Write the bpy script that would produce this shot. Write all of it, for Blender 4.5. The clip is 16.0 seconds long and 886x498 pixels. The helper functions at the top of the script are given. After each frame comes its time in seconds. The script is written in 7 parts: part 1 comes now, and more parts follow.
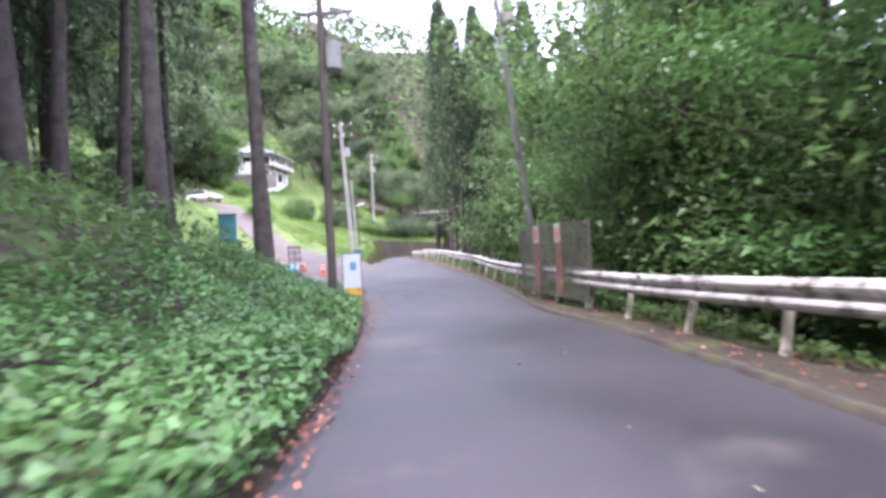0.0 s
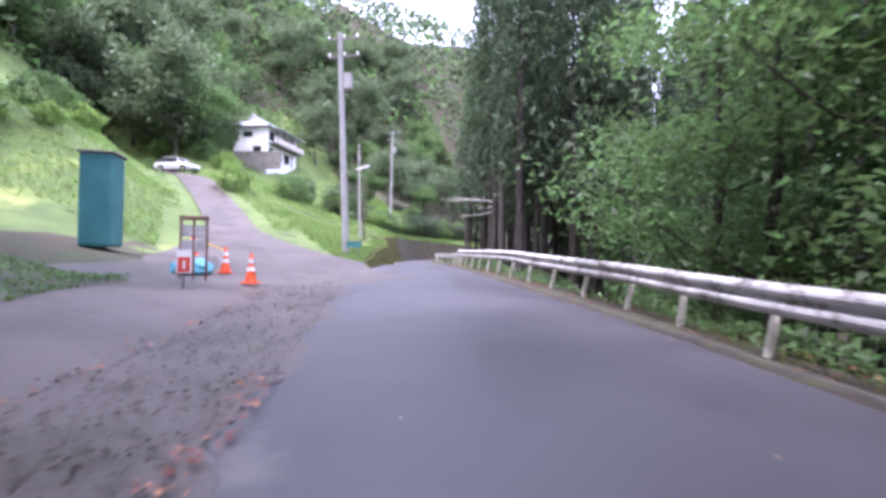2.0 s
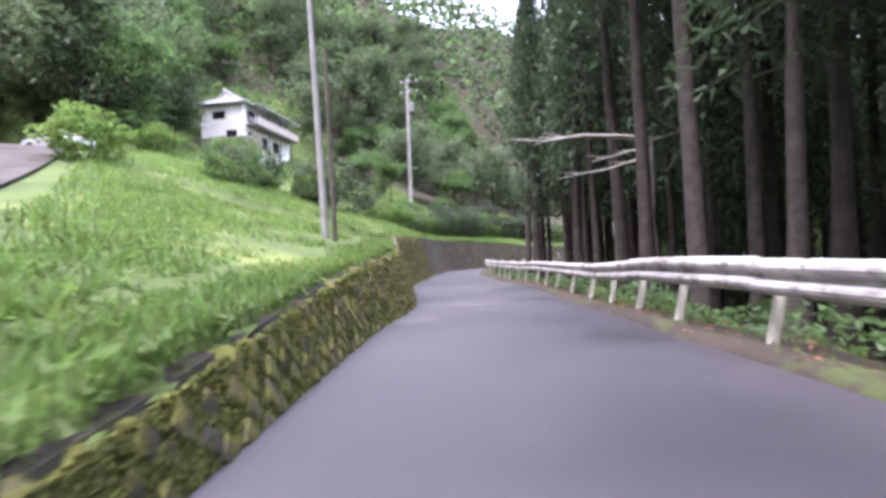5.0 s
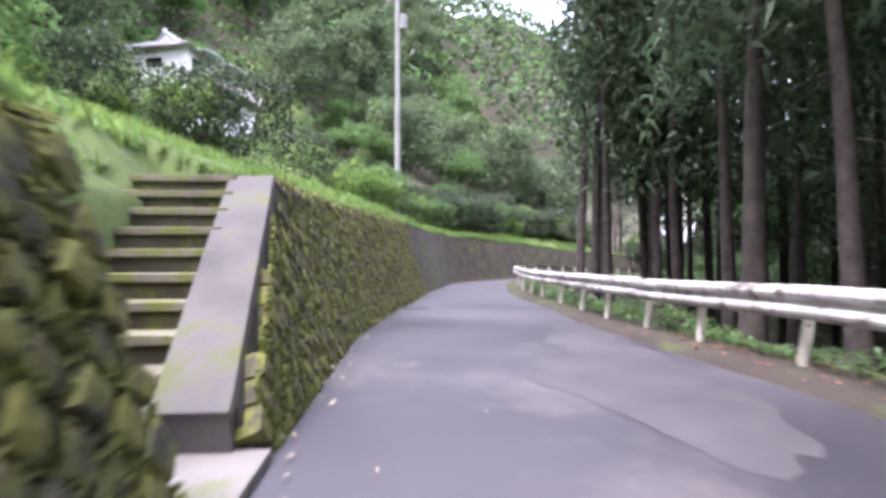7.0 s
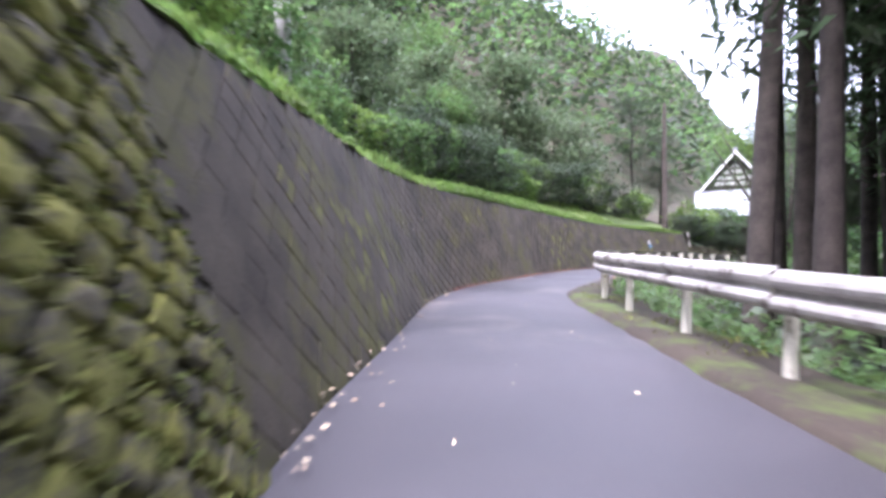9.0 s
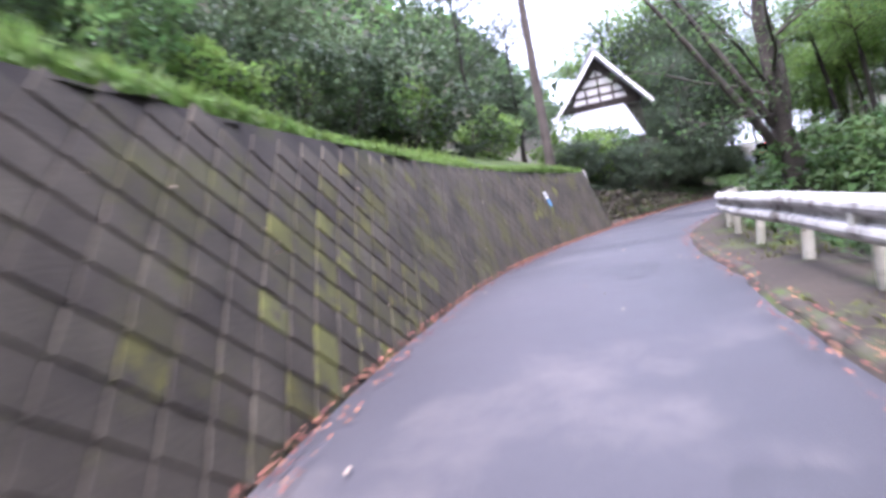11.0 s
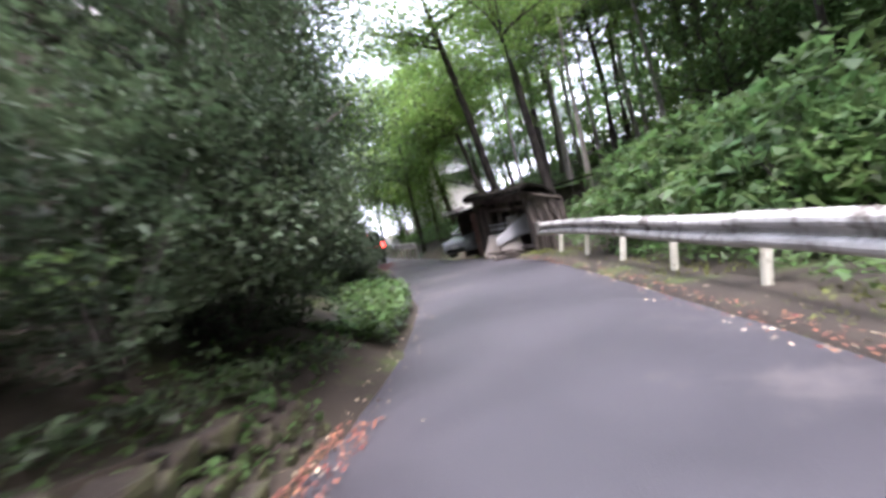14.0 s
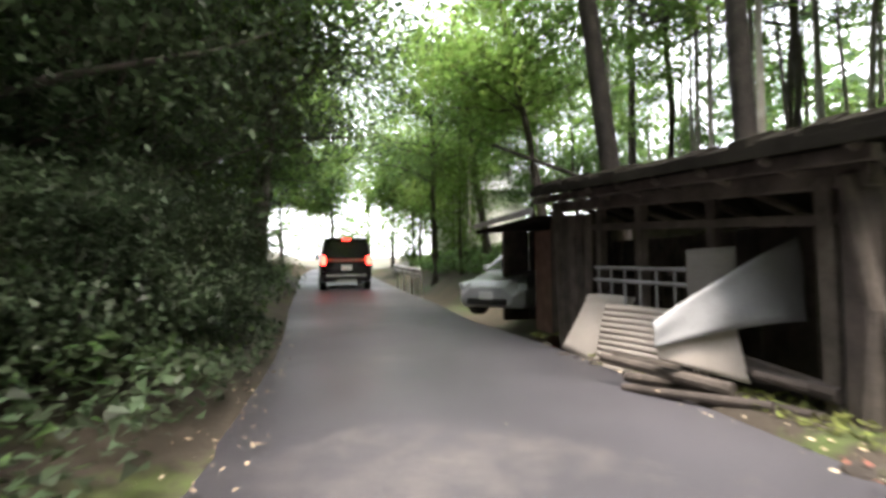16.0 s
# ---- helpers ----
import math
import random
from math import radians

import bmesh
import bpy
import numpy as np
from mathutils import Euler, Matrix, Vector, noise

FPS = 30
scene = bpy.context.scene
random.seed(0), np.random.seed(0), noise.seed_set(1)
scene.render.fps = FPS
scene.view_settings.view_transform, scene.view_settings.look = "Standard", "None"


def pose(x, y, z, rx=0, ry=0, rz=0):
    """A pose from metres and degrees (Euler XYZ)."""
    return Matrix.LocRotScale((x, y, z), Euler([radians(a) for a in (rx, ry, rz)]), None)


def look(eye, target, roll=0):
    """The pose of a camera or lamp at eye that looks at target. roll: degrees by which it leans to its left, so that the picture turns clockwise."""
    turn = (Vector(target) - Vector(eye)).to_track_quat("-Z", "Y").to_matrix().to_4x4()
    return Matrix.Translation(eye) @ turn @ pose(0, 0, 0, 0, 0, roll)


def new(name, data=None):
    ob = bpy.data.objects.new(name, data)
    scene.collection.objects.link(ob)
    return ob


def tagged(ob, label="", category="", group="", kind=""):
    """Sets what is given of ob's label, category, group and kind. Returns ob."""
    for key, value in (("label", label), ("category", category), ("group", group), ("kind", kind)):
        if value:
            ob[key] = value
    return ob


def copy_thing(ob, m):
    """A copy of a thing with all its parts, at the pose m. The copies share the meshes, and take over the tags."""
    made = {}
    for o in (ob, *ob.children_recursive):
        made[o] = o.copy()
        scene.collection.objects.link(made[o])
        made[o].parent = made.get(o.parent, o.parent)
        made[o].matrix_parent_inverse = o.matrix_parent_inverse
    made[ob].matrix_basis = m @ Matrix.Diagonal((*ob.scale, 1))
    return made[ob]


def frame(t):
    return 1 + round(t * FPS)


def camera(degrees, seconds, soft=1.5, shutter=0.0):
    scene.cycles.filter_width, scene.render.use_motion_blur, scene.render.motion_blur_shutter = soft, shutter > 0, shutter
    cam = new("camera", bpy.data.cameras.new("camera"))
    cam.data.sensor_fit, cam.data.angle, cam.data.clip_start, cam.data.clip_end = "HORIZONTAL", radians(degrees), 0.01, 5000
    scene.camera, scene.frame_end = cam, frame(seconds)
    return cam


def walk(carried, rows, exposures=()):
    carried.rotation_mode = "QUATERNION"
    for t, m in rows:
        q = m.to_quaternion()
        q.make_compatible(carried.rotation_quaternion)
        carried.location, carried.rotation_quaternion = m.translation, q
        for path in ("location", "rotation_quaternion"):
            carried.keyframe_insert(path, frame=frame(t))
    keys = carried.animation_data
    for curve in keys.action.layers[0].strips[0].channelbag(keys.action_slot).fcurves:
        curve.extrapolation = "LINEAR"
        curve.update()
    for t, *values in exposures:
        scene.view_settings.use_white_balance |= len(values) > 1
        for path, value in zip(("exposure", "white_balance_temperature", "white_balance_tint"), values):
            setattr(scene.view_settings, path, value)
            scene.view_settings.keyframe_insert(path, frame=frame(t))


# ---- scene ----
cam = camera(79.9, 16.0, soft=3.3, shutter=0.25)
PATH = [
    (0, (7.114, 3.441, 1.746), (7.091, 5.441, 1.735), -2.7),
    (0.5, (6.757, 7.411, 1.557), (6.729, 9.411, 1.557), -1.1),
    (1, (6.413, 11.199, 1.413), (6.371, 13.199, 1.425), -1.4),
    (1.5, (6.015, 14.826, 1.263), (5.952, 16.825, 1.272), -0.8),
    (2, (5.505, 18.693, 1.359), (5.413, 20.691, 1.374), 1.3),
    (2.5, (4.986, 22.455, 1.334), (4.866, 24.451, 1.354), 0.7),
    (3, (4.466, 26.126, 1.438), (4.329, 28.121, 1.466), 0.5),
    (3.5, (3.897, 29.789, 1.555), (3.739, 31.782, 1.585), 0.5),
    (4, (3.352, 33.394, 1.718), (3.173, 35.386, 1.74), -1.8),
    (6.5, (1.838, 50.951, 1.58), (1.617, 52.938, 1.612), -1.8),
    (7, (1.175, 55.288, 1.569), (0.974, 57.278, 1.61), -0.2),
    (7.5, (0.426, 59.236, 1.604), (0.249, 61.228, 1.632), 0.8),
    (8, (-0.137, 63.29, 1.535), (-0.303, 65.284, 1.55), 0.9),
    (8.2, (-0.383, 64.805, 1.467), (-0.532, 66.799, 1.478), 1.2),
    (10.3, (0.621, 82.734, 1.524), (0.808, 84.722, 1.411), -8.6),
    (10.5, (1.341, 84.295, 1.527), (1.609, 86.273, 1.402), -9.9),
    (11, (3.27, 88.502, 1.495), (3.79, 90.429, 1.356), -11.3),
    (11.5, (5.173, 92.425, 1.444), (5.89, 94.286, 1.299), -11.2),
    (12, (7.022, 95.947, 1.399), (8.017, 97.675, 1.242), -12.0),
    (12.5, (9.757, 98.863, 1.198), (10.974, 100.447, 1.113), -12.7),
    (13, (12.79, 101.592, 1.028), (14.193, 103.016, 0.979), -14.6),
    (13.5, (15.61, 104.028, 1.014), (17.196, 105.246, 0.965), -15.5),
    (14, (18.804, 106.191, 0.896), (20.539, 107.184, 0.843), -13.5),
    (14.5, (22.111, 107.784, 0.753), (23.925, 108.626, 0.736), -11.9),
    (15, (24.73, 109.092, 0.757), (26.544, 109.931, 0.819), -8.5),
    (15.5, (26.813, 110.477, 0.817), (28.597, 111.381, 0.877), -3.8),
    (16, (28.779, 111.822, 0.847), (30.474, 112.88, 0.914), -0.9),
]
walk(cam, [(t, look(eye, target, roll)) for t, eye, target, roll in PATH],
     exposures=[(0, 2.55, 5950, 32), (1, 2.4, 6000, 38), (1.5, 2.32, 5750, 35), (2.5, 2.35, 5650, 39), (4, 2.12, 5930, 32), (8, 2.36, 5900, 30), (10.5, 2.3, 5680, 31), (12.5, 2.42, 5780, 32), (13.5, 2.52, 5860, 30), (15, 2.75, 6750, 16), (15.5, 2.56, 6950, 14), (16, 2.85, 6850, 14)])

# ---- world and sun ----
world = bpy.data.worlds.new("world")
scene.world = world
world.use_nodes = True
wn = world.node_tree.nodes
wsky = wn.new("ShaderNodeTexSky")
wsky.sky_type = "NISHITA"
wsky.sun_disc = False
wsky.sun_elevation = radians(52)
wsky.sun_rotation = radians(200)
wsky.air_density, wsky.dust_density, wsky.ozone_density = 1.0, 6.0, 1.0
wmix = wn.new("ShaderNodeMixRGB")
wmix.inputs[0].default_value = 0.62
wmix.inputs[2].default_value = (9.0, 9.6, 10.4, 1)
world.node_tree.links.new(wsky.outputs[0], wmix.inputs[1])
world.node_tree.links.new(wmix.outputs[0], wn["Background"].inputs[0])
wn["Background"].inputs[1].default_value = 0.13
sun = new("sun", bpy.data.lights.new("sun", "SUN"))
sun.data.energy, sun.data.angle, sun.data.color = 1.5, radians(18), (1.0, 0.96, 0.9)
sun.matrix_world = look((-20, 60, 80), (6, 75, 0))


# ---- materials ----
def mat(name, a, b, scale=4.0, rough=0.8, bump=0.3, metal=0.0, fine=60.0, spec=0.5, moss=None, moss_at=0.55, moss_scale=1.2,
        island=0.0, rand=0.0, see=0.0, wet=0.0, coords="Object"):
    """Two-colour noise at two scales, with fine relief, and patches of a third colour."""
    m = bpy.data.materials.new(name)
    m.use_nodes = True
    nt = m.node_tree
    n, ln = nt.nodes, nt.links.new
    bsdf = n["Principled BSDF"]
    co = n.new("ShaderNodeTexCoord")
    geo = n.new("ShaderNodeNewGeometry")
    src = geo.outputs["Position"] if coords == "World" else co.outputs[coords]
    big = n.new("ShaderNodeTexNoise")
    big.inputs["Scale"].default_value = scale
    big.inputs["Detail"].default_value = 6
    small = n.new("ShaderNodeTexNoise")
    small.inputs["Scale"].default_value = fine
    small.inputs["Detail"].default_value = 4
    for t in (big, small):
        ln(src, t.inputs["Vector"])
    add = n.new("ShaderNodeMath")
    add.operation = "MULTIPLY_ADD"
    add.inputs[1].default_value = 0.35
    ln(small.outputs[0], add.inputs[0])
    ln(big.outputs[0], add.inputs[2])
    ramp = n.new("ShaderNodeValToRGB")
    ramp.color_ramp.elements[0].position, ramp.color_ramp.elements[1].position = 0.45, 0.9
    ramp.color_ramp.elements[0].color, ramp.color_ramp.elements[1].color = (*a, 1), (*b, 1)
    ln(add.outputs[0], ramp.inputs[0])
    col = ramp.outputs[0]
    if moss:
        mn = n.new("ShaderNodeTexNoise")
        mn.inputs["Scale"].default_value = moss_scale
        mn.inputs["Detail"].default_value = 8
        mn.inputs["Roughness"].default_value = 0.7
        ln(src, mn.inputs["Vector"])
        mr = n.new("ShaderNodeValToRGB")
        mr.color_ramp.elements[0].position, mr.color_ramp.elements[1].position = moss_at, moss_at + 0.12
        ln(mn.outputs[0], mr.inputs[0])
        mm = n.new("ShaderNodeMixRGB")
        mm.inputs[2].default_value = (*moss, 1)
        ln(mr.outputs[0], mm.inputs[0])
        ln(col, mm.inputs[1])
        col = mm.outputs[0]
    if island or rand:
        hsv = n.new("ShaderNodeHueSaturation")
        rnd = geo.outputs["Random Per Island"] if island else n.new("ShaderNodeObjectInfo").outputs["Random"]
        k = island or rand
        for sock, lo, hi in (("Value", 1 - k, 1 + k), ("Hue", 0.5 - 0.05 * k, 0.5 + 0.03 * k)):
            mp = n.new("ShaderNodeMapRange")
            mp.inputs["To Min"].default_value, mp.inputs["To Max"].default_value = lo, hi
            ln(rnd, mp.inputs["Value"])
            ln(mp.outputs[0], hsv.inputs[sock])
        ln(col, hsv.inputs["Color"])
        col = hsv.outputs[0]
    ln(col, bsdf.inputs["Base Color"])
    bsdf.inputs["Roughness"].default_value = rough
    bsdf.inputs["Metallic"].default_value = metal
    bsdf.inputs["Specular IOR Level"].default_value = spec
    if wet:
        wr = n.new("ShaderNodeMapRange")
        wr.inputs["From Min"].default_value, wr.inputs["From Max"].default_value = 0.35, 0.65
        wr.inputs["To Min"].default_value, wr.inputs["To Max"].default_value = rough - wet, rough
        ln(big.outputs[0], wr.inputs["Value"])
        ln(wr.outputs[0], bsdf.inputs["Roughness"])
    if bump:
        bp = n.new("ShaderNodeBump")
        bp.inputs["Strength"].default_value = bump
        bp.inputs["Distance"].default_value = 0.02
        ln(add.outputs[0], bp.inputs["Height"])
        ln(bp.outputs[0], bsdf.inputs["Normal"])
    if see:
        tr = n.new("ShaderNodeBsdfTranslucent")
        ln(col, tr.inputs["Color"])
        mx = n.new("ShaderNodeMixShader")
        mx.inputs[0].default_value = see
        ln(bsdf.outputs[0], mx.inputs[1])
        ln(tr.outputs[0], mx.inputs[2])
        ln(mx.outputs[0], n["Material Output"].inputs[0])
    return m


def plain(name, c, rough=0.5, metal=0.0, emit=0.0, bump=0.0):
    m = mat(name, tuple(v * 0.85 for v in c), c, 6, rough, bump, metal, 90)
    if emit:
        m.node_tree.nodes["Principled BSDF"].inputs["Emission Color"].default_value = (*c, 1)
        m.node_tree.nodes["Principled BSDF"].inputs["Emission Strength"].default_value = emit
    return m


M = {
    "asphalt": mat("asphalt", (0.03, 0.0285, 0.033), (0.066, 0.062, 0.069), 0.3, 0.64, 0.6, fine=70, wet=0.22, moss=(0.112, 0.1, 0.096),
                   moss_at=0.56, moss_scale=0.26, coords="World"),
    "patch_dark": mat("patch_dark", (0.03, 0.029, 0.033), (0.05, 0.048, 0.054), 1.5, 0.55, 0.5, fine=80, coords="World"),
    "patch_soft": mat("patch_soft", (0.036, 0.034, 0.039), (0.07, 0.067, 0.075), 0.9, 0.55, 0.5, fine=80, coords="World"),
    "patch_pale": mat("patch_pale", (0.043, 0.04, 0.043), (0.082, 0.076, 0.077), 1.5, 0.6, 0.5, fine=80, coords="World"),
    "patch_dry": mat("patch_dry", (0.075, 0.062, 0.055), (0.13, 0.108, 0.096), 1.2, 0.75, 0.5, fine=70, coords="World"),
    "old_asphalt": mat("old_asphalt", (0.036, 0.026, 0.021), (0.1, 0.078, 0.067), 0.5, 0.62, 1.0, fine=18, wet=0.2, moss=(0.042, 0.03, 0.022),
                       moss_at=0.5, moss_scale=0.7, coords="World"),
    "soil": mat("soil", (0.022, 0.017, 0.012), (0.055, 0.043, 0.03), 0.6, 0.95, 1.0, fine=20, moss=(0.06, 0.085, 0.02), moss_at=0.52,
                moss_scale=0.8, coords="World"),
    "grass": mat("grass_ground", (0.05, 0.085, 0.02), (0.11, 0.16, 0.04), 0.6, 0.95, 1.0, fine=14, moss=(0.2, 0.24, 0.07), moss_at=0.56,
                 moss_scale=0.25, coords="World"),
    "forest_floor": mat("forest_floor", (0.035, 0.03, 0.018), (0.08, 0.065, 0.04), 0.5, 0.95, 1.0, fine=12, moss=(0.04, 0.06, 0.02),
                        moss_at=0.5, moss_scale=0.4, coords="World"),
    "moss_block": mat("moss_block", (0.03, 0.028, 0.02), (0.085, 0.08, 0.05), 2.0, 0.95, 1.0, fine=30, moss=(0.135, 0.142, 0.03), moss_at=0.43,
                      moss_scale=5.0, rand=0.35, coords="World"),
    "grey_block": mat("grey_block", (0.034, 0.029, 0.02), (0.092, 0.08, 0.056), 1.6, 0.9, 0.8, fine=40, moss=(0.075, 0.075, 0.024), moss_at=0.5,
                      moss_scale=1.1, rand=0.18, coords="World"),
    "moss_flat": mat("moss_flat_block", (0.065, 0.062, 0.026), (0.14, 0.145, 0.034), 3.0, 0.95, 1.0, fine=50, moss=(0.055, 0.048, 0.036), moss_at=0.47, moss_scale=2.6,
                     rand=0.3, coords="World"),
    "joint": mat("joint", (0.025, 0.022, 0.018), (0.06, 0.052, 0.042), 2, 0.95, 0.6, moss=(0.06, 0.07, 0.02), moss_at=0.5, coords="World"),
    "mossy_step": mat("mossy_step", (0.1, 0.095, 0.07), (0.2, 0.185, 0.14), 2.5, 0.95, 0.8, fine=40, moss=(0.12, 0.14, 0.03), moss_at=0.46, moss_scale=4.0, coords="World"),
    "moss_riser": mat("moss_riser", (0.03, 0.028, 0.018), (0.07, 0.066, 0.04), 3.0, 0.95, 1.0, fine=40, moss=(0.09, 0.1, 0.022), moss_at=0.52, moss_scale=4.0, coords="World"),
    "cheek_concrete": mat("cheek_concrete", (0.055, 0.05, 0.047), (0.125, 0.116, 0.108), 1.6, 0.85, 0.6, fine=60, moss=(0.085, 0.095, 0.03), moss_at=0.52,
                          moss_scale=1.6, coords="World"),
    "concrete": mat("concrete", (0.12, 0.11, 0.098), (0.22, 0.205, 0.185), 1.5, 0.9, 0.5, fine=50, moss=(0.12, 0.14, 0.03), moss_at=0.55,
                    moss_scale=2.0, coords="World"),
    "rail_paint": mat("rail_paint", (0.27, 0.26, 0.24), (0.58, 0.57, 0.54), 1.3, 0.55, 0.2, fine=35, moss=(0.1, 0.085, 0.065), moss_at=0.5,
                      moss_scale=3.0, coords="World"),
    "post_paint": mat("post_paint", (0.42, 0.41, 0.33), (0.66, 0.65, 0.56), 3.0, 0.6, 0.3, fine=45, moss=(0.17, 0.15, 0.09), moss_at=0.55,
                      moss_scale=6.0, coords="World"),
    "bark": mat("bark", (0.032, 0.027, 0.024), (0.085, 0.072, 0.062), 3.0, 0.95, 1.0, fine=22, moss=(0.09, 0.1, 0.06), moss_at=0.6, moss_scale=1.0,
                rand=0.3),
    "dead_wood": mat("dead_wood", (0.26, 0.245, 0.225), (0.44, 0.42, 0.39), 4.0, 0.9, 0.6, fine=30, moss=(0.14, 0.13, 0.1), moss_at=0.6, moss_scale=3.0),
    "bark_pale": mat("bark_pale", (0.16, 0.14, 0.12), (0.3, 0.28, 0.25), 3.0, 0.9, 0.8, fine=22, moss=(0.1, 0.12, 0.07), moss_at=0.58, moss_scale=1.0, rand=0.2),
    "cedar": mat("cedar_leaf", (0.05, 0.085, 0.045), (0.09, 0.13, 0.07), 0.6, 0.8, 0, island=0.5, see=0.35, coords="World"),
    "leaf": mat("leaf", (0.065, 0.13, 0.045), (0.13, 0.215, 0.07), 0.5, 0.5, 0, island=0.45, see=0.58, coords="World"),
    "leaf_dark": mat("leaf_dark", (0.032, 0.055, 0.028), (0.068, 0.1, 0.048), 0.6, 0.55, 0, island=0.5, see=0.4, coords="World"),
    # leaf_dark's green about doubled: haze and sky light put into the colour
    "leaf_hill_haze": mat("leaf_hill_haze", (0.07, 0.11, 0.055), (0.14, 0.19, 0.095), 0.6, 0.6, 0, island=0.5, see=0.45, coords="World"),
    "leaf_light": mat("leaf_light", (0.11, 0.2, 0.045), (0.2, 0.31, 0.08), 0.5, 0.6, 0, island=0.35, see=0.58, coords="World"),
    "leaf_lush": mat("leaf_lush", (0.07, 0.17, 0.05), (0.13, 0.27, 0.08), 0.8, 0.5, 0, island=0.35, see=0.35, coords="World"),
    "moss": mat("moss_tuft", (0.08, 0.1, 0.022), (0.17, 0.19, 0.045), 1.5, 0.9, 0, island=0.5, see=0.2, coords="World"),
    "litter": mat("litter", (0.16, 0.058, 0.036), (0.29, 0.12, 0.07), 1.5, 0.8, 0, island=0.5, coords="World"),
    "litter_pale": mat("litter_pale", (0.3, 0.22, 0.13), (0.54, 0.46, 0.34), 1.5, 0.8, 0, island=0.4, coords="World"),
    "old_wood": mat("old_wood", (0.036, 0.029, 0.024), (0.11, 0.09, 0.075), 4, 0.9, 0.8, fine=40, rand=0.3),
    "pole_concrete": mat("pole_concrete", (0.24, 0.24, 0.235), (0.36, 0.36, 0.35), 1.5, 0.85, 0.2, moss=(0.17, 0.165, 0.15), moss_at=0.56),
    "pole_grey": mat("pole_grey", (0.11, 0.112, 0.115), (0.2, 0.2, 0.2), 1.5, 0.85, 0.3, moss=(0.09, 0.088, 0.08), moss_at=0.55),
    "pole_wood": mat("pole_wood", (0.06, 0.05, 0.043), (0.125, 0.105, 0.092), 2, 0.9, 0.5),
    "white_wall": mat("white_wall", (0.7, 0.69, 0.66), (0.8, 0.8, 0.78), 0.8, 0.9, 0.1),
    "plaster": mat("plaster", (0.34, 0.3, 0.26), (0.5, 0.45, 0.4), 1.0, 0.9, 0.2, moss=(0.25, 0.2, 0.16), moss_at=0.58),
    "tile": mat("roof_tile", (0.24, 0.25, 0.265), (0.42, 0.43, 0.45), 2, 0.5, 0.2, rand=0.15),
    "tin": mat("tin_roof", (0.42, 0.45, 0.48), (0.58, 0.61, 0.64), 1.5, 0.45, 0.2, moss=(0.3, 0.28, 0.26), moss_at=0.62),
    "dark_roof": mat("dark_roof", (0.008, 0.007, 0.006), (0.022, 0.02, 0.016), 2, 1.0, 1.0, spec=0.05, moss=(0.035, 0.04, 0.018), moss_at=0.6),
    "glass": plain("dark_glass", (0.02, 0.022, 0.025), 0.08),
    "black_paint": plain("black_paint", (0.012, 0.012, 0.014), 0.15),
    "silver_paint": plain("silver_paint", (0.5, 0.51, 0.53), 0.28, 0.3),
    "lamp_glass": plain("lamp_glass", (0.62, 0.65, 0.68), 0.1),
    "chrome": plain("chrome", (0.7, 0.7, 0.72), 0.2, 1.0),
    "rubber": plain("rubber", (0.02, 0.02, 0.02), 0.85),
    "tail_red": plain("tail_red", (0.9, 0.03, 0.02), 0.3, emit=4.0),
    "red": plain("red", (0.6, 0.06, 0.03), 0.5),
    "orange": plain("orange", (0.85, 0.12, 0.03), 0.5),
    "yellow": plain("yellow", (0.72, 0.4, 0.02), 0.5),
    "white": plain("white", (0.78, 0.78, 0.77), 0.5),
    "faded_white": mat("faded_white", (0.3, 0.29, 0.28), (0.5, 0.49, 0.48), 5, 0.7, 0.2, moss=(0.2, 0.17, 0.14), moss_at=0.6, moss_scale=5),
    "bluish": plain("pale_blue_board", (0.62, 0.66, 0.76), 0.5),
    "ink": plain("ink", (0.02, 0.02, 0.02), 0.6),
    "blue": plain("blue", (0.1, 0.3, 0.55), 0.5),
    "teal": mat("teal_sheet", (0.02, 0.13, 0.14), (0.05, 0.22, 0.22), 1.5, 0.6, 0.5),
    "cyan": mat("cyan_sheet", (0.08, 0.35, 0.45), (0.15, 0.5, 0.6), 3, 0.5, 0.4),
    "sheet": mat("grey_sheet", (0.22, 0.22, 0.225), (0.36, 0.36, 0.36), 1.5, 0.55, 0.4, moss=(0.25, 0.23, 0.2), moss_at=0.58),
    "iron": mat("grate_iron", (0.1, 0.1, 0.1), (0.22, 0.21, 0.2), 6, 0.6, 0.3, metal=0.6),
    "fence_brown": mat("fence_brown", (0.085, 0.08, 0.07), (0.16, 0.15, 0.135), 3, 0.7, 0.4),
    "rust": mat("rust", (0.12, 0.065, 0.045), (0.22, 0.13, 0.1), 5, 0.85, 0.5),
    "kerb_stone": mat("kerb_stone", (0.035, 0.03, 0.024), (0.09, 0.078, 0.064), 3, 0.9, 0.8, moss=(0.06, 0.068, 0.02), moss_at=0.5, moss_scale=3, coords="World"),
    "stone": mat("stone", (0.02, 0.016, 0.012), (0.072, 0.058, 0.044), 5, 0.9, 1.0, moss=(0.05, 0.06, 0.02), moss_at=0.5, moss_scale=3, rand=0.3),
}


# ---- mesh helpers ----
def part(name, bm, material, parent=None, label=""):
    """One bmesh as one mesh object, under a thing or a part."""
    me = bpy.data.meshes.new(name)
    bm.to_mesh(me)
    bm.free()
    me.materials.append(M[material])
    ob = new(name, me)
    if parent:
        ob.parent = parent
    if label:
        ob["label"] = label
    return ob


def thing(name, m, label, category, group="", kind=""):
    ob = new(name)
    ob.matrix_world = m
    return tagged(ob, label, category, group, kind)


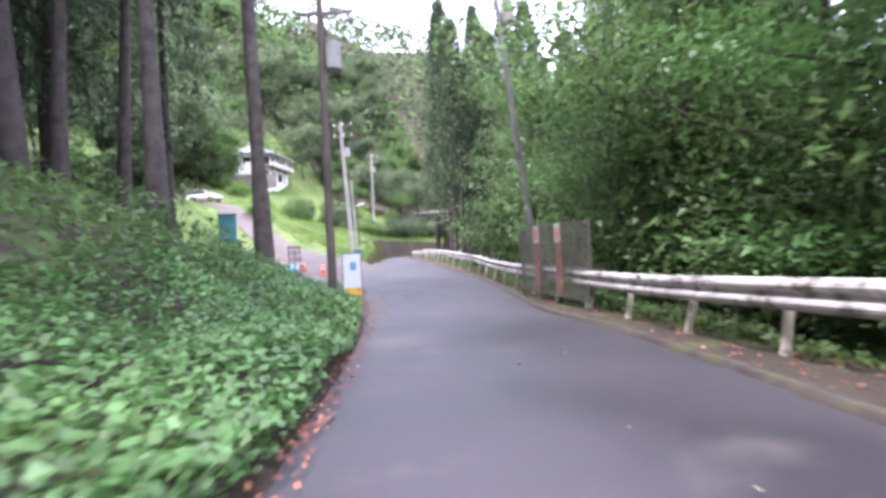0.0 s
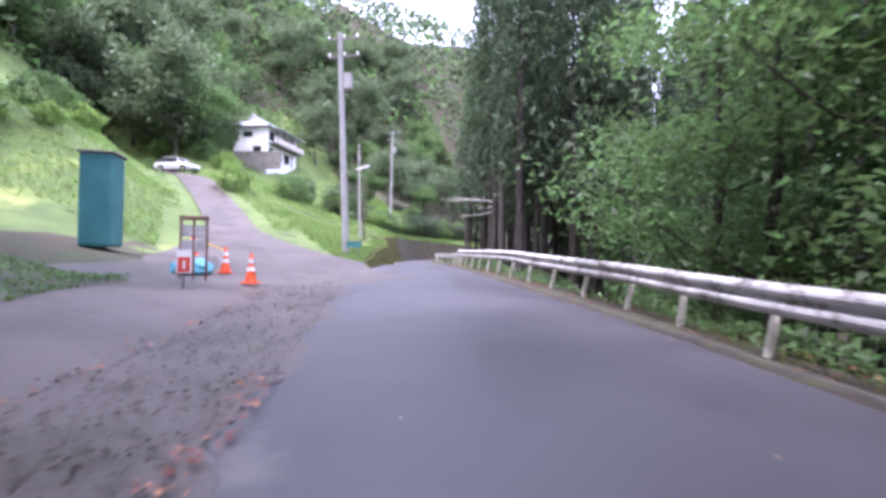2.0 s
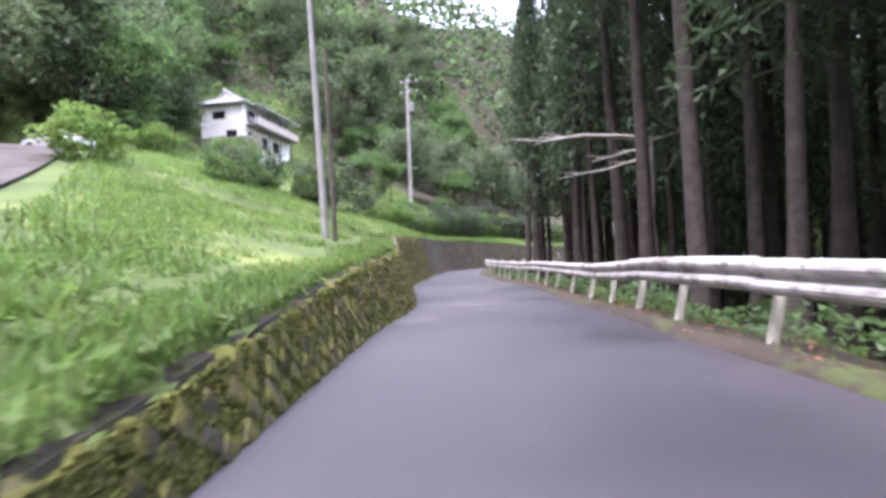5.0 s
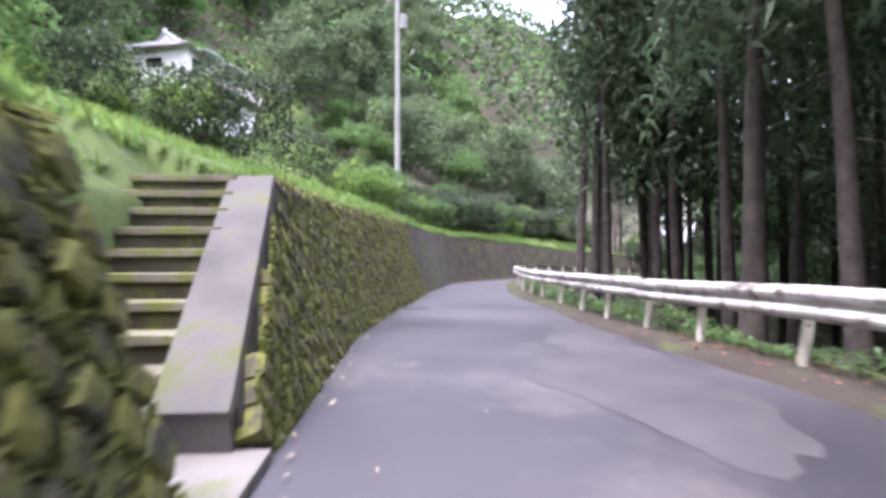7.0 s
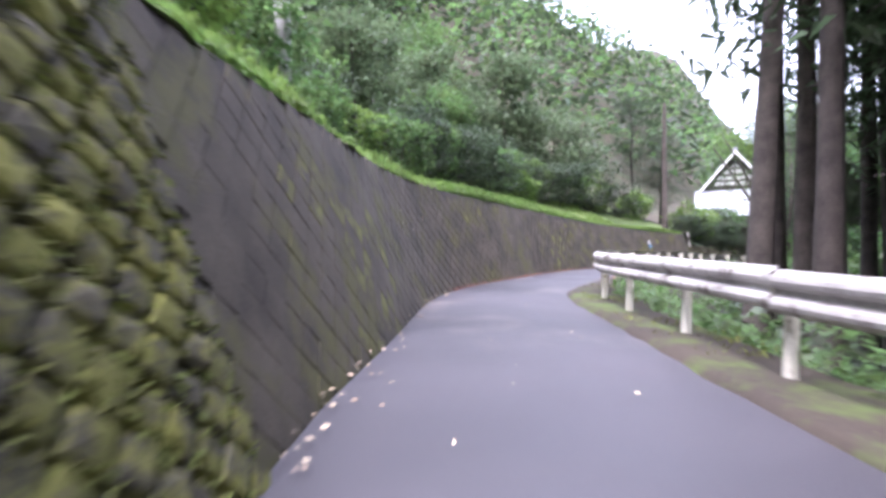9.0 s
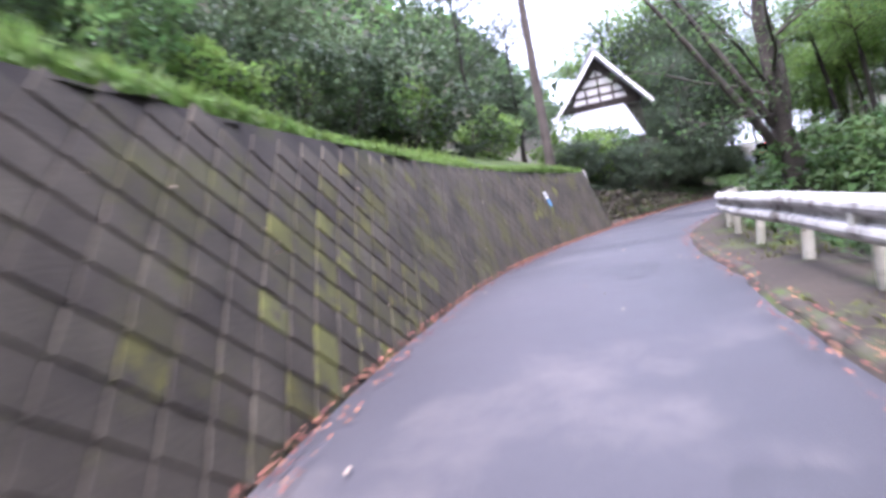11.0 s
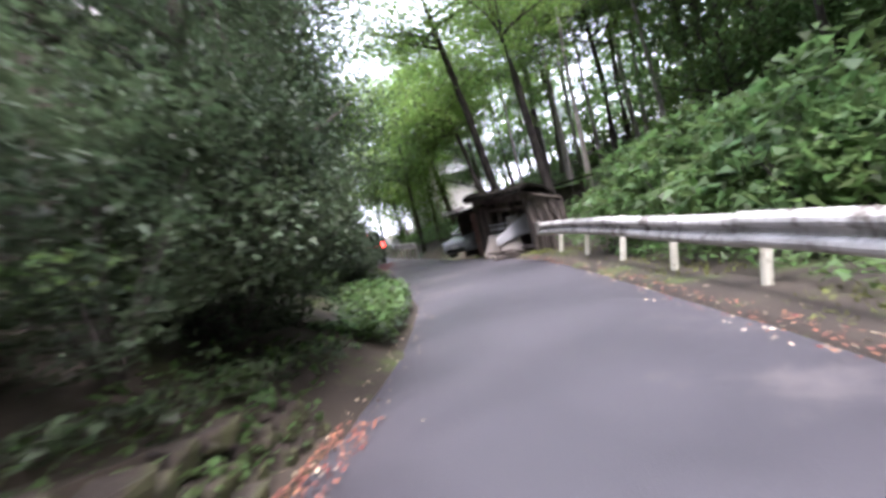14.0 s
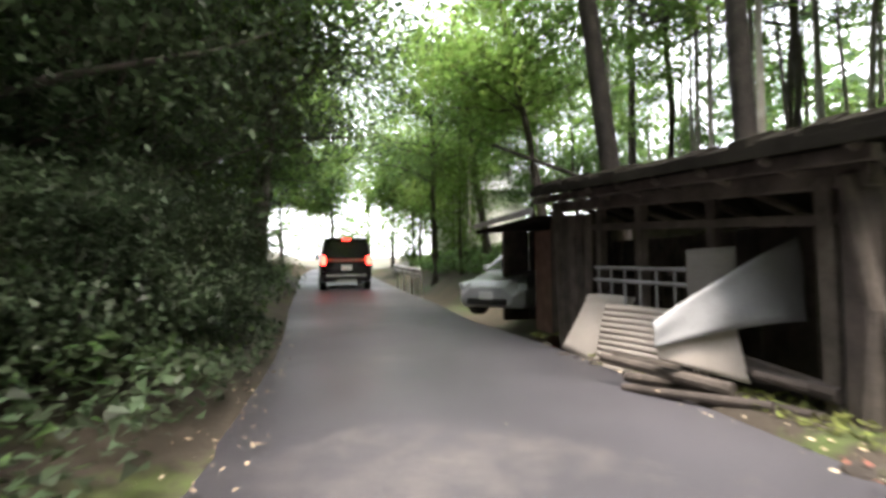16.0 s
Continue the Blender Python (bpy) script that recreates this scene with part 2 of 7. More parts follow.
def raw(name, verts, faces, material, parent=None, smooth=False):
    me = bpy.data.meshes.new(name)
    me.from_pydata([tuple(v) for v in verts], [], [tuple(f) for f in faces])
    me.materials.append(M[material])
    if smooth:
        me.polygons.foreach_set("use_smooth", [True] * len(me.polygons))
    me.update()
    ob = new(name, me)
    if parent:
        ob.parent = parent
    return ob


def quads(name, v, material, parent=None):
    """v: array n x k x 3, one loose face of k corners each."""
    me = bpy.data.meshes.new(name)
    n, k = v.shape[:2]
    me.vertices.add(k * n)
    me.vertices.foreach_set("co", np.ascontiguousarray(v, dtype=np.float32).ravel())
    me.loops.add(k * n)
    me.loops.foreach_set("vertex_index", np.arange(k * n, dtype=np.int32))
    me.polygons.add(n)
    me.polygons.foreach_set("loop_start", np.arange(0, k * n, k, dtype=np.int32))
    me.polygons.foreach_set("loop_total", np.full(n, k, dtype=np.int32))
    me.update(calc_edges=True)
    me.materials.append(M[material])
    ob = new(name, me)
    if parent:
        ob.parent = parent
    return ob


def box(size, at=(0, 0, 0), bevel=0.0, rot=None, bm=None):
    """A box with its middle at the given place."""
    own = bm or bmesh.new()
    m = Matrix.Translation(at) @ (rot or Matrix()) @ Matrix.Diagonal((*size, 1))
    r = bmesh.ops.create_cube(own, size=1, matrix=m)
    if bevel:
        es = {e for v in r["verts"] for e in v.link_edges}
        bmesh.ops.bevel(own, geom=list(es), offset=bevel, segments=2, affect="EDGES", profile=0.6)
    return own


def rod(a, b, r0, r1=None, seg=10, bm=None):
    own = bm or bmesh.new()
    a, b = Vector(a), Vector(b)
    d = b - a
    m = Matrix.Translation((a + b) / 2) @ d.to_track_quat("Z", "Y").to_matrix().to_4x4()
    bmesh.ops.create_cone(own, cap_ends=True, segments=seg, radius1=r0, radius2=r0 if r1 is None else r1, depth=d.length, matrix=m)
    return own


def prism(profile, y0, y1, bm=None):
    """A closed outline in x and z, drawn out along y."""
    own = bm or bmesh.new()
    rings = [[own.verts.new((x, y, z)) for x, z in profile] for y in (y0, y1)]
    n = len(profile)
    for i in range(n):
        own.faces.new((rings[0][i], rings[0][(i + 1) % n], rings[1][(i + 1) % n], rings[1][i]))
    own.faces.new(rings[0][::-1])
    own.faces.new(rings[1])
    bmesh.ops.recalc_face_normals(own, faces=own.faces)
    return own


# ---- the plan: a base line along the road, s metres along it, l metres to its right ----
ROAD = [
    (10.71, -36.36, 0.6), (10.17, -30.39, 0.6), (9.63, -24.41, 0.6), (9.09, -18.43, 0.6),
    (8.55, -12.46, 0.6), (8.01, -6.48, 0.6), (7.47, -0.51, 0.6), (6.93, 5.47, 0.49),
    (6.38, 11.44, 0.25), (5.68, 17.4, 0.17), (4.86, 23.35, 0.23), (3.98, 29.28, 0.4),
    (3.19, 35.23, 0.57), (2.65, 41.2, 0.62), (2.1, 47.18, 0.63), (1.5, 53.14, 0.44),
    (0.48, 59.05, 0.43), (-0.3, 64.99, 0.35), (-0.04, 70.98, 0.34), (0.3, 76.97, 0.36),
    (0.82, 82.91, 0.37), (3.23, 88.39, 0.34), (5.88, 93.77, 0.27), (9.46, 98.52, 0.08),
    (13.9, 102.55, -0.12), (18.73, 106.08, -0.26), (24.08, 108.78, -0.38), (29.3, 112.2, -0.3),
    (34.0, 116.0, -0.25), (38.4, 120.1, -0.12), (42.6, 124.4, 0.03), (46.8, 128.7, 0.2),
    (51, 133, 0.4), (55.4, 137.2, 0.6), (60, 141.2, 0.8),
]
S0, STEP = -40.0, 6.0
rd = np.array(ROAD)
ks = np.arange(0, len(rd) - 1 + 1e-6, 1 / 24)
ki = np.minimum(ks.astype(int), len(rd) - 2)
kt = (ks - ki)[:, None]
tang = np.gradient(rd, axis=0)
LINE = ((2 * kt**3 - 3 * kt**2 + 1) * rd[ki] + (kt**3 - 2 * kt**2 + kt) * tang[ki]
        + (3 * kt**2 - 2 * kt**3) * rd[ki + 1] + (kt**3 - kt**2) * tang[ki + 1])
LS = S0 + STEP * ks
LT = np.gradient(LINE[:, :2], axis=0)
LT /= np.linalg.norm(LT, axis=1)[:, None]
S1 = float(LS[-1])

LEFT = [(-40, -0.8), (3, -0.8), (10, -0.75), (14, -0.95), (18, -1.1), (37, -1.35), (44, -1.1), (50.5, -0.8), (56, -0.75), (63, -0.85), (66, -1.1),
        (72, -1.5), (82, -1.6), (87, -1.65), (92, -1.4), (97, -1.43), (103, -1.36), (106, -1.42), (113, -1.35), (117, -1.1), (120, -0.9), (128, -1.3), (134, -1.7), (164, -1.9)]
RIGHT = [(-40, 3.0), (3, 3.05), (5, 3.25), (8.5, 3.45), (11, 3.2), (12.5, 3.22), (14, 3.38), (17, 3.62), (19, 3.8), (22, 3.85), (24, 3.8), (25.2, 3.7), (27, 3.56),
         (30, 3.3), (33.5, 3.0), (35, 2.93), (38, 2.9), (43, 2.55), (50, 2.95), (53, 3.25), (56, 3.45), (58.2, 3.36), (61, 3.3), (65.5, 2.8), (68, 2.18),
         (71, 1.6), (73, 1.4), (80, 1.0), (84, 1.1), (88, 1.4), (92, 1.85), (98, 1.75), (103, 1.95), (116, 2.0), (119, 2.2), (124, 2.5), (128, 2.3),
         (131, 1.9), (164, 2.1)]
RAIL = [(-40, 3.9), (3, 4.0), (10, 4.05), (17, 3.95), (24.5, 4.3), (30.3, 3.92), (36, 3.48), (43.5, 2.98), (50, 3.5), (57.3, 4.1), (61.3, 3.95),
        (65.8, 3.26), (69.3, 2.46), (72.8, 1.95), (78, 1.6), (84, 1.8), (88, 2.05), (92, 2.45), (98, 2.4), (105, 2.5), (112, 2.5), (117, 2.64),
        (120, 2.84), (122, 3.0), (124, 3.13), (126, 3.2), (164, 3.2)]
WALL_H = [(34.5, 0.0), (37, 0.22), (45, 0.95), (53, 1.6), (54.4, 1.7), (55.3, 0.3), (58.2, 2.1), (58.8, 2.15), (63, 2.35), (70, 2.55), (80, 2.5), (87, 2.36), (95, 2.18), (105, 1.97)]
WALL0, WALL1, WALL2 = 37.0, 71.0, 104.4
RAIL_TOP = [(-40, 0.9), (82, 0.9), (88, 0.76), (112, 0.74), (119, 0.88), (164, 0.9)]
BATTER = 0.32
STAIR0, STAIR1, STAIR2 = 54.3, 55.2, 58.6


def tab(t, s):
    a = np.array(t, float)
    return np.interp(s, a[:, 0], a[:, 1])


def on(s, l, h=0.0):
    """The place l to the right of the base line and h above the road."""
    p = [np.interp(s, LS, LINE[:, k]) for k in range(3)]
    t = [np.interp(s, LS, LT[:, k]) for k in range(2)]
    return Vector((p[0] + t[1] * l, p[1] - t[0] * l, p[2] + h))


def heading(s):
    """Degrees by which the road points to the left of +y."""
    return math.degrees(math.atan2(-np.interp(s, LS, LT[:, 0]), np.interp(s, LS, LT[:, 1])))


def stand(s, l, h=0.0, turn=0.0):
    p = on(s, l, h)
    return pose(p.x, p.y, p.z, 0, 0, heading(s) + turn)


def plan_of(x, y):
    """s, l and the road's height for arrays of places."""
    xy = np.stack([np.ravel(x), np.ravel(y)], 1)
    best = np.empty(len(xy), int)
    for i in range(0, len(xy), 4000):
        c = xy[i:i + 4000]
        best[i:i + 4000] = ((c[:, None, 0] - LINE[None, ::3, 0]) ** 2 + (c[:, None, 1] - LINE[None, ::3, 1]) ** 2).argmin(1) * 3
    best = np.minimum(best, len(LINE) - 1)
    d = xy - LINE[best, :2]
    return LS[best], d[:, 0] * LT[best, 1] - d[:, 1] * LT[best, 0], LINE[best, 2]


BRANCH = np.array([(1.5, 31.5, 0.5), (-3.2, 39.5, 1.1), (-6.8, 46, 2.3), (-11.2, 53, 4.4), (-17.3, 61.5, 7.2), (-23.2, 69, 8.6), (-36, 76, 10.5), (-52, 82, 14.0)])


def lumps(x, y, size, seed=0.0):
    return (np.sin(x / size + 1.3 * np.sin(y / size * 0.7 + seed)) + np.sin(y / size * 1.1 + 1.7 * np.sin(x / size * 0.6 + 2 + seed))) * 0.5


def land(x, y):
    """The height of the ground outside the road."""
    x, y = np.atleast_1d(np.asarray(x, float)), np.atleast_1d(np.asarray(y, float))
    s, l, z = plan_of(x, y)
    wall = np.where(s < WALL0 - 2.5, 0.05, np.where(s < WALL2, tab(WALL_H, s), np.interp(s, [105, 108, 118, 130], [2.0, 1.3, 0.9, 0.3])))
    out = np.maximum(0, -l - 2.2)
    # the hill falls away behind the farmhouse
    low = np.clip((1.17 - np.arctan2(y - 99, x - 10)) / 0.17, 0, 1) * np.clip((s - 92) / 8, 0, 1)
    steep = np.interp(s, [-40, 14, 19, 36, 45, 100, 112, 130, 160], [0.55, 0.55, 0.1, 0.14, 0.36, 0.36, 0.22, 0.3, 0.3]) * (1 - low) + 0.13 * low
    out = np.minimum(out, 125)
    left = wall + steep * out + 0.62 * (1 - low) * np.maximum(0, out - 31) + lumps(x, y, 6.0) * np.clip(out / 12, 0, 0.7)
    past = np.maximum(0, l - tab(RAIL, s) - 0.5)
    fall = np.interp(s, [-40, 60, 100, 112, 122, 132, 160], [-0.62, -0.62, -0.5, -0.14, 0.1, 0.3, 0.2])
    right = np.where(fall < 0, np.maximum(fall * past, -9 + 0.06 * np.minimum(past, 160)), fall * np.minimum(past, 60)) + lumps(x, y, 4.0, 3.0) * np.clip(past / 8, 0, 0.5)
    h = np.where(l < 0, left, right)
    mid = (l > -2.2) & (l < tab(RAIL, s) + 0.5)
    h = np.where(mid, 0.0, h) + z
    d = np.full(len(h), 1e9)
    bz = np.zeros(len(h))
    for a, b in zip(BRANCH[:-1], BRANCH[1:]):
        ab = b[:2] - a[:2]
        t = np.clip(((x - a[0]) * ab[0] + (y - a[1]) * ab[1]) / (ab @ ab), 0, 1)
        dd = np.hypot(x - a[0] - t * ab[0], y - a[1] - t * ab[1])
        near = dd < d
        d = np.where(near, dd, d)
        bz = np.where(near, a[2] + t * (b[2] - a[2]), bz)
    w = np.clip((6.5 - d) / 4.0, 0, 1)
    return np.where(l < -2.0, h * (1 - w) + bz * w, h)


def ground_at(x, y):
    return float(land(x, y)[0])


# ---- ground, road, verges ----
def strip(name, s0, s1, step, cols, material, rough=0.0, seed=1):
    """A surface along the road. cols: functions of s that give l and h."""
    sv = np.arange(s0, s1 + 1e-6, step)
    rng = random.Random(seed)
    verts, faces = [], []
    for s in sv:
        for f in cols:
            l, h = f(s)
            verts.append(on(s, l + rng.uniform(-rough, rough), h + rng.uniform(-rough, rough) * 0.5))
    n = len(cols)
    for i in range(len(sv) - 1):
        for j in range(n - 1):
            a = i * n + j
            faces.append((a, a + 1, a + n + 1, a + n))
    ob = raw(name, verts, faces, material, smooth=True)
    return tagged(ob, kind="structure")


def grid_ground():
    xs = np.concatenate([[-2500, -900, -400, -220, -130, -95], np.arange(-75, 106, 1.5), [125, 160, 240, 420, 900, 2500]])
    ys = np.concatenate([[-2500, -900, -400, -200, -110, -70], np.arange(-45, 196, 1.5), [215, 260, 340, 500, 900, 2500]])
    gx, gy = np.meshgrid(xs, ys)
    s, l, z = plan_of(gx, gy)
    h = land(gx.ravel(), gy.ravel())
    low = (l > -5.2) & (l < tab(RAIL, s) + 1.4) & (s > S0 + 1) & (s < S1 - 1)
    h = np.where(low, np.minimum(h, z) - 0.5, h - 0.06)
    verts = np.stack([gx.ravel(), gy.ravel(), h], 1)
    nx = len(xs)
    i, j = np.meshgrid(np.arange(nx - 1), np.arange(len(ys) - 1))
    a = (j * nx + i).ravel()
    ob = raw("ground", verts.tolist(), np.stack([a, a + 1, a + nx + 1, a + nx], 1).tolist(), "forest_floor", smooth=True)
    me = ob.data
    me.materials.append(M["grass"])
    c = np.array([p.center[:2] for p in me.polygons])
    s, l, z = plan_of(c[:, 0], c[:, 1])
    lawn = (l < -2) & (l > -48) & (s > 22) & (s < 96) & ((s > 37) | (l < -11))
    me.polygons.foreach_set("material_index", lawn.astype(np.int32))
    tagged(ob, "mossy forest floor with grass slopes above the road", "ground", kind="structure")


grid_ground()
road = strip("road", -40, 164, 1.0, [lambda s, k=k: (tab(LEFT, s) + (tab(RIGHT, s) - tab(LEFT, s)) * k / 8, 0.03 * math.sin(math.pi * k / 8)) for k in range(9)],
             "asphalt", seed=2)
tagged(road, "narrow wet grey asphalt road with faded worn patches", "road")
verge = strip("verge", -40, 126, 0.5, [lambda s: (tab(RIGHT, s) - 0.06, -0.05), lambda s: (tab(RIGHT, s), 0.02), lambda s: (tab(RIGHT, s) + 0.08, 0.07),
                                       lambda s: (tab(RAIL, s), 0.05), lambda s: (tab(RAIL, s) + 0.5, 0.0),
                                       lambda s: (tab(RAIL, s) + 1.1, ground_at(*on(s, tab(RAIL, s) + 1.1)[:2]) - on(s, 0).z),
                                       lambda s: (tab(RAIL, s) + 2.2, ground_at(*on(s, tab(RAIL, s) + 2.2)[:2]) - on(s, 0).z),
                                       lambda s: (tab(RAIL, s) + 3.5, ground_at(*on(s, tab(RAIL, s) + 3.5)[:2]) - on(s, 0).z - 0.1)], "soil", 0.03, 3)
tagged(verge, "strip of soil, moss and dead leaves under the guard rail", "verge")
kerb = strip("kerb", -40, 36, 0.5, [lambda s: (tab(RIGHT, s) - 0.01, -0.05), lambda s: (tab(RIGHT, s) - 0.01, 0.07), lambda s: (tab(RIGHT, s) + 0.1, 0.085),
                                    lambda s: (tab(RIGHT, s) + 0.11, -0.05)], "kerb_stone", 0.012, 4)
tagged(kerb, "low mossy concrete edging beside the asphalt", "kerb")
edging = strip("edging", 80, 99, 0.5, [lambda s: (tab(RIGHT, s) - 0.01, -0.05), lambda s: (tab(RIGHT, s) + 0.0, 0.05), lambda s: (tab(RIGHT, s) + 0.1, 0.075),
                                       lambda s: (tab(RIGHT, s) + 0.13, -0.05)], "stone", 0.012, 4)
tagged(edging, "low mossy stone edging on the bend", "kerb")


def rel(s, l):
    return ground_at(*on(s, l)[:2]) - on(s, 0).z


bank = strip("bank", -40, 17, 0.5, [lambda s: (tab(LEFT, s) + 0.05, -0.04), lambda s: (tab(LEFT, s) - 0.25, 0.05), lambda s: (-1.7, 0.25), lambda s: (-2.4, rel(s, -2.4) + 0.15),
                                    lambda s: (-3.6, rel(s, -3.6)), lambda s: (-5.0, rel(s, -5)), lambda s: (-6.8, rel(s, -6.8) - 0.05)], "soil", 0.06, 5)
tagged(bank, "overgrown earth bank beside the road", "bank")


def apron_edge(s):
    """The ragged edge where the old asphalt laps over the road."""
    x = 0.16 + 0.14 * math.sin(s * 1.9) + 0.08 * math.sin(s * 5.3 + 1)
    return tab(LEFT, s) + x, 0.03 * math.sin(math.pi * x / (tab(RIGHT, s) - tab(LEFT, s))) + 0.004


apron = strip("junction", 17, 37.5, 0.5, [apron_edge, lambda s: (-2.0, 0.012), lambda s: (-2.6, 0.03), lambda s: (-3.5, rel(s, -3.5) + 0.03),
                                        lambda s: (-4.6, rel(s, -4.6) + 0.03), lambda s: (-5.8, rel(s, -5.8) + 0.04), lambda s: (-7.2, rel(s, -7.2) + 0.04)],
              "old_asphalt", 0.0, 6)
tagged(apron, "cracked muddy asphalt where a side road joins", "road")


def ledge(s, l):
    """The terrace narrows to a point where the side road leaves."""
    a = tab(LEFT, s) - 0.5 - BATTER * tab(WALL_H, s)
    l = a + (l - a) * min(max((s - 36.5) / 9, 0.03), 1)
    return l, rel(s, l)


terrace = strip("terrace", WALL0 - 2.3, WALL2, 0.25, [
    lambda s: (-2.4, -0.1) if STAIR0 < s < STAIR2 else (tab(LEFT, s) + 0.05 - BATTER * tab(WALL_H, s) - 0.1, tab(WALL_H, s) - 0.02),
    lambda s: (-2.5, 1.75) if STAIR0 < s < STAIR2 else (tab(LEFT, s) - 0.5 - BATTER * tab(WALL_H, s), tab(WALL_H, s) + 0.1),
    lambda s: (ledge(s, -3.4)[0], ledge(s, -3.4)[1] + 0.1), lambda s: (ledge(s, -4.6)[0], ledge(s, -4.6)[1] + 0.05), lambda s: ledge(s, -6.2),
    lambda s: (ledge(s, -7.6)[0], ledge(s, -7.6)[1] - 0.08)],
    "grass", 0.06, 7)
tagged(terrace, "grassy ground above the retaining wall", "terrace")
corner = strip("corner_bank", 34.5, 50, 0.5, [lambda s: (ledge(s, -7.6)[0] + 0.5, ledge(s, -7.6)[1] - 0.12), lambda s: (-5.6, rel(s, -5.6) - 0.04), lambda s: (-7.0, rel(s, -7.0) - 0.04),
                                             lambda s: (-8.6, rel(s, -8.6) - 0.04), lambda s: (-10.4, rel(s, -10.4) - 0.1)], "grass", 0.03, 17)
tagged(corner, "grassy bank between the side road and the wall", "bank")


def bank_dip(s):
    """The earth lies low behind the dry-stone bank at the wall's end."""
    return float(np.interp(s, [104.6, 107, 110], [0.02, 0.4, 1]))


verge_l = strip("left_verge", WALL2 - 0.2, 150, 0.5, [lambda s: (tab(LEFT, s) + 0.05, -0.04), lambda s: (tab(LEFT, s) - 0.25, 0.06), lambda s: (-2.3, (rel(s, -2.3) * 0.5 + 0.1) * bank_dip(s)),
                                               lambda s: (-3.4, rel(s, -3.4) + 0.1 - 0.5 * (1 - bank_dip(s))), lambda s: (-4.6, rel(s, -4.6) + 0.05), lambda s: (-6.4, rel(s, -6.4) - 0.05)], "soil", 0.06, 8)
tagged(verge_l, "shady earth and dead leaves beside the road", "verge")


def patch(name, s0, s1, l0, l1, material, label, ring=0.0):
    """A worn patch laid on the asphalt, with an uneven round edge."""
    r = random.Random(int(s0 * 10))
    cs, cl = (s0 + s1) / 2, (l0 + l1) / 2
    out, inn = [], []
    n = 72
    for k in range(n):
        a = k * 2 * math.pi / n
        f = 1 + 0.12 * math.sin(3 * a + s0) + (0.0 if ring else 0.06 * math.sin(5 * a + 2 * s0) + 0.05 * math.sin(9 * a + s1) + r.uniform(-0.04, 0.04))
        out.append((cs + (s1 - s0) / 2 * f * math.cos(a), cl + (l1 - l0) / 2 * f * math.sin(a)))
        inn.append((cs + (s1 - s0) / 2 * f * ring * math.cos(a), cl + (l1 - l0) / 2 * f * ring * math.sin(a)))

    def top(s, l):
        k = (l - tab(LEFT, s)) / (tab(RIGHT, s) - tab(LEFT, s))
        return on(s, l, 0.03 * math.sin(math.pi * min(max(k, 0), 1)) + 0.005)

    verts = [top(*q) for q in out] + [top(*q) for q in inn]
    faces = [(k, (k + 1) % n, n + (k + 1) % n, n + k) for k in range(n)]
    if not ring:
        verts, faces = [top(*q) for q in out] + [top(cs, cl)], [(k, (k + 1) % n, n) for k in range(n)]
    tagged(raw(name, verts, faces, material), label, "road patch", kind="structure")


patch("asphalt_patch", 121.3, 123.5, 1.0, 2.1, "patch_dark", "dark round patch of newer asphalt")
patch("asphalt_puddle", 97.1, 97.9, -0.42, 0.2, "patch_pale", "thin pale ring on the asphalt", 0.93)
patch("asphalt_ring", 97.0, 97.9, 0.3, 0.75, "patch_dark", "thin dark ring on the asphalt", 0.94)
patch("asphalt_patch_dark", 92.8, 94.2, 0.5, 1.2, "patch_dark", "dark worn patch of asphalt")
patch("asphalt_patch_pale", 55.0, 58.8, 1.3, 2.95, "patch_pale", "pale dry patch on the wet asphalt")
patch("asphalt_patch_worn", 57.6, 61.2, 2.0, 3.15, "patch_pale", "pale worn patch on the wet asphalt")
patch("asphalt_mark", 63.9, 65.2, 2.15, 2.7, "patch_pale", "small pale worn mark on the wet asphalt")
patch("asphalt_patch_long", 12.2, 16.8, -0.3, 0.75, "patch_soft", "dark repaired strip of asphalt")
patch("asphalt_patch_dry", 11.6, 17.4, -0.95, -0.2, "patch_dry", "dry brownish strip along the asphalt edge")
patch("asphalt_seam", 66.1, 66.4, -0.9, 2.6, "patch_pale", "pale seam across the road")
patch("asphalt_crack", 65.6, 65.8, -0.2, 2.4, "patch_dark", "dark crack sealed across the road")
patch("asphalt_patch_far", 86.5, 88.2, 0.4, 1.1, "patch_dark", "dark crack-sealed patch of asphalt")


def side_road():
    pts = []
    for a, b in zip(BRANCH[:-1], BRANCH[1:]):
        pts += [a + (b - a) * k / 6 for k in range(6)]
    pts = np.array(pts + [BRANCH[-1]])
    for _ in range(6):
        pts[1:-1] = (pts[:-2] + 2 * pts[1:-1] + pts[2:]) / 4
    t = np.gradient(pts[:, :2], axis=0)
    t /= np.linalg.norm(t, axis=1)[:, None]
    verts, faces = [], []
    for i, p in enumerate(pts):
        w = 3.6 if i < 5 else max(1.25, 3.3 - (i - 5) * 0.32)
        for k in (-1, -0.5, 0, 0.5, 1):
            x, y = p[0] + t[i, 1] * w * k, p[1] - t[i, 0] * w * k
            verts.append((x, y, (max(p[2], ground_at(x, y)) + 0.05) if i > 3 else ground_at(x, y) + 0.05 * min(i, 1)))
    for i in range(len(pts) - 1):
        for j in range(4):
            a = i * 5 + j
            faces.append((a, a + 1, a + 6, a + 5))
    tagged(raw("side_road", verts, faces, "old_asphalt", smooth=True), "cracked side road climbing the grassy slope", "road", kind="structure")


side_road()


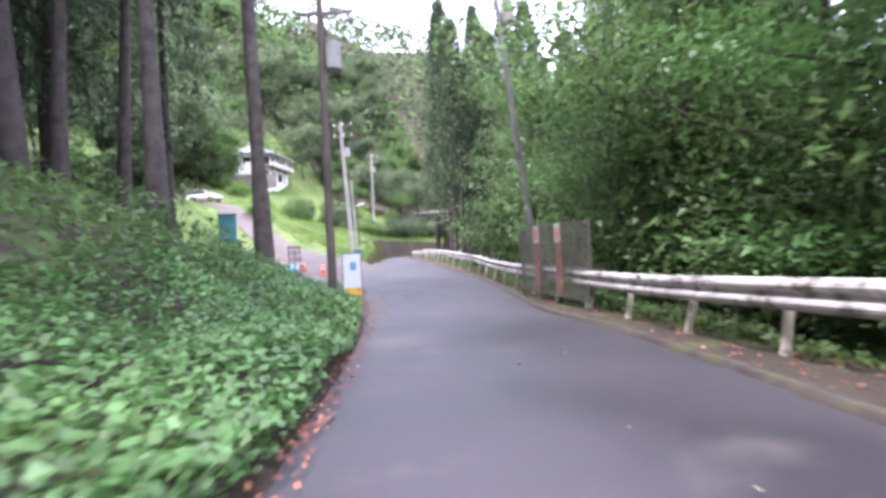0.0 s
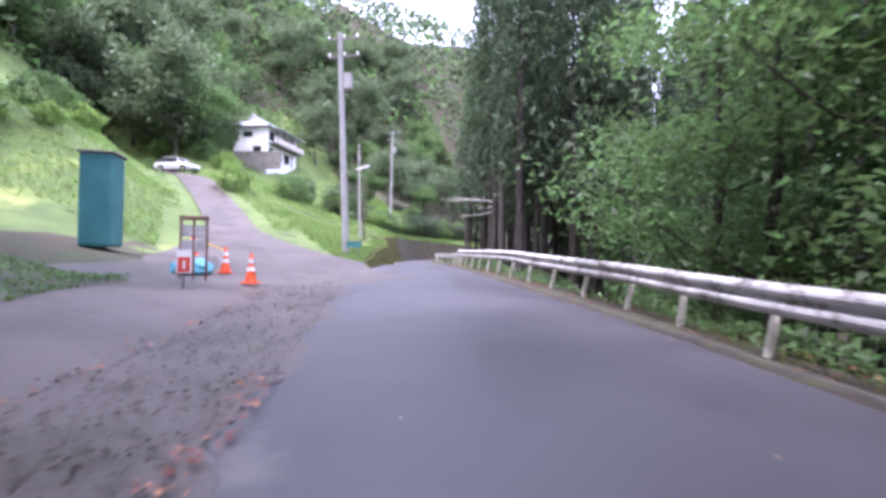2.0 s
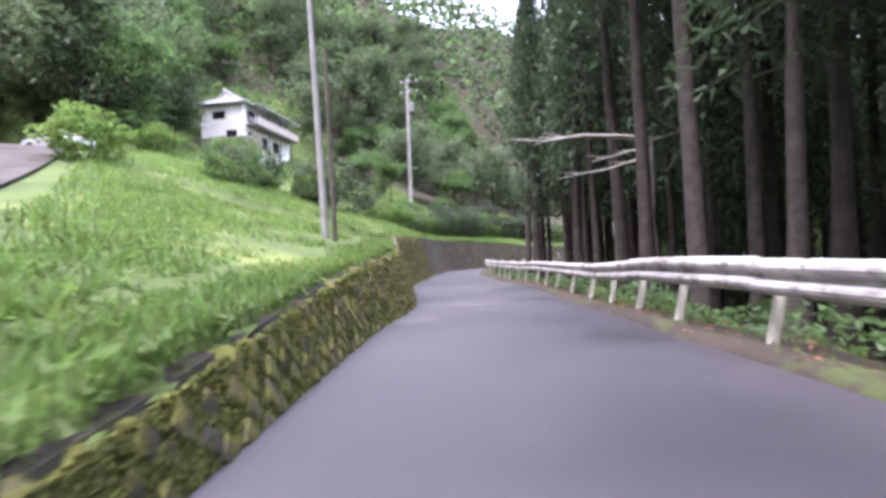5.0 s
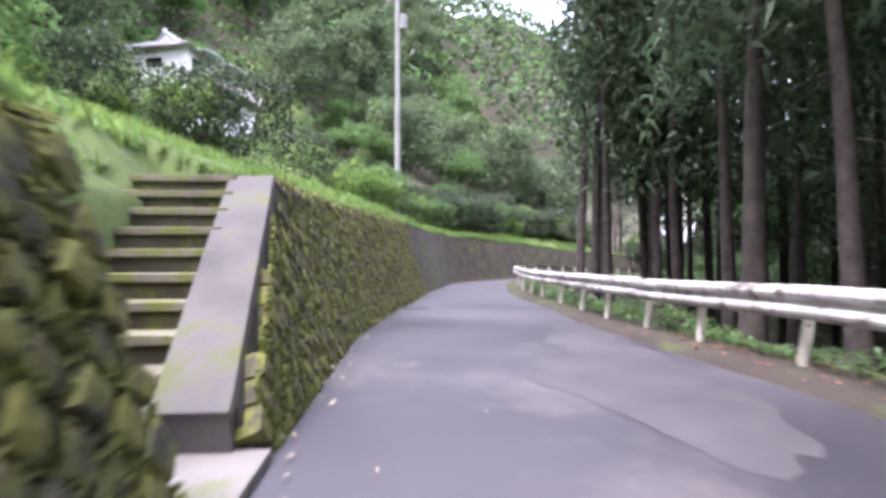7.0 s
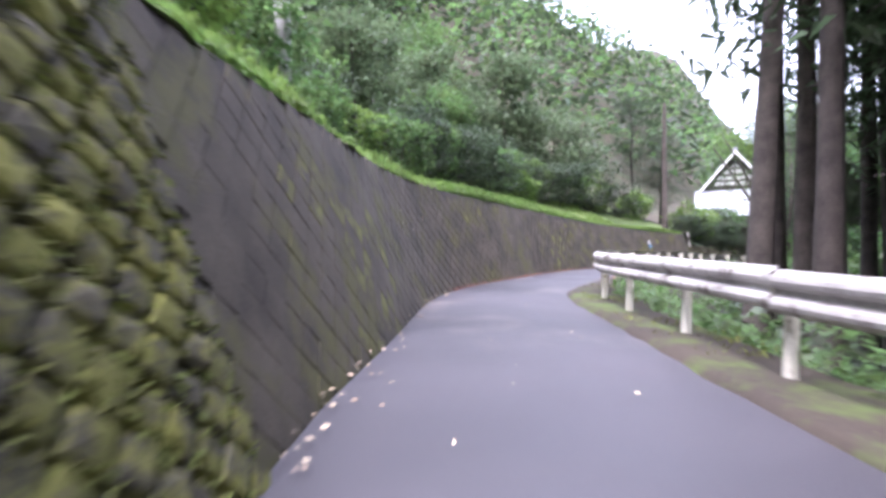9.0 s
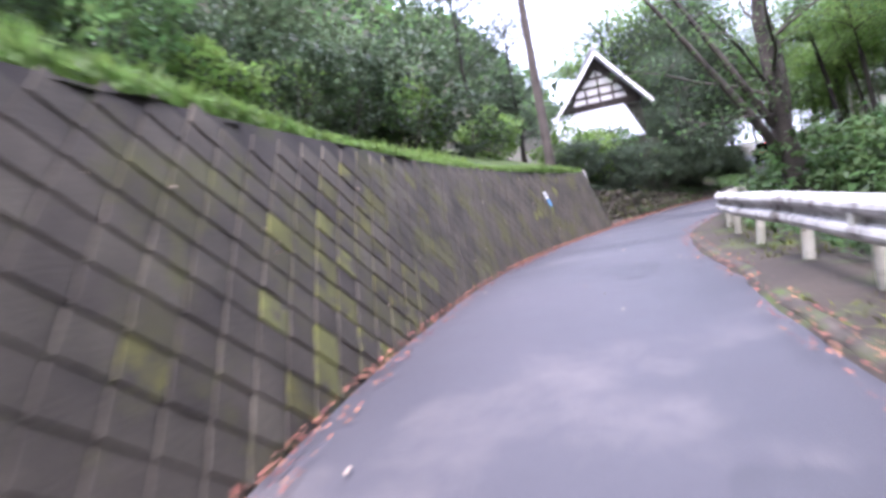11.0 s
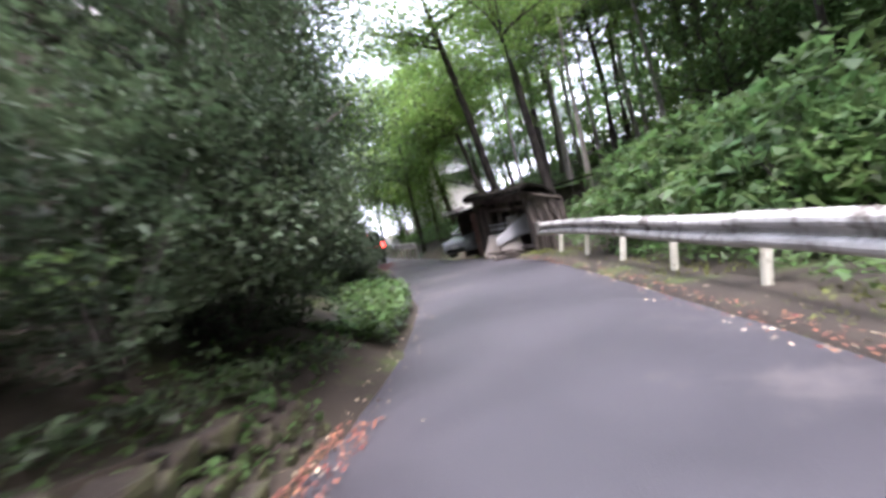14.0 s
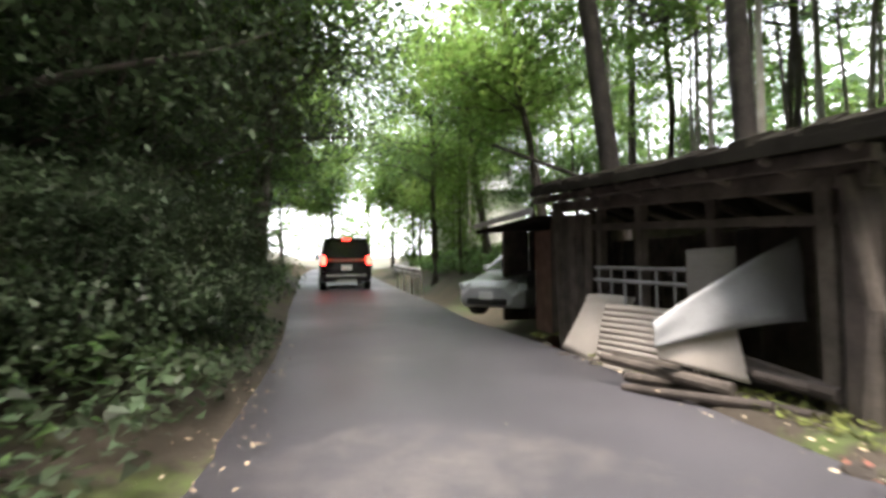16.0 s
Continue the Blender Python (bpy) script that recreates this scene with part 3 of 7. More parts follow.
# ---- leaves and trees ----
def leaf_quads(rng, centres, size, aspect=0.55, droop=0.3, blade=False):
    """One pointed leaf for each centre, turned at random."""
    n = len(centres)
    az = rng.uniform(0, 2 * np.pi, n)
    el = rng.normal(-droop, 0.45, n)
    d = np.stack([np.cos(az) * np.cos(el), np.sin(az) * np.cos(el), np.sin(el)], 1)
    up = np.stack([rng.normal(0, 0.35, n), rng.normal(0, 0.35, n), np.ones(n)], 1)
    side = np.cross(d, up)
    side /= np.linalg.norm(side, axis=1)[:, None] + 1e-9
    k = (size * rng.uniform(0.6, 1.35, n))[:, None]
    if blade:
        return np.stack([centres - d * k * 0.5 - side * k * aspect * 0.5, centres - d * k * 0.5 + side * k * aspect * 0.5, centres + d * k * 0.5], 1)
    return np.stack([centres - d * k * 0.5, centres + side * k * aspect * 0.5, centres + d * k * 0.5, centres - side * k * aspect * 0.5], 1)


def trunk_mesh(rng, height, r0, r1, lean=0.0, bends=6, limbs=(), seg=8):
    """A tapered trunk with limbs; limbs: (start height, length, azimuth, rise, radius)."""
    bm = bmesh.new()

    def tube(pts, radii, seg):
        rings = []
        for i, p in enumerate(pts):
            d = (pts[min(i + 1, len(pts) - 1)] - pts[max(i - 1, 0)]).normalized()
            q = d.to_track_quat("Z", "Y")
            rings.append([bm.verts.new(p + q @ Vector((math.cos(a), math.sin(a), 0)) * radii[i] * rng.uniform(0.9, 1.1))
                          for a in (2 * math.pi * k / seg for k in range(seg))])
        for a, b in zip(rings[:-1], rings[1:]):
            for k in range(seg):
                f = bm.faces.new((a[k], a[(k + 1) % seg], b[(k + 1) % seg], b[k]))
                f.smooth = True

    pts, x, y = [], 0.0, 0.0
    for i in range(bends + 1):
        pts.append(Vector((x, y, height * i / bends - (0.3 if i == 0 else 0))))
        x += rng.uniform(-1, 1) * lean * height / bends
        y += rng.uniform(-1, 1) * lean * height / bends
    radii = [r0 * (1.35 if i == 0 else 1) + (r1 - r0) * i / bends for i in range(bends + 1)]
    tube(pts, radii, seg)
    ends = []
    for h, length, az, rise, r in limbs:
        k = h / height * bends
        i = min(int(k), bends - 1)
        p = pts[i].lerp(pts[i + 1], k - i)
        lp = [p]
        for j in range(4):
            az += rng.uniform(-0.35, 0.35)
            p = p + Vector((math.cos(az), math.sin(az), rise + rng.uniform(-0.2, 0.2))).normalized() * length / 4
            lp.append(p)
        tube(lp, [r * (1 - 0.8 * j / 4) for j in range(5)], 4)
        ends += lp[1:]
    return bm, ends


def cedar(seed, height=21.0, bare=6.0):
    rng = random.Random(seed)
    nr = np.random.RandomState(seed)
    limbs = [(rng.uniform(bare * 0.5, height * 0.9), rng.uniform(0.8, 1.8), rng.uniform(0, 6.28), rng.uniform(-0.3, 0.2), 0.03) for _ in range(9)]
    bm, _ = trunk_mesh(rng, height, 0.24, 0.05, 0.02, 6, limbs)
    t = new("cedar_tree")
    part("trunk", bm, "bark", t)
    n = 3000
    k = nr.uniform(0, 1, n) ** 0.8
    z = bare + (height + 1 - bare) * k
    r = (2.3 * (1 - k) ** 0.7 + 0.25) * np.sqrt(nr.uniform(0.1, 1, n))
    az = nr.uniform(0, 6.28, n) // 0.52 * 0.52 + nr.normal(0, 0.16, n) + np.floor(z) * 0.9
    c = np.stack([np.cos(az) * r, np.sin(az) * r, z - r * 0.25], 1)
    quads("crown", leaf_quads(nr, c, 0.5, 0.3, 0.5, True), "cedar", t)
    return tagged(t, "tall straight cedar with bare brown trunk and dark crown", "tree", "roadside forest")


def broadleaf(seed, height, spread, n, size, material, low=0.3, label="", lean=0.08, limbs=10, r0=0.16, layers=True, blade=False, bark="bark"):
    rng = random.Random(seed)
    nr = np.random.RandomState(seed)
    lm = [(height * rng.uniform(low, 0.95), spread * rng.uniform(0.6, 1.1), rng.uniform(0, 6.28), rng.uniform(0.0, 0.6), r0 * 0.35) for _ in range(limbs)]
    bm, ends = trunk_mesh(rng, height, r0, r0 * 0.25, lean, 6, lm)
    t = new("broadleaf_tree")
    part("trunk", bm, bark, t)
    ends = np.array([tuple(e) for e in ends])
    pick = nr.randint(0, len(ends), n)
    flat = 0.3 if layers else 0.7
    off = np.clip(nr.normal(0, 1, (n, 3)), -1.8, 1.8) * spread * 0.24 * np.array([1, 1, flat])
    quads("crown", leaf_quads(nr, ends[pick] + off, size, 0.55 if blade else 0.5, 0.2, blade), material, t)
    return tagged(t, label, "tree", "roadside trees")


def shrub(seed, w, h, n, size, material, label, name="shrub", group="shrubs"):
    rng = random.Random(seed)
    nr = np.random.RandomState(seed)
    bm = bmesh.new()
    for k in range(6):
        a = k * 1.05
        rod((0, 0, -0.15), (math.cos(a) * w * 0.3, math.sin(a) * w * 0.3, h * rng.uniform(0.5, 0.85)), 0.02, 0.008, 5, bm)
    t = new(name)
    part("woody_base", bm, "bark", t)
    v = nr.normal(0, 1, (n, 3))
    v /= np.linalg.norm(v, axis=1)[:, None]
    lump = 1 + 0.22 * np.sin(v[:, 0] * 5 + seed) * np.sin(v[:, 1] * 4 + 1) + 0.15 * np.sin(v[:, 2] * 7 + seed)
    c = v * (lump * nr.uniform(0.55, 1.0, n) ** 0.5)[:, None] * np.array([w / 2, w / 2, h / 2]) + np.array([0, 0, h * 0.5])
    c[:, 2] = np.maximum(c[:, 2], 0.03)
    quads("foliage", leaf_quads(nr, c, size, 0.6, 0.15, True), material, t)
    return tagged(t, label, "shrub", group)


def put(ob, x, y, rng, scale=(0.85, 1.2), sink=0.0, z=None):
    k = rng.uniform(*scale)
    zz = ground_at(x, y) if z is None else z
    m = pose(x, y, zz - sink, rng.uniform(-2, 2), rng.uniform(-2, 2), rng.uniform(0, 360))
    c = copy_thing(ob, m)
    c.scale = (k, k, k * rng.uniform(0.92, 1.1))
    return c


def gone(*obs):
    """The pattern of a kind is dropped once its copies stand."""
    for ob in obs:
        for o in list(ob.children_recursive) + [ob]:
            bpy.data.objects.remove(o)


rng = random.Random(11)
cedars = [cedar(1, 22, 8.5), cedar(2, 25, 10.5), cedar(3, 20, 7), cedar(4, 24, 12)]
TAKEN = []


def free(x, y, d):
    if any((x - a) ** 2 + (y - b) ** 2 < d * d for a, b in TAKEN):
        return False
    TAKEN.append((x, y))
    return True


def scatter(kinds, n, s_range, l_range, d, scale=(0.85, 1.2), ok=None, sink=0.1):
    done, tries = 0, 0
    while done < n and tries < n * 12:
        tries += 1
        s, l = rng.uniform(*s_range), rng.uniform(*l_range)
        p = on(s, l)
        ss, ll, _ = plan_of([p.x], [p.y])
        if not (-2.6 > ll[0] or ll[0] > tab(RAIL, ss[0]) + 1.2) or (ok and not ok(p.x, p.y, ss[0], ll[0])) or not free(p.x, p.y, d):
            continue
        put(rng.choice(kinds), p.x, p.y, rng, scale, sink)
        done += 1


def clear_branch(x, y, s, l):
    return min(np.hypot(BRANCH[:, 0] - x, BRANCH[:, 1] - y).min(), np.hypot(x - 1, y - 30) + 1) > 5


# the cedar wood below the guard rail, the wood on the bank, the hill behind the house
scatter(cedars, 128, (28, 98), (6.0, 30), 2.4, ok=lambda x, y, s, l: not (s < 42 and l < 14) and (s < 74 or l > 7))
scatter(cedars, 50, (-30, 28), (13, 36), 2.8)
scatter(cedars, 16, (26, 44), (16, 25), 2.4)
put(cedars[1], 1.2, 20.4, rng, (1.1, 1.1), 0.2)
for s, l, k in ((75.2, 5.5, 0), (78.2, 5.2, 1), (80.2, 4.5, 3), (82.0, 5.6, 2), (84.5, 5.2, 1)):
    q = on(s, l)
    put(cedars[k], q.x, q.y, rng, (0.85, 1.0), 0.2)
    TAKEN.append((q.x, q.y))
put(cedars[0], -0.1, 16.6, rng, (1.0, 1.0), 0.2)
TAKEN += [(1.2, 20.4), (-0.1, 16.6)]
scatter(cedars, 34, (-25, 17), (-26, -6.5), 2.0)
scatter(cedars, 12, (12, 21), (-22, -8.5), 1.8)
scatter(cedars, 9, (17, 27), (-20, -9.5), 1.8)
scatter(cedars, 9, (106, 150), (14, 30), 3.0)
for x, y in ((8.4, 81.5), (9.6, 86.2), (7.7, 77.6), (10.6, 83.5), (12.2, 88.5)):
    put(cedars[int(x) % 4], x, y, rng, (0.9, 1.1), 0.2)
hill_trees = [broadleaf(21, 8, 3.4, 3200, 0.46, "leaf_hill_haze", 0.25, "rounded evergreen tree on the hillside", layers=False, blade=True),
              broadleaf(22, 10, 4.0, 3600, 0.5, "leaf_hill_haze", 0.25, "tall green tree on the hillside with haze-lightened leaves", layers=False, blade=True),
              broadleaf(23, 7, 3.2, 3000, 0.45, "leaf", 0.2, "mid-green tree on the hillside", layers=False, blade=True)]
scatter(hill_trees, 110, (20, 112), (-88, -40), 4.0, (0.9, 1.5), ok=lambda x, y, s, l: clear_branch(x, y, s, l) and abs(x + 27) + abs(y - 104) > 16)
scatter(hill_trees, 12, (24, 44), (-40, -24), 4.0, (0.8, 1.2), ok=clear_branch)
# the edge of the wood above the side road
scatter(hill_trees, 46, (36, 84), (-64, -24), 3.0, (0.95, 1.45),
        ok=lambda x, y, s, l: clear_branch(x, y, s, l) and (y > 77 or (x < -40 and y > 66)) and x < 2 - 0.48 * (y - 33) - 4 and abs(x + 27) + abs(y - 104) > 13)
for x, y, k in ((-27.5, 76.5, 1.0), (-31, 78, 1.15), (-35, 80.5, 1.2), (-39.5, 81, 1.2), (-44, 84, 1.25), (-30, 84, 1.1), (-29.5, 91, 0.9), (-49, 84, 1.2)):
    put(hill_trees[0 if x > -36 else 1], x, y, rng, (k, k), 0.3)
scatter(hill_trees, 24, (88, 112), (-45, -14), 4.0, (0.7, 1.1), ok=lambda x, y, s, l: abs(x + 27) + abs(y - 104) > 16 and math.atan2(y - 99, x - 10) > 1.2)
road_trees = [broadleaf(31, 9, 3.6, 9500, 0.17, "leaf", 0.2, "leafy roadside tree with layered branches", r0=0.14, blade=True),
              broadleaf(32, 11, 4.2, 12000, 0.18, "leaf", 0.22, "tall leafy tree with spreading boughs", r0=0.17, blade=True),
              broadleaf(33, 8, 3.2, 9000, 0.16, "leaf_lush", 0.15, "bright green young tree by the guard rail", r0=0.1, blade=True)]
for s, l, k in ((28.0, 8.3, 1.05), (25.2, 7.7, 0.95), (31.5, 10.5, 0.9)):
    q = on(s, l)
    put(road_trees[1], q.x, q.y, rng, (k, k), 0.2)
    TAKEN.append((q.x, q.y))
scatter(road_trees, 26, (-6, 25), (6.3, 13), 2.2, (0.85, 1.25))
scatter(road_trees, 8, (104, 128), (9.5, 16), 2.4, (0.8, 1.2))
scatter(road_trees, 9, (146, 164), (-26, 26), 3.0, (0.9, 1.4), ok=lambda x, y, s, l: abs(l) > 5 and not 0.45 < math.atan2(y - 111, x - 28) < 0.82 and math.hypot(x - 62, y - 141) > 6)
scatter(road_trees, 12, (128, 150), (-13, -4.2), 2.2, (0.7, 1.1))
scatter(hill_trees, 30, (2, 27), (-30, -9), 2.0, (0.5, 0.95), ok=lambda x, y, s, l: s < 17 or l < -9.8)
# Paler leaves than road_trees: the glow of open sky is in their colour
bright_trees = [broadleaf(34, 9, 3.4, 4600, 0.27, "leaf_light", 0.12, "yellow-green tree beyond the bend with light put into its leaf colour", r0=0.12, layers=False, blade=True),
                broadleaf(35, 14, 2.6, 3600, 0.24, "leaf_light", 0.45, "slender pale-barked tree with thin light foliage", lean=0.05, r0=0.1, blade=True, bark="bark_pale")]
scatter(bright_trees, 16, (140, 166), (-16, 18), 2.2, (0.5, 0.8), ok=lambda x, y, s, l: (l < -4.2 or l > 4.6) and math.hypot(x - 64, y - 131) > 5)
scatter(bright_trees, 24, (112, 146), (8.0, 24), 2.2, (0.9, 1.3), ok=lambda x, y, s, l: l > 13 or s > 142)
scatter(bright_trees[1:], 14, (112, 140), (8.5, 20), 1.6, (0.9, 1.3))
scatter(bright_trees, 20, (136, 164), (-26, 26), 2.4, (0.8, 1.2), ok=lambda x, y, s, l: abs(l) > 5 and 0.42 < math.atan2(y - 110, x - 27) < 0.85 and math.hypot(x - 27, y - 110) > 33)
for x, y, k in ((15.4, 40.4, 1.25), (16.8, 43.5, 1.3)):
    put(road_trees[2], x, y, rng, (k, k), 0.2)
put(bright_trees[0], 32.0, 123.4, rng, (1.5, 1.5), 0.2)
put(bright_trees[0], 29.0, 124.5, rng, (1.4, 1.4), 0.2)
# the bright wood behind the bend
for a, d, k in ((0.3, 40, 1.5), (0.36, 46, 1.6), (0.84, 44, 1.6), (0.8, 40, 1.3), (0.75, 46, 1.5), (0.7, 52, 1.7), (0.66, 47, 1.35), (0.61, 52, 1.3), (0.56, 47, 1.35), (0.51, 50, 1.6), (0.45, 44, 1.6)):
    x, y = 27 + d * math.cos(a), 110 + d * math.sin(a)
    if abs(plan_of([x], [y])[1][0]) > 4 or d > 48:
        put(bright_trees[0], x, y, rng, (k, k), 0.2)
gone(*bright_trees, *cedars, *hill_trees, *road_trees)


# ---- retaining walls of blocks set on edge ----
def wall_face(s, u):
    """A place u up the sloping face, in metres, with the directions along, up and out of it."""
    k = math.hypot(1, BATTER)
    h = u / k
    p = on(s, tab(LEFT, s) - 0.06 - BATTER * h, h)
    a = math.radians(heading(s))
    along = Vector((-math.sin(a), math.cos(a), 0))
    right = Vector((along.y, -along.x, 0))
    up = (Vector((0, 0, 1)) - right * BATTER).normalized()
    return p, along, up, up.cross(along) * -1


def diamond(seed, side, depth, rough, flat):
    """A block on edge: a square with its corners up and down, chamfered, slightly uneven."""
    r = random.Random(seed)
    d = side / math.sqrt(2)
    out = [(d, 0), (0, d), (-d, 0), (0, -d)]
    e = flat
    # wide joints below each block, tight ones beside it
    wide, tight = (r.uniform(0.91, 0.965), 0.975) if flat > 0.8 else (r.uniform(0.82, 0.92), 0.95)
    rim = [((x + y) / 2 * wide + (x - y) / 2 * tight, (x + y) / 2 * wide - (x - y) / 2 * tight) for x, y in out]
    verts = [(x, y, -0.08) for x, y in rim] + [(x, y, depth * 0.55) for x, y in rim]
    verts += [(x * e * 0.98 + r.uniform(-1, 1) * rough, y * e + r.uniform(-1, 1) * rough, depth * r.uniform(0.85, 1.15)) for x, y in out]
    verts.append((r.uniform(-1, 1) * rough, r.uniform(-1, 1) * rough, depth * (1.08 if flat < 0.8 else 1.02)))
    faces = []
    for a in (0, 4):
        faces += [(a + i, a + (i + 1) % 4, a + 4 + (i + 1) % 4, a + 4 + i) for i in range(4)]
    faces += [(8 + i, 8 + (i + 1) % 4, 12) for i in range(4)]
    me = bpy.data.meshes.new("block")
    me.from_pydata(verts, [], faces)
    return me


def block_wall(name, spans, side, depth, rough, material, near, label, flat):
    back = bmesh.new()
    for s0, s1 in spans:
        rows = []
        for s in np.linspace(s0, s1, max(3, int((s1 - s0) / 0.45))):
            h = tab(WALL_H, s)
            k = math.hypot(1, BATTER)
            pts = [wall_face(s, u)[0] for u in (-0.3, 0, h * k * 0.5, h * k)]
            p, _, up, outw = wall_face(s, h * k)
            inner = p + Vector((0, 0, 0.02)) - Vector((outw.x, outw.y, 0)) * 0.4
            rows.append([back.verts.new(q) for q in pts] + [back.verts.new(inner), back.verts.new((inner.x, inner.y, pts[0].z))])
        for a, b in zip(rows[:-1], rows[1:]):
            for j in range(5):
                back.faces.new((a[j], b[j], b[j + 1], a[j + 1]))
        back.faces.new(rows[0])
        back.faces.new(rows[-1][::-1])
    bmesh.ops.recalc_face_normals(back, faces=back.faces)
    wall = part(name, back, "joint")
    tagged(wall, label, "retaining wall", kind="structure")
    meshes = [diamond(s, side, depth, rough, flat) for s in range(5)]
    for me in meshes:
        me.materials.append(M[material])
    mossy = None
    if flat > 0.8:
        mossy = [diamond(s, side, depth, rough, flat) for s in range(5, 8)]
        for me in mossy:
            me.materials.append(M["moss_flat"])
    pitch = side * math.sqrt(2)
    spots = []
    first, last = spans[0][0], spans[-1][1]
    n = int((last - first) / (pitch / 2))
    r = random.Random(7)
    for i in range(n):
        s = first + (i + 0.5) * pitch / 2
        if not any(a < s < b for a, b in spans):
            continue
        top = tab(WALL_H, s) * math.hypot(1, BATTER)
        for j in range(int(top / pitch) + 2):
            u = j * pitch + (pitch / 2 if i % 2 else 0)
            if u < top - pitch * 0.3:
                spots.append((s, u))
    lone = [q for q in spots if near[0] <= q[0] <= near[1]][:300]
    rest = {False: ([], []), True: ([], [])}
    for q in spots:
        p, along, up, outw = wall_face(*q)
        rot = Matrix((along, up, outw)).transposed().to_4x4()
        m = Matrix.Translation(p + outw * r.uniform(-1, 1) * depth * 0.15) @ rot @ pose(0, 0, 0, r.uniform(-1, 1) * depth * 25, r.uniform(-1, 1) * depth * 25, r.uniform(-1.5, 1.5))
        me = r.choice(meshes)
        if mossy and lumps(np.array(q[0]), np.array(q[1]), 1.3, 2.0) * 0.5 + r.uniform(-0.5, 0.5) > 0.61:
            me = mossy[r.randrange(len(mossy))]
        if q in lone:
            ob = new("block", me)
            ob.parent = wall
            ob.matrix_world = m
        else:
            far_v, far_f = rest[mossy is not None and me in mossy]
            b = len(far_v)
            far_v += [m @ v.co for v in me.vertices]
            far_f += [tuple(b + i for i in f.vertices) for f in me.polygons]
    for key, mt in ((False, material), (True, "moss_flat")):
        if rest[key][0]:
            tagged(raw("blocks", *rest[key], mt, wall), kind="stuff")


# ---- guard rail ----
W_BEAM = [(0.0, 0.0), (0.02, 0.012), (0.075, 0.05), (0.085, 0.085), (0.075, 0.12), (0.02, 0.155), (0.02, 0.195), (0.075, 0.23), (0.085, 0.265),
          (0.075, 0.3), (0.02, 0.338), (0.0, 0.35)]


def guard_rail(s0, s1, label, phase=34.3, lean=8.0):
    rail = thing("guard_rail", Matrix(), label, "guard rail")
    r = random.Random(5)
    span = 3.86
    k = math.floor((s0 - phase) / span)
    s = phase + k * span
    while s < s1:
        a, b = max(s - 0.05, s0), min(s + span + 0.05, s1)
        verts, faces = [], []
        sv = np.linspace(a, b, 6)
        dz = r.uniform(-0.015, 0.015)
        for q in sv:
            for side in (0, 1):
                for x, z in (W_BEAM if not side else W_BEAM[::-1]):
                    verts.append(on(q, tab(RAIL, q) - 0.07 - x + side * 0.006, tab(RAIL_TOP, q) - 0.35 + z + dz))
        n = len(W_BEAM) * 2
        for i in range(5):
            for j in range(n):
                faces.append((i * n + j, i * n + (j + 1) % n, (i + 1) * n + (j + 1) % n, (i + 1) * n + j))
        raw("beam", verts, faces, "rail_paint", rail, smooth=False)
        s += span
    q = phase + math.ceil((s0 - phase) / 1.93) * 1.93
    while q < s1 + 0.05:
        tilt = lean * float(np.interp(q, [-40, 8, 40, 70, 76, 112, 120, 130], [1.3, 1.3, 1.0, 0.9, 0.35, 0.35, 1.6, 1.6])) + r.uniform(-3.5, 3.5)
        top = float(tab(RAIL_TOP, q))
        bm = rod((0, 0, -0.3), (0, 0, top - 0.06), 0.057, None, 12)
        box((0.13, 0.09, 0.16), (-0.1, 0, top - 0.18), 0.01, bm=bm)
        post = part("post", bm, "post_paint", rail)
        post.matrix_world = stand(q, tab(RAIL, q) + 0.04, 0.03) @ pose(0, 0, 0, r.uniform(-2, 2), tilt, r.uniform(-4, 4))
        q += 1.93
    return rail


guard_rail(-40, 123.95, "weathered white corrugated steel guard rail on round posts")


def rail_end():
    t = thing("rail_end_piece", stand(123.95, tab(RAIL, 123.95) - 0.1, 0.55), "flared white end piece of the guard rail", "guard rail")
    part("flare", prism([(-0.05, 0), (0.02, -0.02), (0.05, 0.17), (0.02, 0.37), (-0.05, 0.35)], -0.05, 0.3), "rail_paint", t)


rail_end()


# ---- utility poles ----
def utility_pole(x, y, z, height, material, label, arm=True, r0=0.17, lamp=False, lean=0.0):
    t = thing("utility_pole", pose(x, y, z, 0, lean, 0) @ pose(0, 0, 0, 0, 0, rng.uniform(-20, 20)), label, "pole", "utility poles")
    part("shaft", rod((0, 0, -0.4), (0, 0, height), r0, r0 * 0.62, 14), material, t)
    if arm:
        for h in (height - 0.3, height - 1.1):
            part("crossarm", box((1.5, 0.09, 0.09), (0.15, 0, h), 0.01), "iron", t)
            for dx in (-0.5, 0.2, 0.8):
                part("insulator", rod((dx, 0, h + 0.04), (dx, 0, h + 0.2), 0.045, 0.03, 8), "white", t)
        part("transformer", rod((0.32, 0, height - 2.6), (0.32, 0, height - 1.9), 0.2, None, 14), "pole_concrete", t)
    if lamp:
        arm_ = part("lamp_arm", rod((0.1, 0, 4.02), (0.75, -0.25, 4.25), 0.025), "iron", t)
        part("street_light", box((0.62, 0.16, 0.09), (0.98, -0.33, 4.3), 0.02, pose(0, 0, 0, 0, -10, -18)), "white", arm_, "white street light head")
    return t


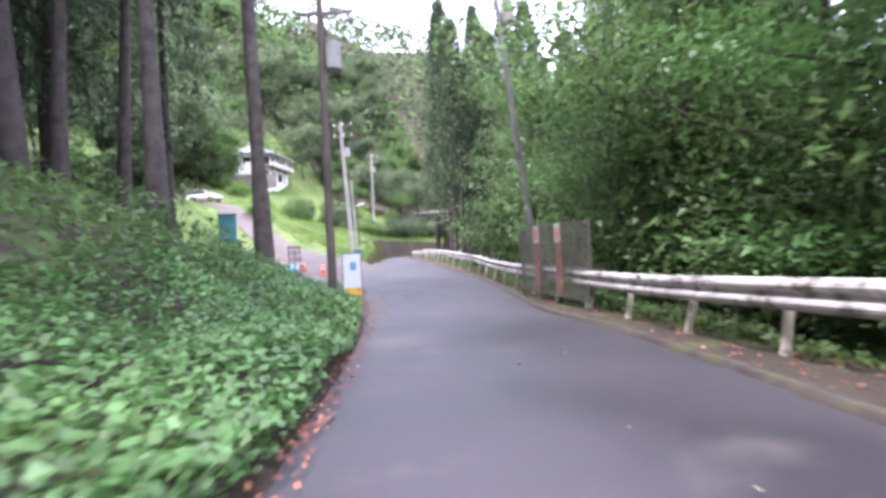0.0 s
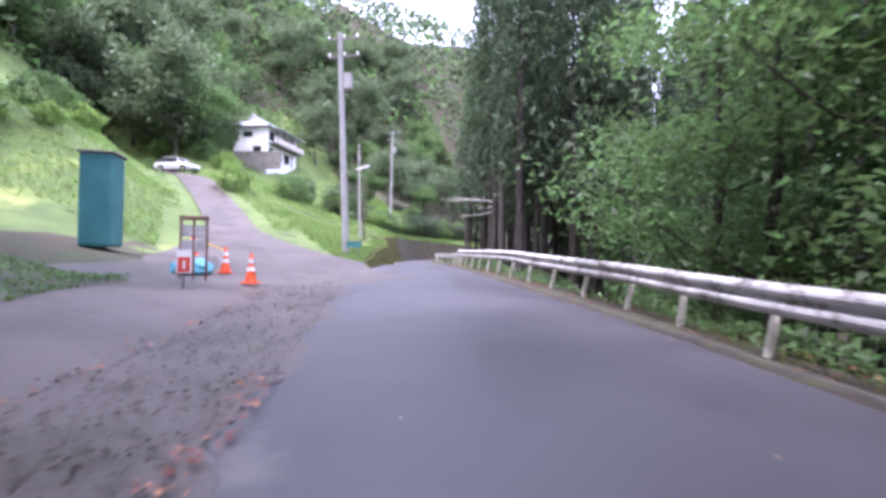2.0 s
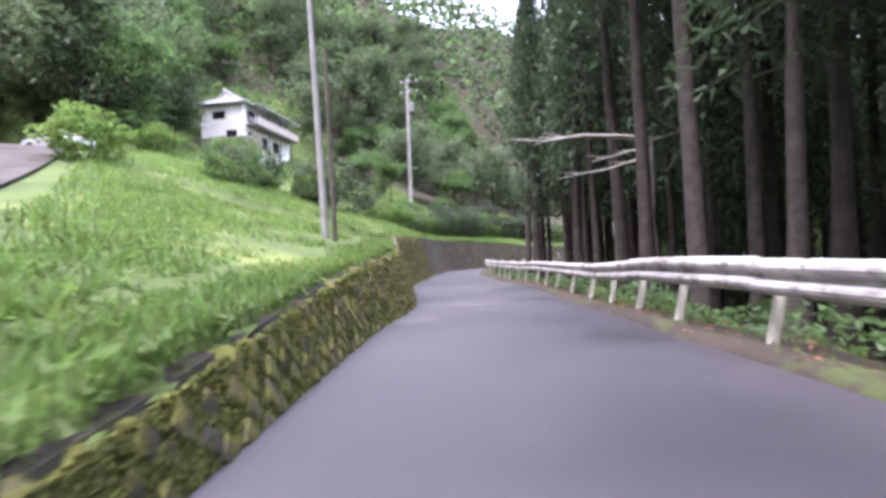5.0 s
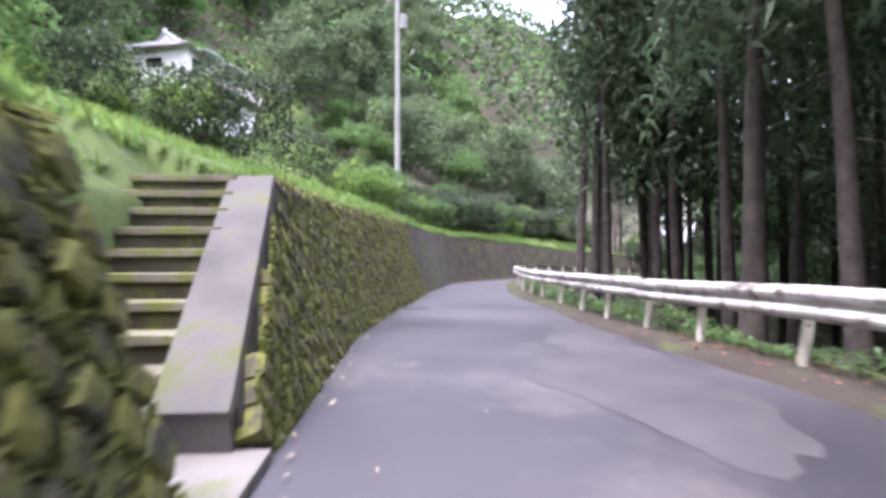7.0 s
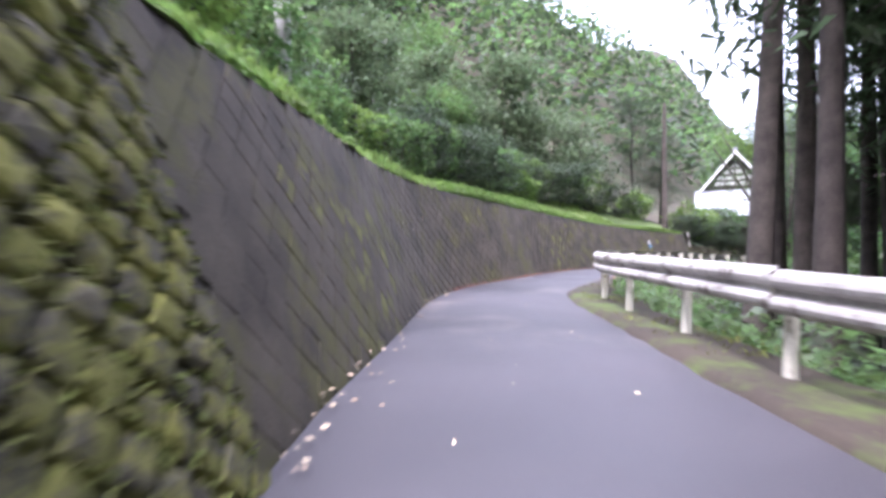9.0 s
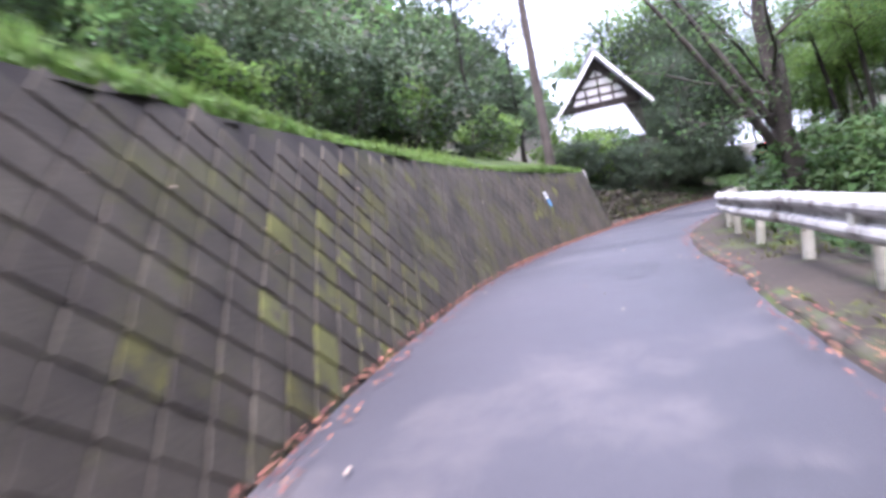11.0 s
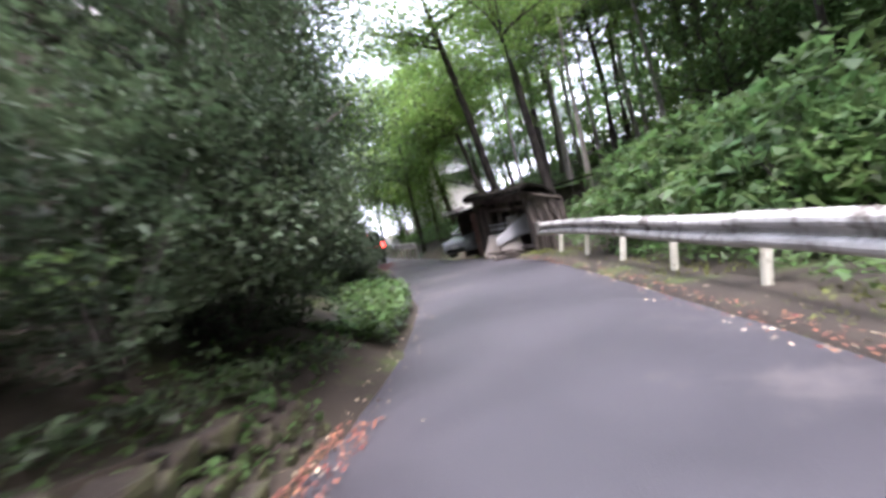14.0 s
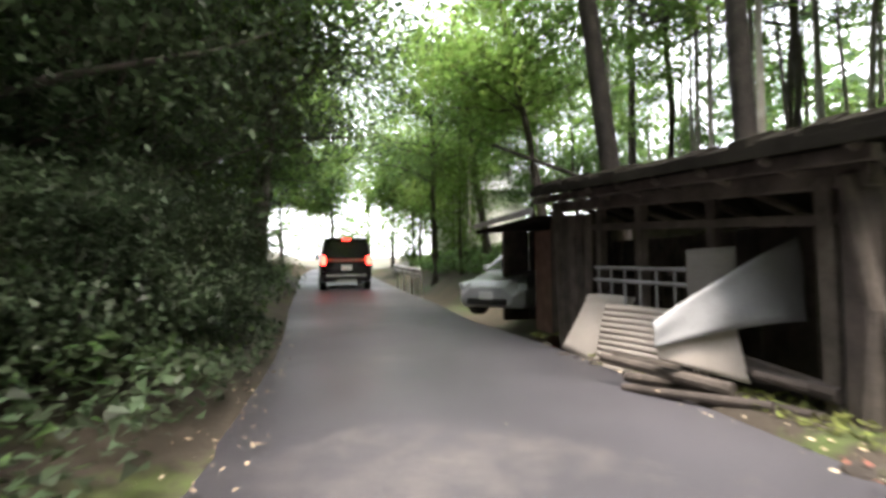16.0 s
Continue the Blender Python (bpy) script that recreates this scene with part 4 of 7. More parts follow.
utility_pole(0.1, 42.2, 0.7, 10.5, "pole_concrete", "tall grey concrete utility pole with a street light", lamp=True, lean=-3.0)
utility_pole(-1.55, 53.2, 1.9, 6.5, "pole_concrete", "slender grey pole on the grass above the wall", arm=False, r0=0.1, lean=-2.0)
utility_pole(-1.25, 53.0, 1.8, 5.2, "pole_wood", "slender weathered wooden pole beside a concrete one", arm=False, r0=0.07, lean=-1.0)
utility_pole(-3.7, 81.2, 3.7, 12.0, "pole_concrete", "slim grey concrete pole above the retaining wall", r0=0.16)
utility_pole(11.9, 104.7, 1.9, 8.0, "pole_wood", "brown wooden utility pole behind the wall's end", arm=False, r0=0.17)
q = on(14.3, -1.68)
utility_pole(q.x, q.y, q.z, 9.0, "pole_wood", "dark wooden pole at the junction", arm=True, r0=0.125)
p = on(15.8, 4.45)
utility_pole(p.x, p.y, ground_at(p.x, p.y), 11.0, "pole_grey", "weathered grey utility pole behind the fence", r0=0.12, lean=-6.0)


def cable(a, b, sag, label="thin black overhead cable"):
    cu = bpy.data.curves.new("cable", "CURVE")
    cu.dimensions, cu.bevel_depth, cu.bevel_resolution = "3D", 0.012, 1
    sp = cu.splines.new("POLY")
    sp.points.add(16)
    for i in range(17):
        k = i / 16
        q = Vector(a).lerp(Vector(b), k)
        sp.points[i].co = (q.x, q.y, q.z - sag * 4 * k * (1 - k), 1)
    cu.materials.append(M["ink"])
    tagged(new("cable", cu), label, "cable", "overhead cables")


for dz in (0, 0.3, 0.8):
    cable((q.x, q.y, 9.0 - dz), (-0.45, 42.2, 11.0 - dz), 0.5)
    cable((q.x, q.y, 9.0 - dz), (p.x - 1.1, p.y, ground_at(p.x, p.y) + 10.7 - dz), 0.3)
    cable((-0.45, 42.2, 11.0 - dz), (-3.7, 81.2, 15.5 - dz), 0.8)
cable((p.x - 0.55, p.y, ground_at(p.x, p.y) + 5.5), (p.x + 3.2, p.y - 3.5, ground_at(p.x, p.y) + 0.4), 0.0, "taut steel stay wire of the pole")


# ---- slatted fence with two warning boards ----
def slat_fence():
    a, b = on(14.6, 3.62), on(10.7, 4.0)
    d = b - a
    length = math.hypot(d.x, d.y)
    t = thing("slat_fence", pose(a.x, a.y, a.z, 0, 0, math.degrees(math.atan2(d.y, d.x))), "brown metal slat fence panels over the rail", "fence")
    for k in range(4):
        part("post", box((0.06, 0.06, 2.1), (length * k / 3, 0, 0.95), 0.008), "fence_brown", t)
    for h in (0.28, 0.95, 1.95):
        part("rail", box((length, 0.04, 0.05), (length / 2, -0.035, h), 0.006), "fence_brown", t)
    for k in range(34):
        part("slat", box((0.028, 0.015, 1.66), (length * (k + 0.5) / 34, -0.062, 1.12), 0.0), "fence_brown", t)
    for x in (length * 0.33, length * 0.66):
        bd = part("warning_board", box((0.32, 0.02, 1.72), (x, -0.085, 1.12), 0.004), "rust", t, "faded red-brown board with a white top")
        part("board_head", box((0.32, 0.012, 0.44), (x, -0.102, 1.76), 0.003), "faded_white", bd)
        bm = bmesh.new()
        for i in range(20):
            c, s = math.cos(i * math.pi / 10), math.sin(i * math.pi / 10)
            box((0.03, 0.008, 0.03), (x + 0.085 * c, -0.112, 1.74 + 0.115 * s), bm=bm)
        box((0.03, 0.008, 0.2), (x, -0.112, 1.74), rot=Matrix.Rotation(0.6, 4, "Y"), bm=bm)
        part("red_ring", bm, "red", bd)


slat_fence()


# ---- notice board: pale sheet over a yellow panel ----
def notice_board():
    t = thing("notice_board", stand(14.35, -1.16, 0.0, 6), "pale board with a yellow lower panel against the pole", "sign")
    part("frame", box((0.5, 0.04, 1.38), (0, 0.02, 0.8), 0.006), "iron", t)
    part("sheet", box((0.46, 0.012, 0.9), (0, -0.008, 1.02), 0.003), "bluish", t)
    pan = part("yellow_panel", box((0.46, 0.014, 0.44), (0, -0.008, 0.34), 0.003), "yellow", t, "yellow panel with black writing")
    for k in range(8):
        part("letter_bar", box((0.034, 0.006, 0.08), (-0.16 + k * 0.046, -0.018, 0.19)), "ink", pan)
    for k in range(2):
        part("symbol_bar", box((0.035, 0.006, 0.05), (-0.15, -0.018, 0.5 - k * 0.08)), "ink", pan)
    part("symbol_bar", box((0.05, 0.006, 0.06), (0.15, -0.018, 0.51)), "ink", pan)
    for x in (-0.2, 0.2):
        part("leg", rod((x, 0.02, -0.3), (x, 0.02, 0.15), 0.016), "iron", t)
    part("print", box((0.16, 0.006, 0.22), (0.03, -0.018, 1.15), 0.001), "blue", t)


notice_board()


# ---- the junction: cones, boards, sheet-covered stand ----
def cone(s, l, turn=0.0):
    p = on(s, l)
    t = thing("traffic_cone", pose(p.x, p.y, ground_at(p.x, p.y) + 0.06, 0, 0, turn), "orange traffic cone with white bands on cracked asphalt", "cone", "traffic cones")
    part("base", box((0.36, 0.36, 0.04), (0, 0, 0.02), 0.012), "orange", t)
    part("body", rod((0, 0, 0.04), (0, 0, 0.7), 0.13, 0.025, 20), "orange", t)
    for z in (0.28, 0.46):
        k = 0.13 - (z - 0.04) / 0.66 * 0.105
        part("band", rod((0, 0, z), (0, 0, z + 0.1), k + 0.004, k - 0.0119, 20), "white", t)


cone(27.8, -3.2)
cone(29.8, -4.4, 20)
cone(34.5, -7.2, 40)
cone(35.2, -7.6, 10)


def barrier():
    a, b = on(29.8, -4.4), on(34.5, -7.2)
    za, zb = ground_at(a.x, a.y) + 0.66, ground_at(b.x, b.y) + 0.66
    t = thing("barrier_bar", Matrix(), "thin striped bar laid between two cones", "barrier")
    part("bar", rod((a.x, a.y, za), (b.x, b.y, zb), 0.02), "yellow", t)


barrier()


def barricade():
    p = on(31.0, -5.6)
    t = thing("folding_barricade", pose(p.x, p.y, ground_at(p.x, p.y) + 0.05, -70, 0, 30), "fallen pipe barricade on the cracked asphalt", "barricade")
    for x in (-0.6, 0.6):
        part("upright", rod((x, 0, 0), (x, 0, 0.8), 0.018), "iron", t)
    for z in (0.05, 0.3, 0.55, 0.8):
        part("crossbar", rod((-0.6, 0, z), (0.6, 0, z), 0.016), "iron", t)
    q = Vector((0.62, 41.3, 0.78))
    u = thing("leaning_board", pose(q.x, q.y, q.z, 0, 0, 4), "blue-green board on a bent iron stand at the wall's end", "board")
    part("panel", box((0.62, 0.03, 0.26), (-0.02, 0, 0.86), 0.006, Matrix.Rotation(0.05, 4, "Y")), "teal", u)
    part("top_edge", box((0.7, 0.05, 0.04), (0, 0, 1.0), 0.006), "iron", u)
    for x, lean in ((-0.3, 0.0), (0.3, 0.25)):
        part("leg", box((0.05, 0.05, 1.1), (x - lean * 0.45, 0.02, 0.48), 0.006, Matrix.Rotation(lean, 4, "Y")), "iron", u)
    part("foot", box((0.34, 0.3, 0.06), (0.08, 0, 0.02), 0.01), "iron", u)



barricade()


def covered_stand():
    p = Vector((-6.0, 34.8, 0))
    t = thing("covered_stand", pose(p.x, p.y, ground_at(p.x, p.y), 0, 0, 18), "tall stand wrapped in dark teal sheeting", "stand")
    part("cover", box((0.95, 1.2, 2.9), (0, 0, 1.45), 0.12), "teal", t)
    part("lid", box((1.05, 1.3, 0.08), (0, 0, 2.9), 0.02), "iron", t)
    q = Vector((-0.95, 30.9, 0))
    u = thing("notice_stand", pose(q.x, q.y, ground_at(q.x, q.y), 0, 0, 12), "rusty frame with white notices beside the junction", "sign")
    for x in (-0.29, 0, 0.29):
        part("post", box((0.05, 0.05, 1.5), (x, 0, 0.75), 0.006), "rust", u)
    part("top_rail", box((0.66, 0.06, 0.1), (0, 0, 1.5), 0.01), "rust", u)
    for x in (-0.145, 0.145):
        for z in (0.85, 1.2):
            part("notice", box((0.24, 0.02, 0.27), (x, -0.04, z), 0.004), "faded_white", u)
    v = thing("red_notice", pose(0.0, 28.75, ground_at(0.0, 28.75) + 0.05, 0, 0, 30), "small red and white notice on a short post", "sign")
    part("post", box((0.04, 0.04, 0.5), (0, 0.02, 0.2), 0.004), "iron", v)
    part("plate", box((0.28, 0.015, 0.46), (0, -0.01, 0.5), 0.004), "white", v)
    part("panel", box((0.22, 0.01, 0.3), (0, -0.02, 0.44), 0.003), "red", v)
    part("bar", box((0.04, 0.008, 0.16), (0, -0.028, 0.44), 0.002), "white", v)
    w = thing("cyan_sack", pose(-1.5, 31.9, ground_at(-1.5, 31.9), 0, 0, 30), "crumpled cyan plastic sheet on the ground", "sheet")
    bm = bmesh.new()
    bmesh.ops.create_icosphere(bm, subdivisions=3, radius=0.5)
    for vv in bm.verts:
        vv.co *= 1 + 0.25 * noise.noise(vv.co * 4)
        vv.co.z = max(vv.co.z * 0.55 + 0.2, -0.05)
    part("sheet", bm, "cyan", w)


covered_stand()


# ---- stairs in the wall ----
def stairs():
    t = thing("concrete_stairs", stand(55.2, -1.8), "narrow mossy concrete steps climbing beside the wall", "stairs")
    for k in range(10):
        x = -0.75 * BATTER * 0.195 * k
        part("step", box((1.06, 0.33, 0.07), (x, 0.16 + k * 0.28, 0.225 + k * 0.195), 0.012), "mossy_step", t)
        part("riser", box((1.04, 0.28, 0.3 + 0.195 * k), (x, 0.18 + k * 0.28, (0.195 * k + 0.08) / 2), 0.0), "moss_riser", t)
    cheek = thing("stair_cheek", stand(55.2, -1.07), "smooth sloping grey concrete cheek beside the steps", "wall")
    low, high = [(0, 0.25), (0.12, 0.3), (2.6, 1.95), (3.1, 1.85)], [(3.1, 1.9), (2.6, 2.02), (0.1, 0.37), (-0.02, 0.3)]
    for name, out, half in (("cheek", [(0, -0.2)] + low + [(3.1, -0.2)], 0.2), ("coping", low + high, 0.22)):
        bm = prism(out, -half, half)
        bm.transform(Matrix.Rotation(math.pi / 2, 4, "Z"))
        for v in bm.verts:
            v.co.x -= 0.75 * BATTER * max(v.co.z, 0)
        part(name, bm, "cheek_concrete", cheek)
    slab = thing("stair_landing", stand(54.2, -1.45), "concrete landing with dead leaves below the steps", "slab")
    part("slab", box((1.5, 1.15, 0.14), (0, 0.5, 0.0), 0.02), "concrete", slab)


stairs()


# ---- white pipe frame and plate at the wall's end ----
def pipe_frame():
    a, c, b = Vector((13.87, 105.15, -0.3)), Vector((13.67, 105.69, 1.97)), Vector((13.05, 106.75, 2.1))
    t = thing("pipe_frame", Matrix(), "peeling white pipe post with a bar into the wall", "post")
    part("upright", rod((a.x, a.y, a.z - 0.2), (c.x, c.y, c.z), 0.035), "rail_paint", t)
    part("bar", rod((c.x, c.y, c.z - 0.02), (b.x, b.y, b.z), 0.03), "rail_paint", t)
    p, along, up, outw = wall_face(100.2, 1.3)
    m = Matrix.Translation(p + outw * 0.13) @ Matrix((along, up, outw)).transposed().to_4x4()
    u = thing("wall_plate", m, "small white and blue plate fixed to the wall", "sign")
    part("plate", box((0.2, 0.2, 0.015), (0, 0.1, 0), 0.003), "white", u)
    part("lower_plate", box((0.18, 0.2, 0.015), (0, -0.12, 0), 0.003), "blue", u)
    part("print", box((0.1, 0.06, 0.006), (0, 0.1, 0.01), 0.001), "ink", u)


pipe_frame()


def grate():
    t = thing("drain_grate", stand(65.4, -0.65, 0.012), "narrow rusty iron drain grate set in the asphalt", "drain")
    part("frame", prism([(-0.36, 0), (0.36, 0), (0.36, 0.012), (-0.36, 0.012)], -0.17, 0.17), "iron", t)
    for k in range(12):
        part("bar", box((0.02, 0.3, 0.02), (-0.31 + k * 0.056, 0, 0.018), 0.002), "iron", t)


grate()


# ---- vehicles ----
def wheel(t, x, y, r=0.34, w=0.22):
    tyre = part("wheel", rod((x - w / 2, y, r), (x + w / 2, y, r), r, None, 24), "rubber", t)
    part("rim", rod((x - w / 2 - 0.008, y, r), (x + w / 2 + 0.008, y, r), r * 0.62, None, 16), "chrome", tyre)


def body_shell(rings, bevel=0.03):
    """A body lofted along y from outlines of the same number of points (x, z)."""
    bm = bmesh.new()
    loops = []
    for y, pts in rings:
        loops.append([bm.verts.new((x, y, z)) for x, z in pts])
    n = len(loops[0])
    for a, b in zip(loops[:-1], loops[1:]):
        for k in range(n):
            bm.faces.new((a[k], a[(k + 1) % n], b[(k + 1) % n], b[k]))
    bm.faces.new(loops[0])
    bm.faces.new(loops[-1][::-1])
    bmesh.ops.recalc_face_normals(bm, faces=bm.faces)
    bmesh.ops.bevel(bm, geom=list(bm.edges), offset=bevel, segments=2, affect="EDGES", profile=0.7, clamp_overlap=True)
    for f in bm.faces:
        f.smooth = True
    return bm


def outline(w, z0, belt, w_top, z1):
    half = [(w, z0 + 0.1), (w, belt), (w_top, z1 - 0.08), (w_top - 0.12, z1)]
    return half + [(-x, z) for x, z in half[::-1]] + [(-w + 0.08, z0), (w - 0.08, z0)]


def van():
    p = Vector((42.75, 124.55, 0.05))
    t = thing("van", pose(p.x, p.y, p.z, 1.5, 0, -44), "black boxy van with glowing red tail lights", "van")
    # the rear is at y = 0 and the nose at y = 4.8
    part("body", body_shell([(0.03, outline(0.87, 0.32, 1.05, 0.74, 1.82)), (0.2, outline(0.9, 0.3, 1.05, 0.77, 1.87)), (2.9, outline(0.9, 0.3, 1.05, 0.77, 1.87)),
                             (3.5, outline(0.9, 0.3, 1.08, 0.72, 1.75)), (4.1, outline(0.89, 0.3, 1.0, 0.8, 1.16)), (4.75, outline(0.84, 0.32, 0.95, 0.74, 1.05))]),
         "black_paint", t)
    part("rear_window", box((1.36, 0.02, 0.5), (0, 0.055, 1.42), 0.01, Matrix.Rotation(-0.07, 4, "X")), "glass", t)
    part("spoiler", box((1.4, 0.26, 0.05), (0, 0.06, 1.84), 0.015), "black_paint", t)
    part("brake_lamp", box((0.3, 0.02, 0.03), (0, -0.07, 1.8), 0.004), "tail_red", t)
    for x in (-0.79, 0.79):
        part("tail_lamp", box((0.16, 0.05, 0.3), (x, 0.015, 1.08), 0.012), "tail_red", t, "glowing red tail lamp")
        wheel(t, x, 0.95)
        wheel(t, x, 3.75)
        part("mirror", box((0.18, 0.1, 0.2), (x * 1.25, 3.25, 1.2), 0.03), "black_paint", t)
        part("side_window", box((0.02, 1.1, 0.42), (x * 1.075, 1.2, 1.4), 0.005, Matrix.Rotation(-0.16 * (1 if x > 0 else -1), 4, "Y")), "glass", t)
        part("front_window", box((0.02, 0.95, 0.42), (x * 1.075, 2.45, 1.4), 0.005, Matrix.Rotation(-0.16 * (1 if x > 0 else -1), 4, "Y")), "glass", t)
    strip_ = part("lamp_strip", box((1.4, 0.03, 0.09), (0, 0.01, 1.08), 0.008), "red", t, "red strip with a row of pale letters")
    for k in range(6):
        part("letter_bar", box((0.09, 0.01, 0.05), (-0.4 + 0.16 * k, -0.01, 1.08), 0.003), "chrome", strip_)
    part("number_plate", box((0.34, 0.015, 0.17), (0, 0.0, 0.82), 0.004), "white", t)
    part("bumper", box((1.74, 0.16, 0.2), (0, 0.0, 0.5), 0.03), "black_paint", t)
    part("bumper_trim", box((1.4, 0.03, 0.07), (0, -0.085, 0.55), 0.01), "chrome", t, "silver bumper trim")
    part("skid_plate", box((0.7, 0.05, 0.1), (0, -0.04, 0.36), 0.012), "chrome", t)


van()


def car(m, label):
    t = thing("parked_car", m, label, "car")
    # nose at y = 0; lower body, then the glasshouse on it
    low = [(0.0, outline(0.6, 0.26, 0.44, 0.5, 0.6)), (0.18, outline(0.78, 0.2, 0.56, 0.62, 0.74)), (0.55, outline(0.84, 0.19, 0.66, 0.7, 0.84)), (1.2, outline(0.86, 0.19, 0.74, 0.76, 0.97)),
           (2.6, outline(0.86, 0.2, 0.78, 0.78, 0.99)), (3.8, outline(0.85, 0.22, 0.8, 0.76, 1.0)), (4.25, outline(0.78, 0.3, 0.76, 0.68, 0.96))]
    part("body", body_shell(low, 0.03), "silver_paint", t)
    cab = [(1.05, [(0.74, 0.95), (0.7, 0.97), (-0.7, 0.97), (-0.74, 0.95)]), (1.95, [(0.75, 0.95), (0.6, 1.42), (-0.6, 1.42), (-0.75, 0.95)]),
           (2.9, [(0.75, 0.95), (0.59, 1.48), (-0.59, 1.48), (-0.75, 0.95)]), (3.8, [(0.74, 0.95), (0.55, 1.36), (-0.55, 1.36), (-0.74, 0.95)]), (4.2, [(0.68, 0.94), (0.5, 1.02), (-0.5, 1.02), (-0.68, 0.94)])]
    part("glasshouse", body_shell(cab, 0.02), "glass", t, "dark glass windows")
    part("roof", body_shell([(1.85, [(0.58, 1.4), (0.52, 1.45), (-0.52, 1.45), (-0.58, 1.4)]), (2.9, [(0.58, 1.46), (0.52, 1.52), (-0.52, 1.52), (-0.58, 1.46)]),
                             (3.75, [(0.54, 1.35), (0.48, 1.41), (-0.48, 1.41), (-0.54, 1.35)])], 0.01), "silver_paint", t)
    for x in (-1, 1):
        part("pillar", rod((x * 0.74, 1.1, 0.97), (x * 0.59, 1.93, 1.43), 0.035, None, 8), "silver_paint", t)
        part("headlight", box((0.2, 0.42, 0.15), (x * 0.66, 0.33, 0.67), 0.04, pose(0, 0, 0, 12, 0, x * 28)), "lamp_glass", t, "clear glass headlight")
        part("fog_lamp", box((0.2, 0.06, 0.1), (x * 0.58, 0.08, 0.36), 0.02, pose(0, 0, 0, 0, 0, x * 20)), "rubber", t)
        part("mirror", box((0.16, 0.1, 0.13), (x * 0.9, 1.35, 1.02), 0.03), "silver_paint", t)
        for y in (0.85, 3.4):
            part("wheel_arch", rod((x * 0.7, y, 0.34), (x * 0.868, y, 0.34), 0.36, None, 22), "rubber", t)
            wheel(t, x * 0.8, y, 0.31, 0.17)
    part("grille", box((0.8, 0.05, 0.06), (0, 0.05, 0.58), 0.015), "rubber", t)
    part("lower_grille", box((0.95, 0.06, 0.13), (0, 0.0, 0.33), 0.02), "rubber", t)
    part("number_plate", box((0.33, 0.015, 0.16), (0, -0.03, 0.46), 0.004), "white", t)


car(pose(38.3, 116.75, -0.2, 0, 0, -97), "silver-white hatchback nosing out of a shed")
car(pose(-21.0, 68.9, ground_at(-22.5, 69.2) + 0.08, 0, 0, 78), "small white car parked up the side road")


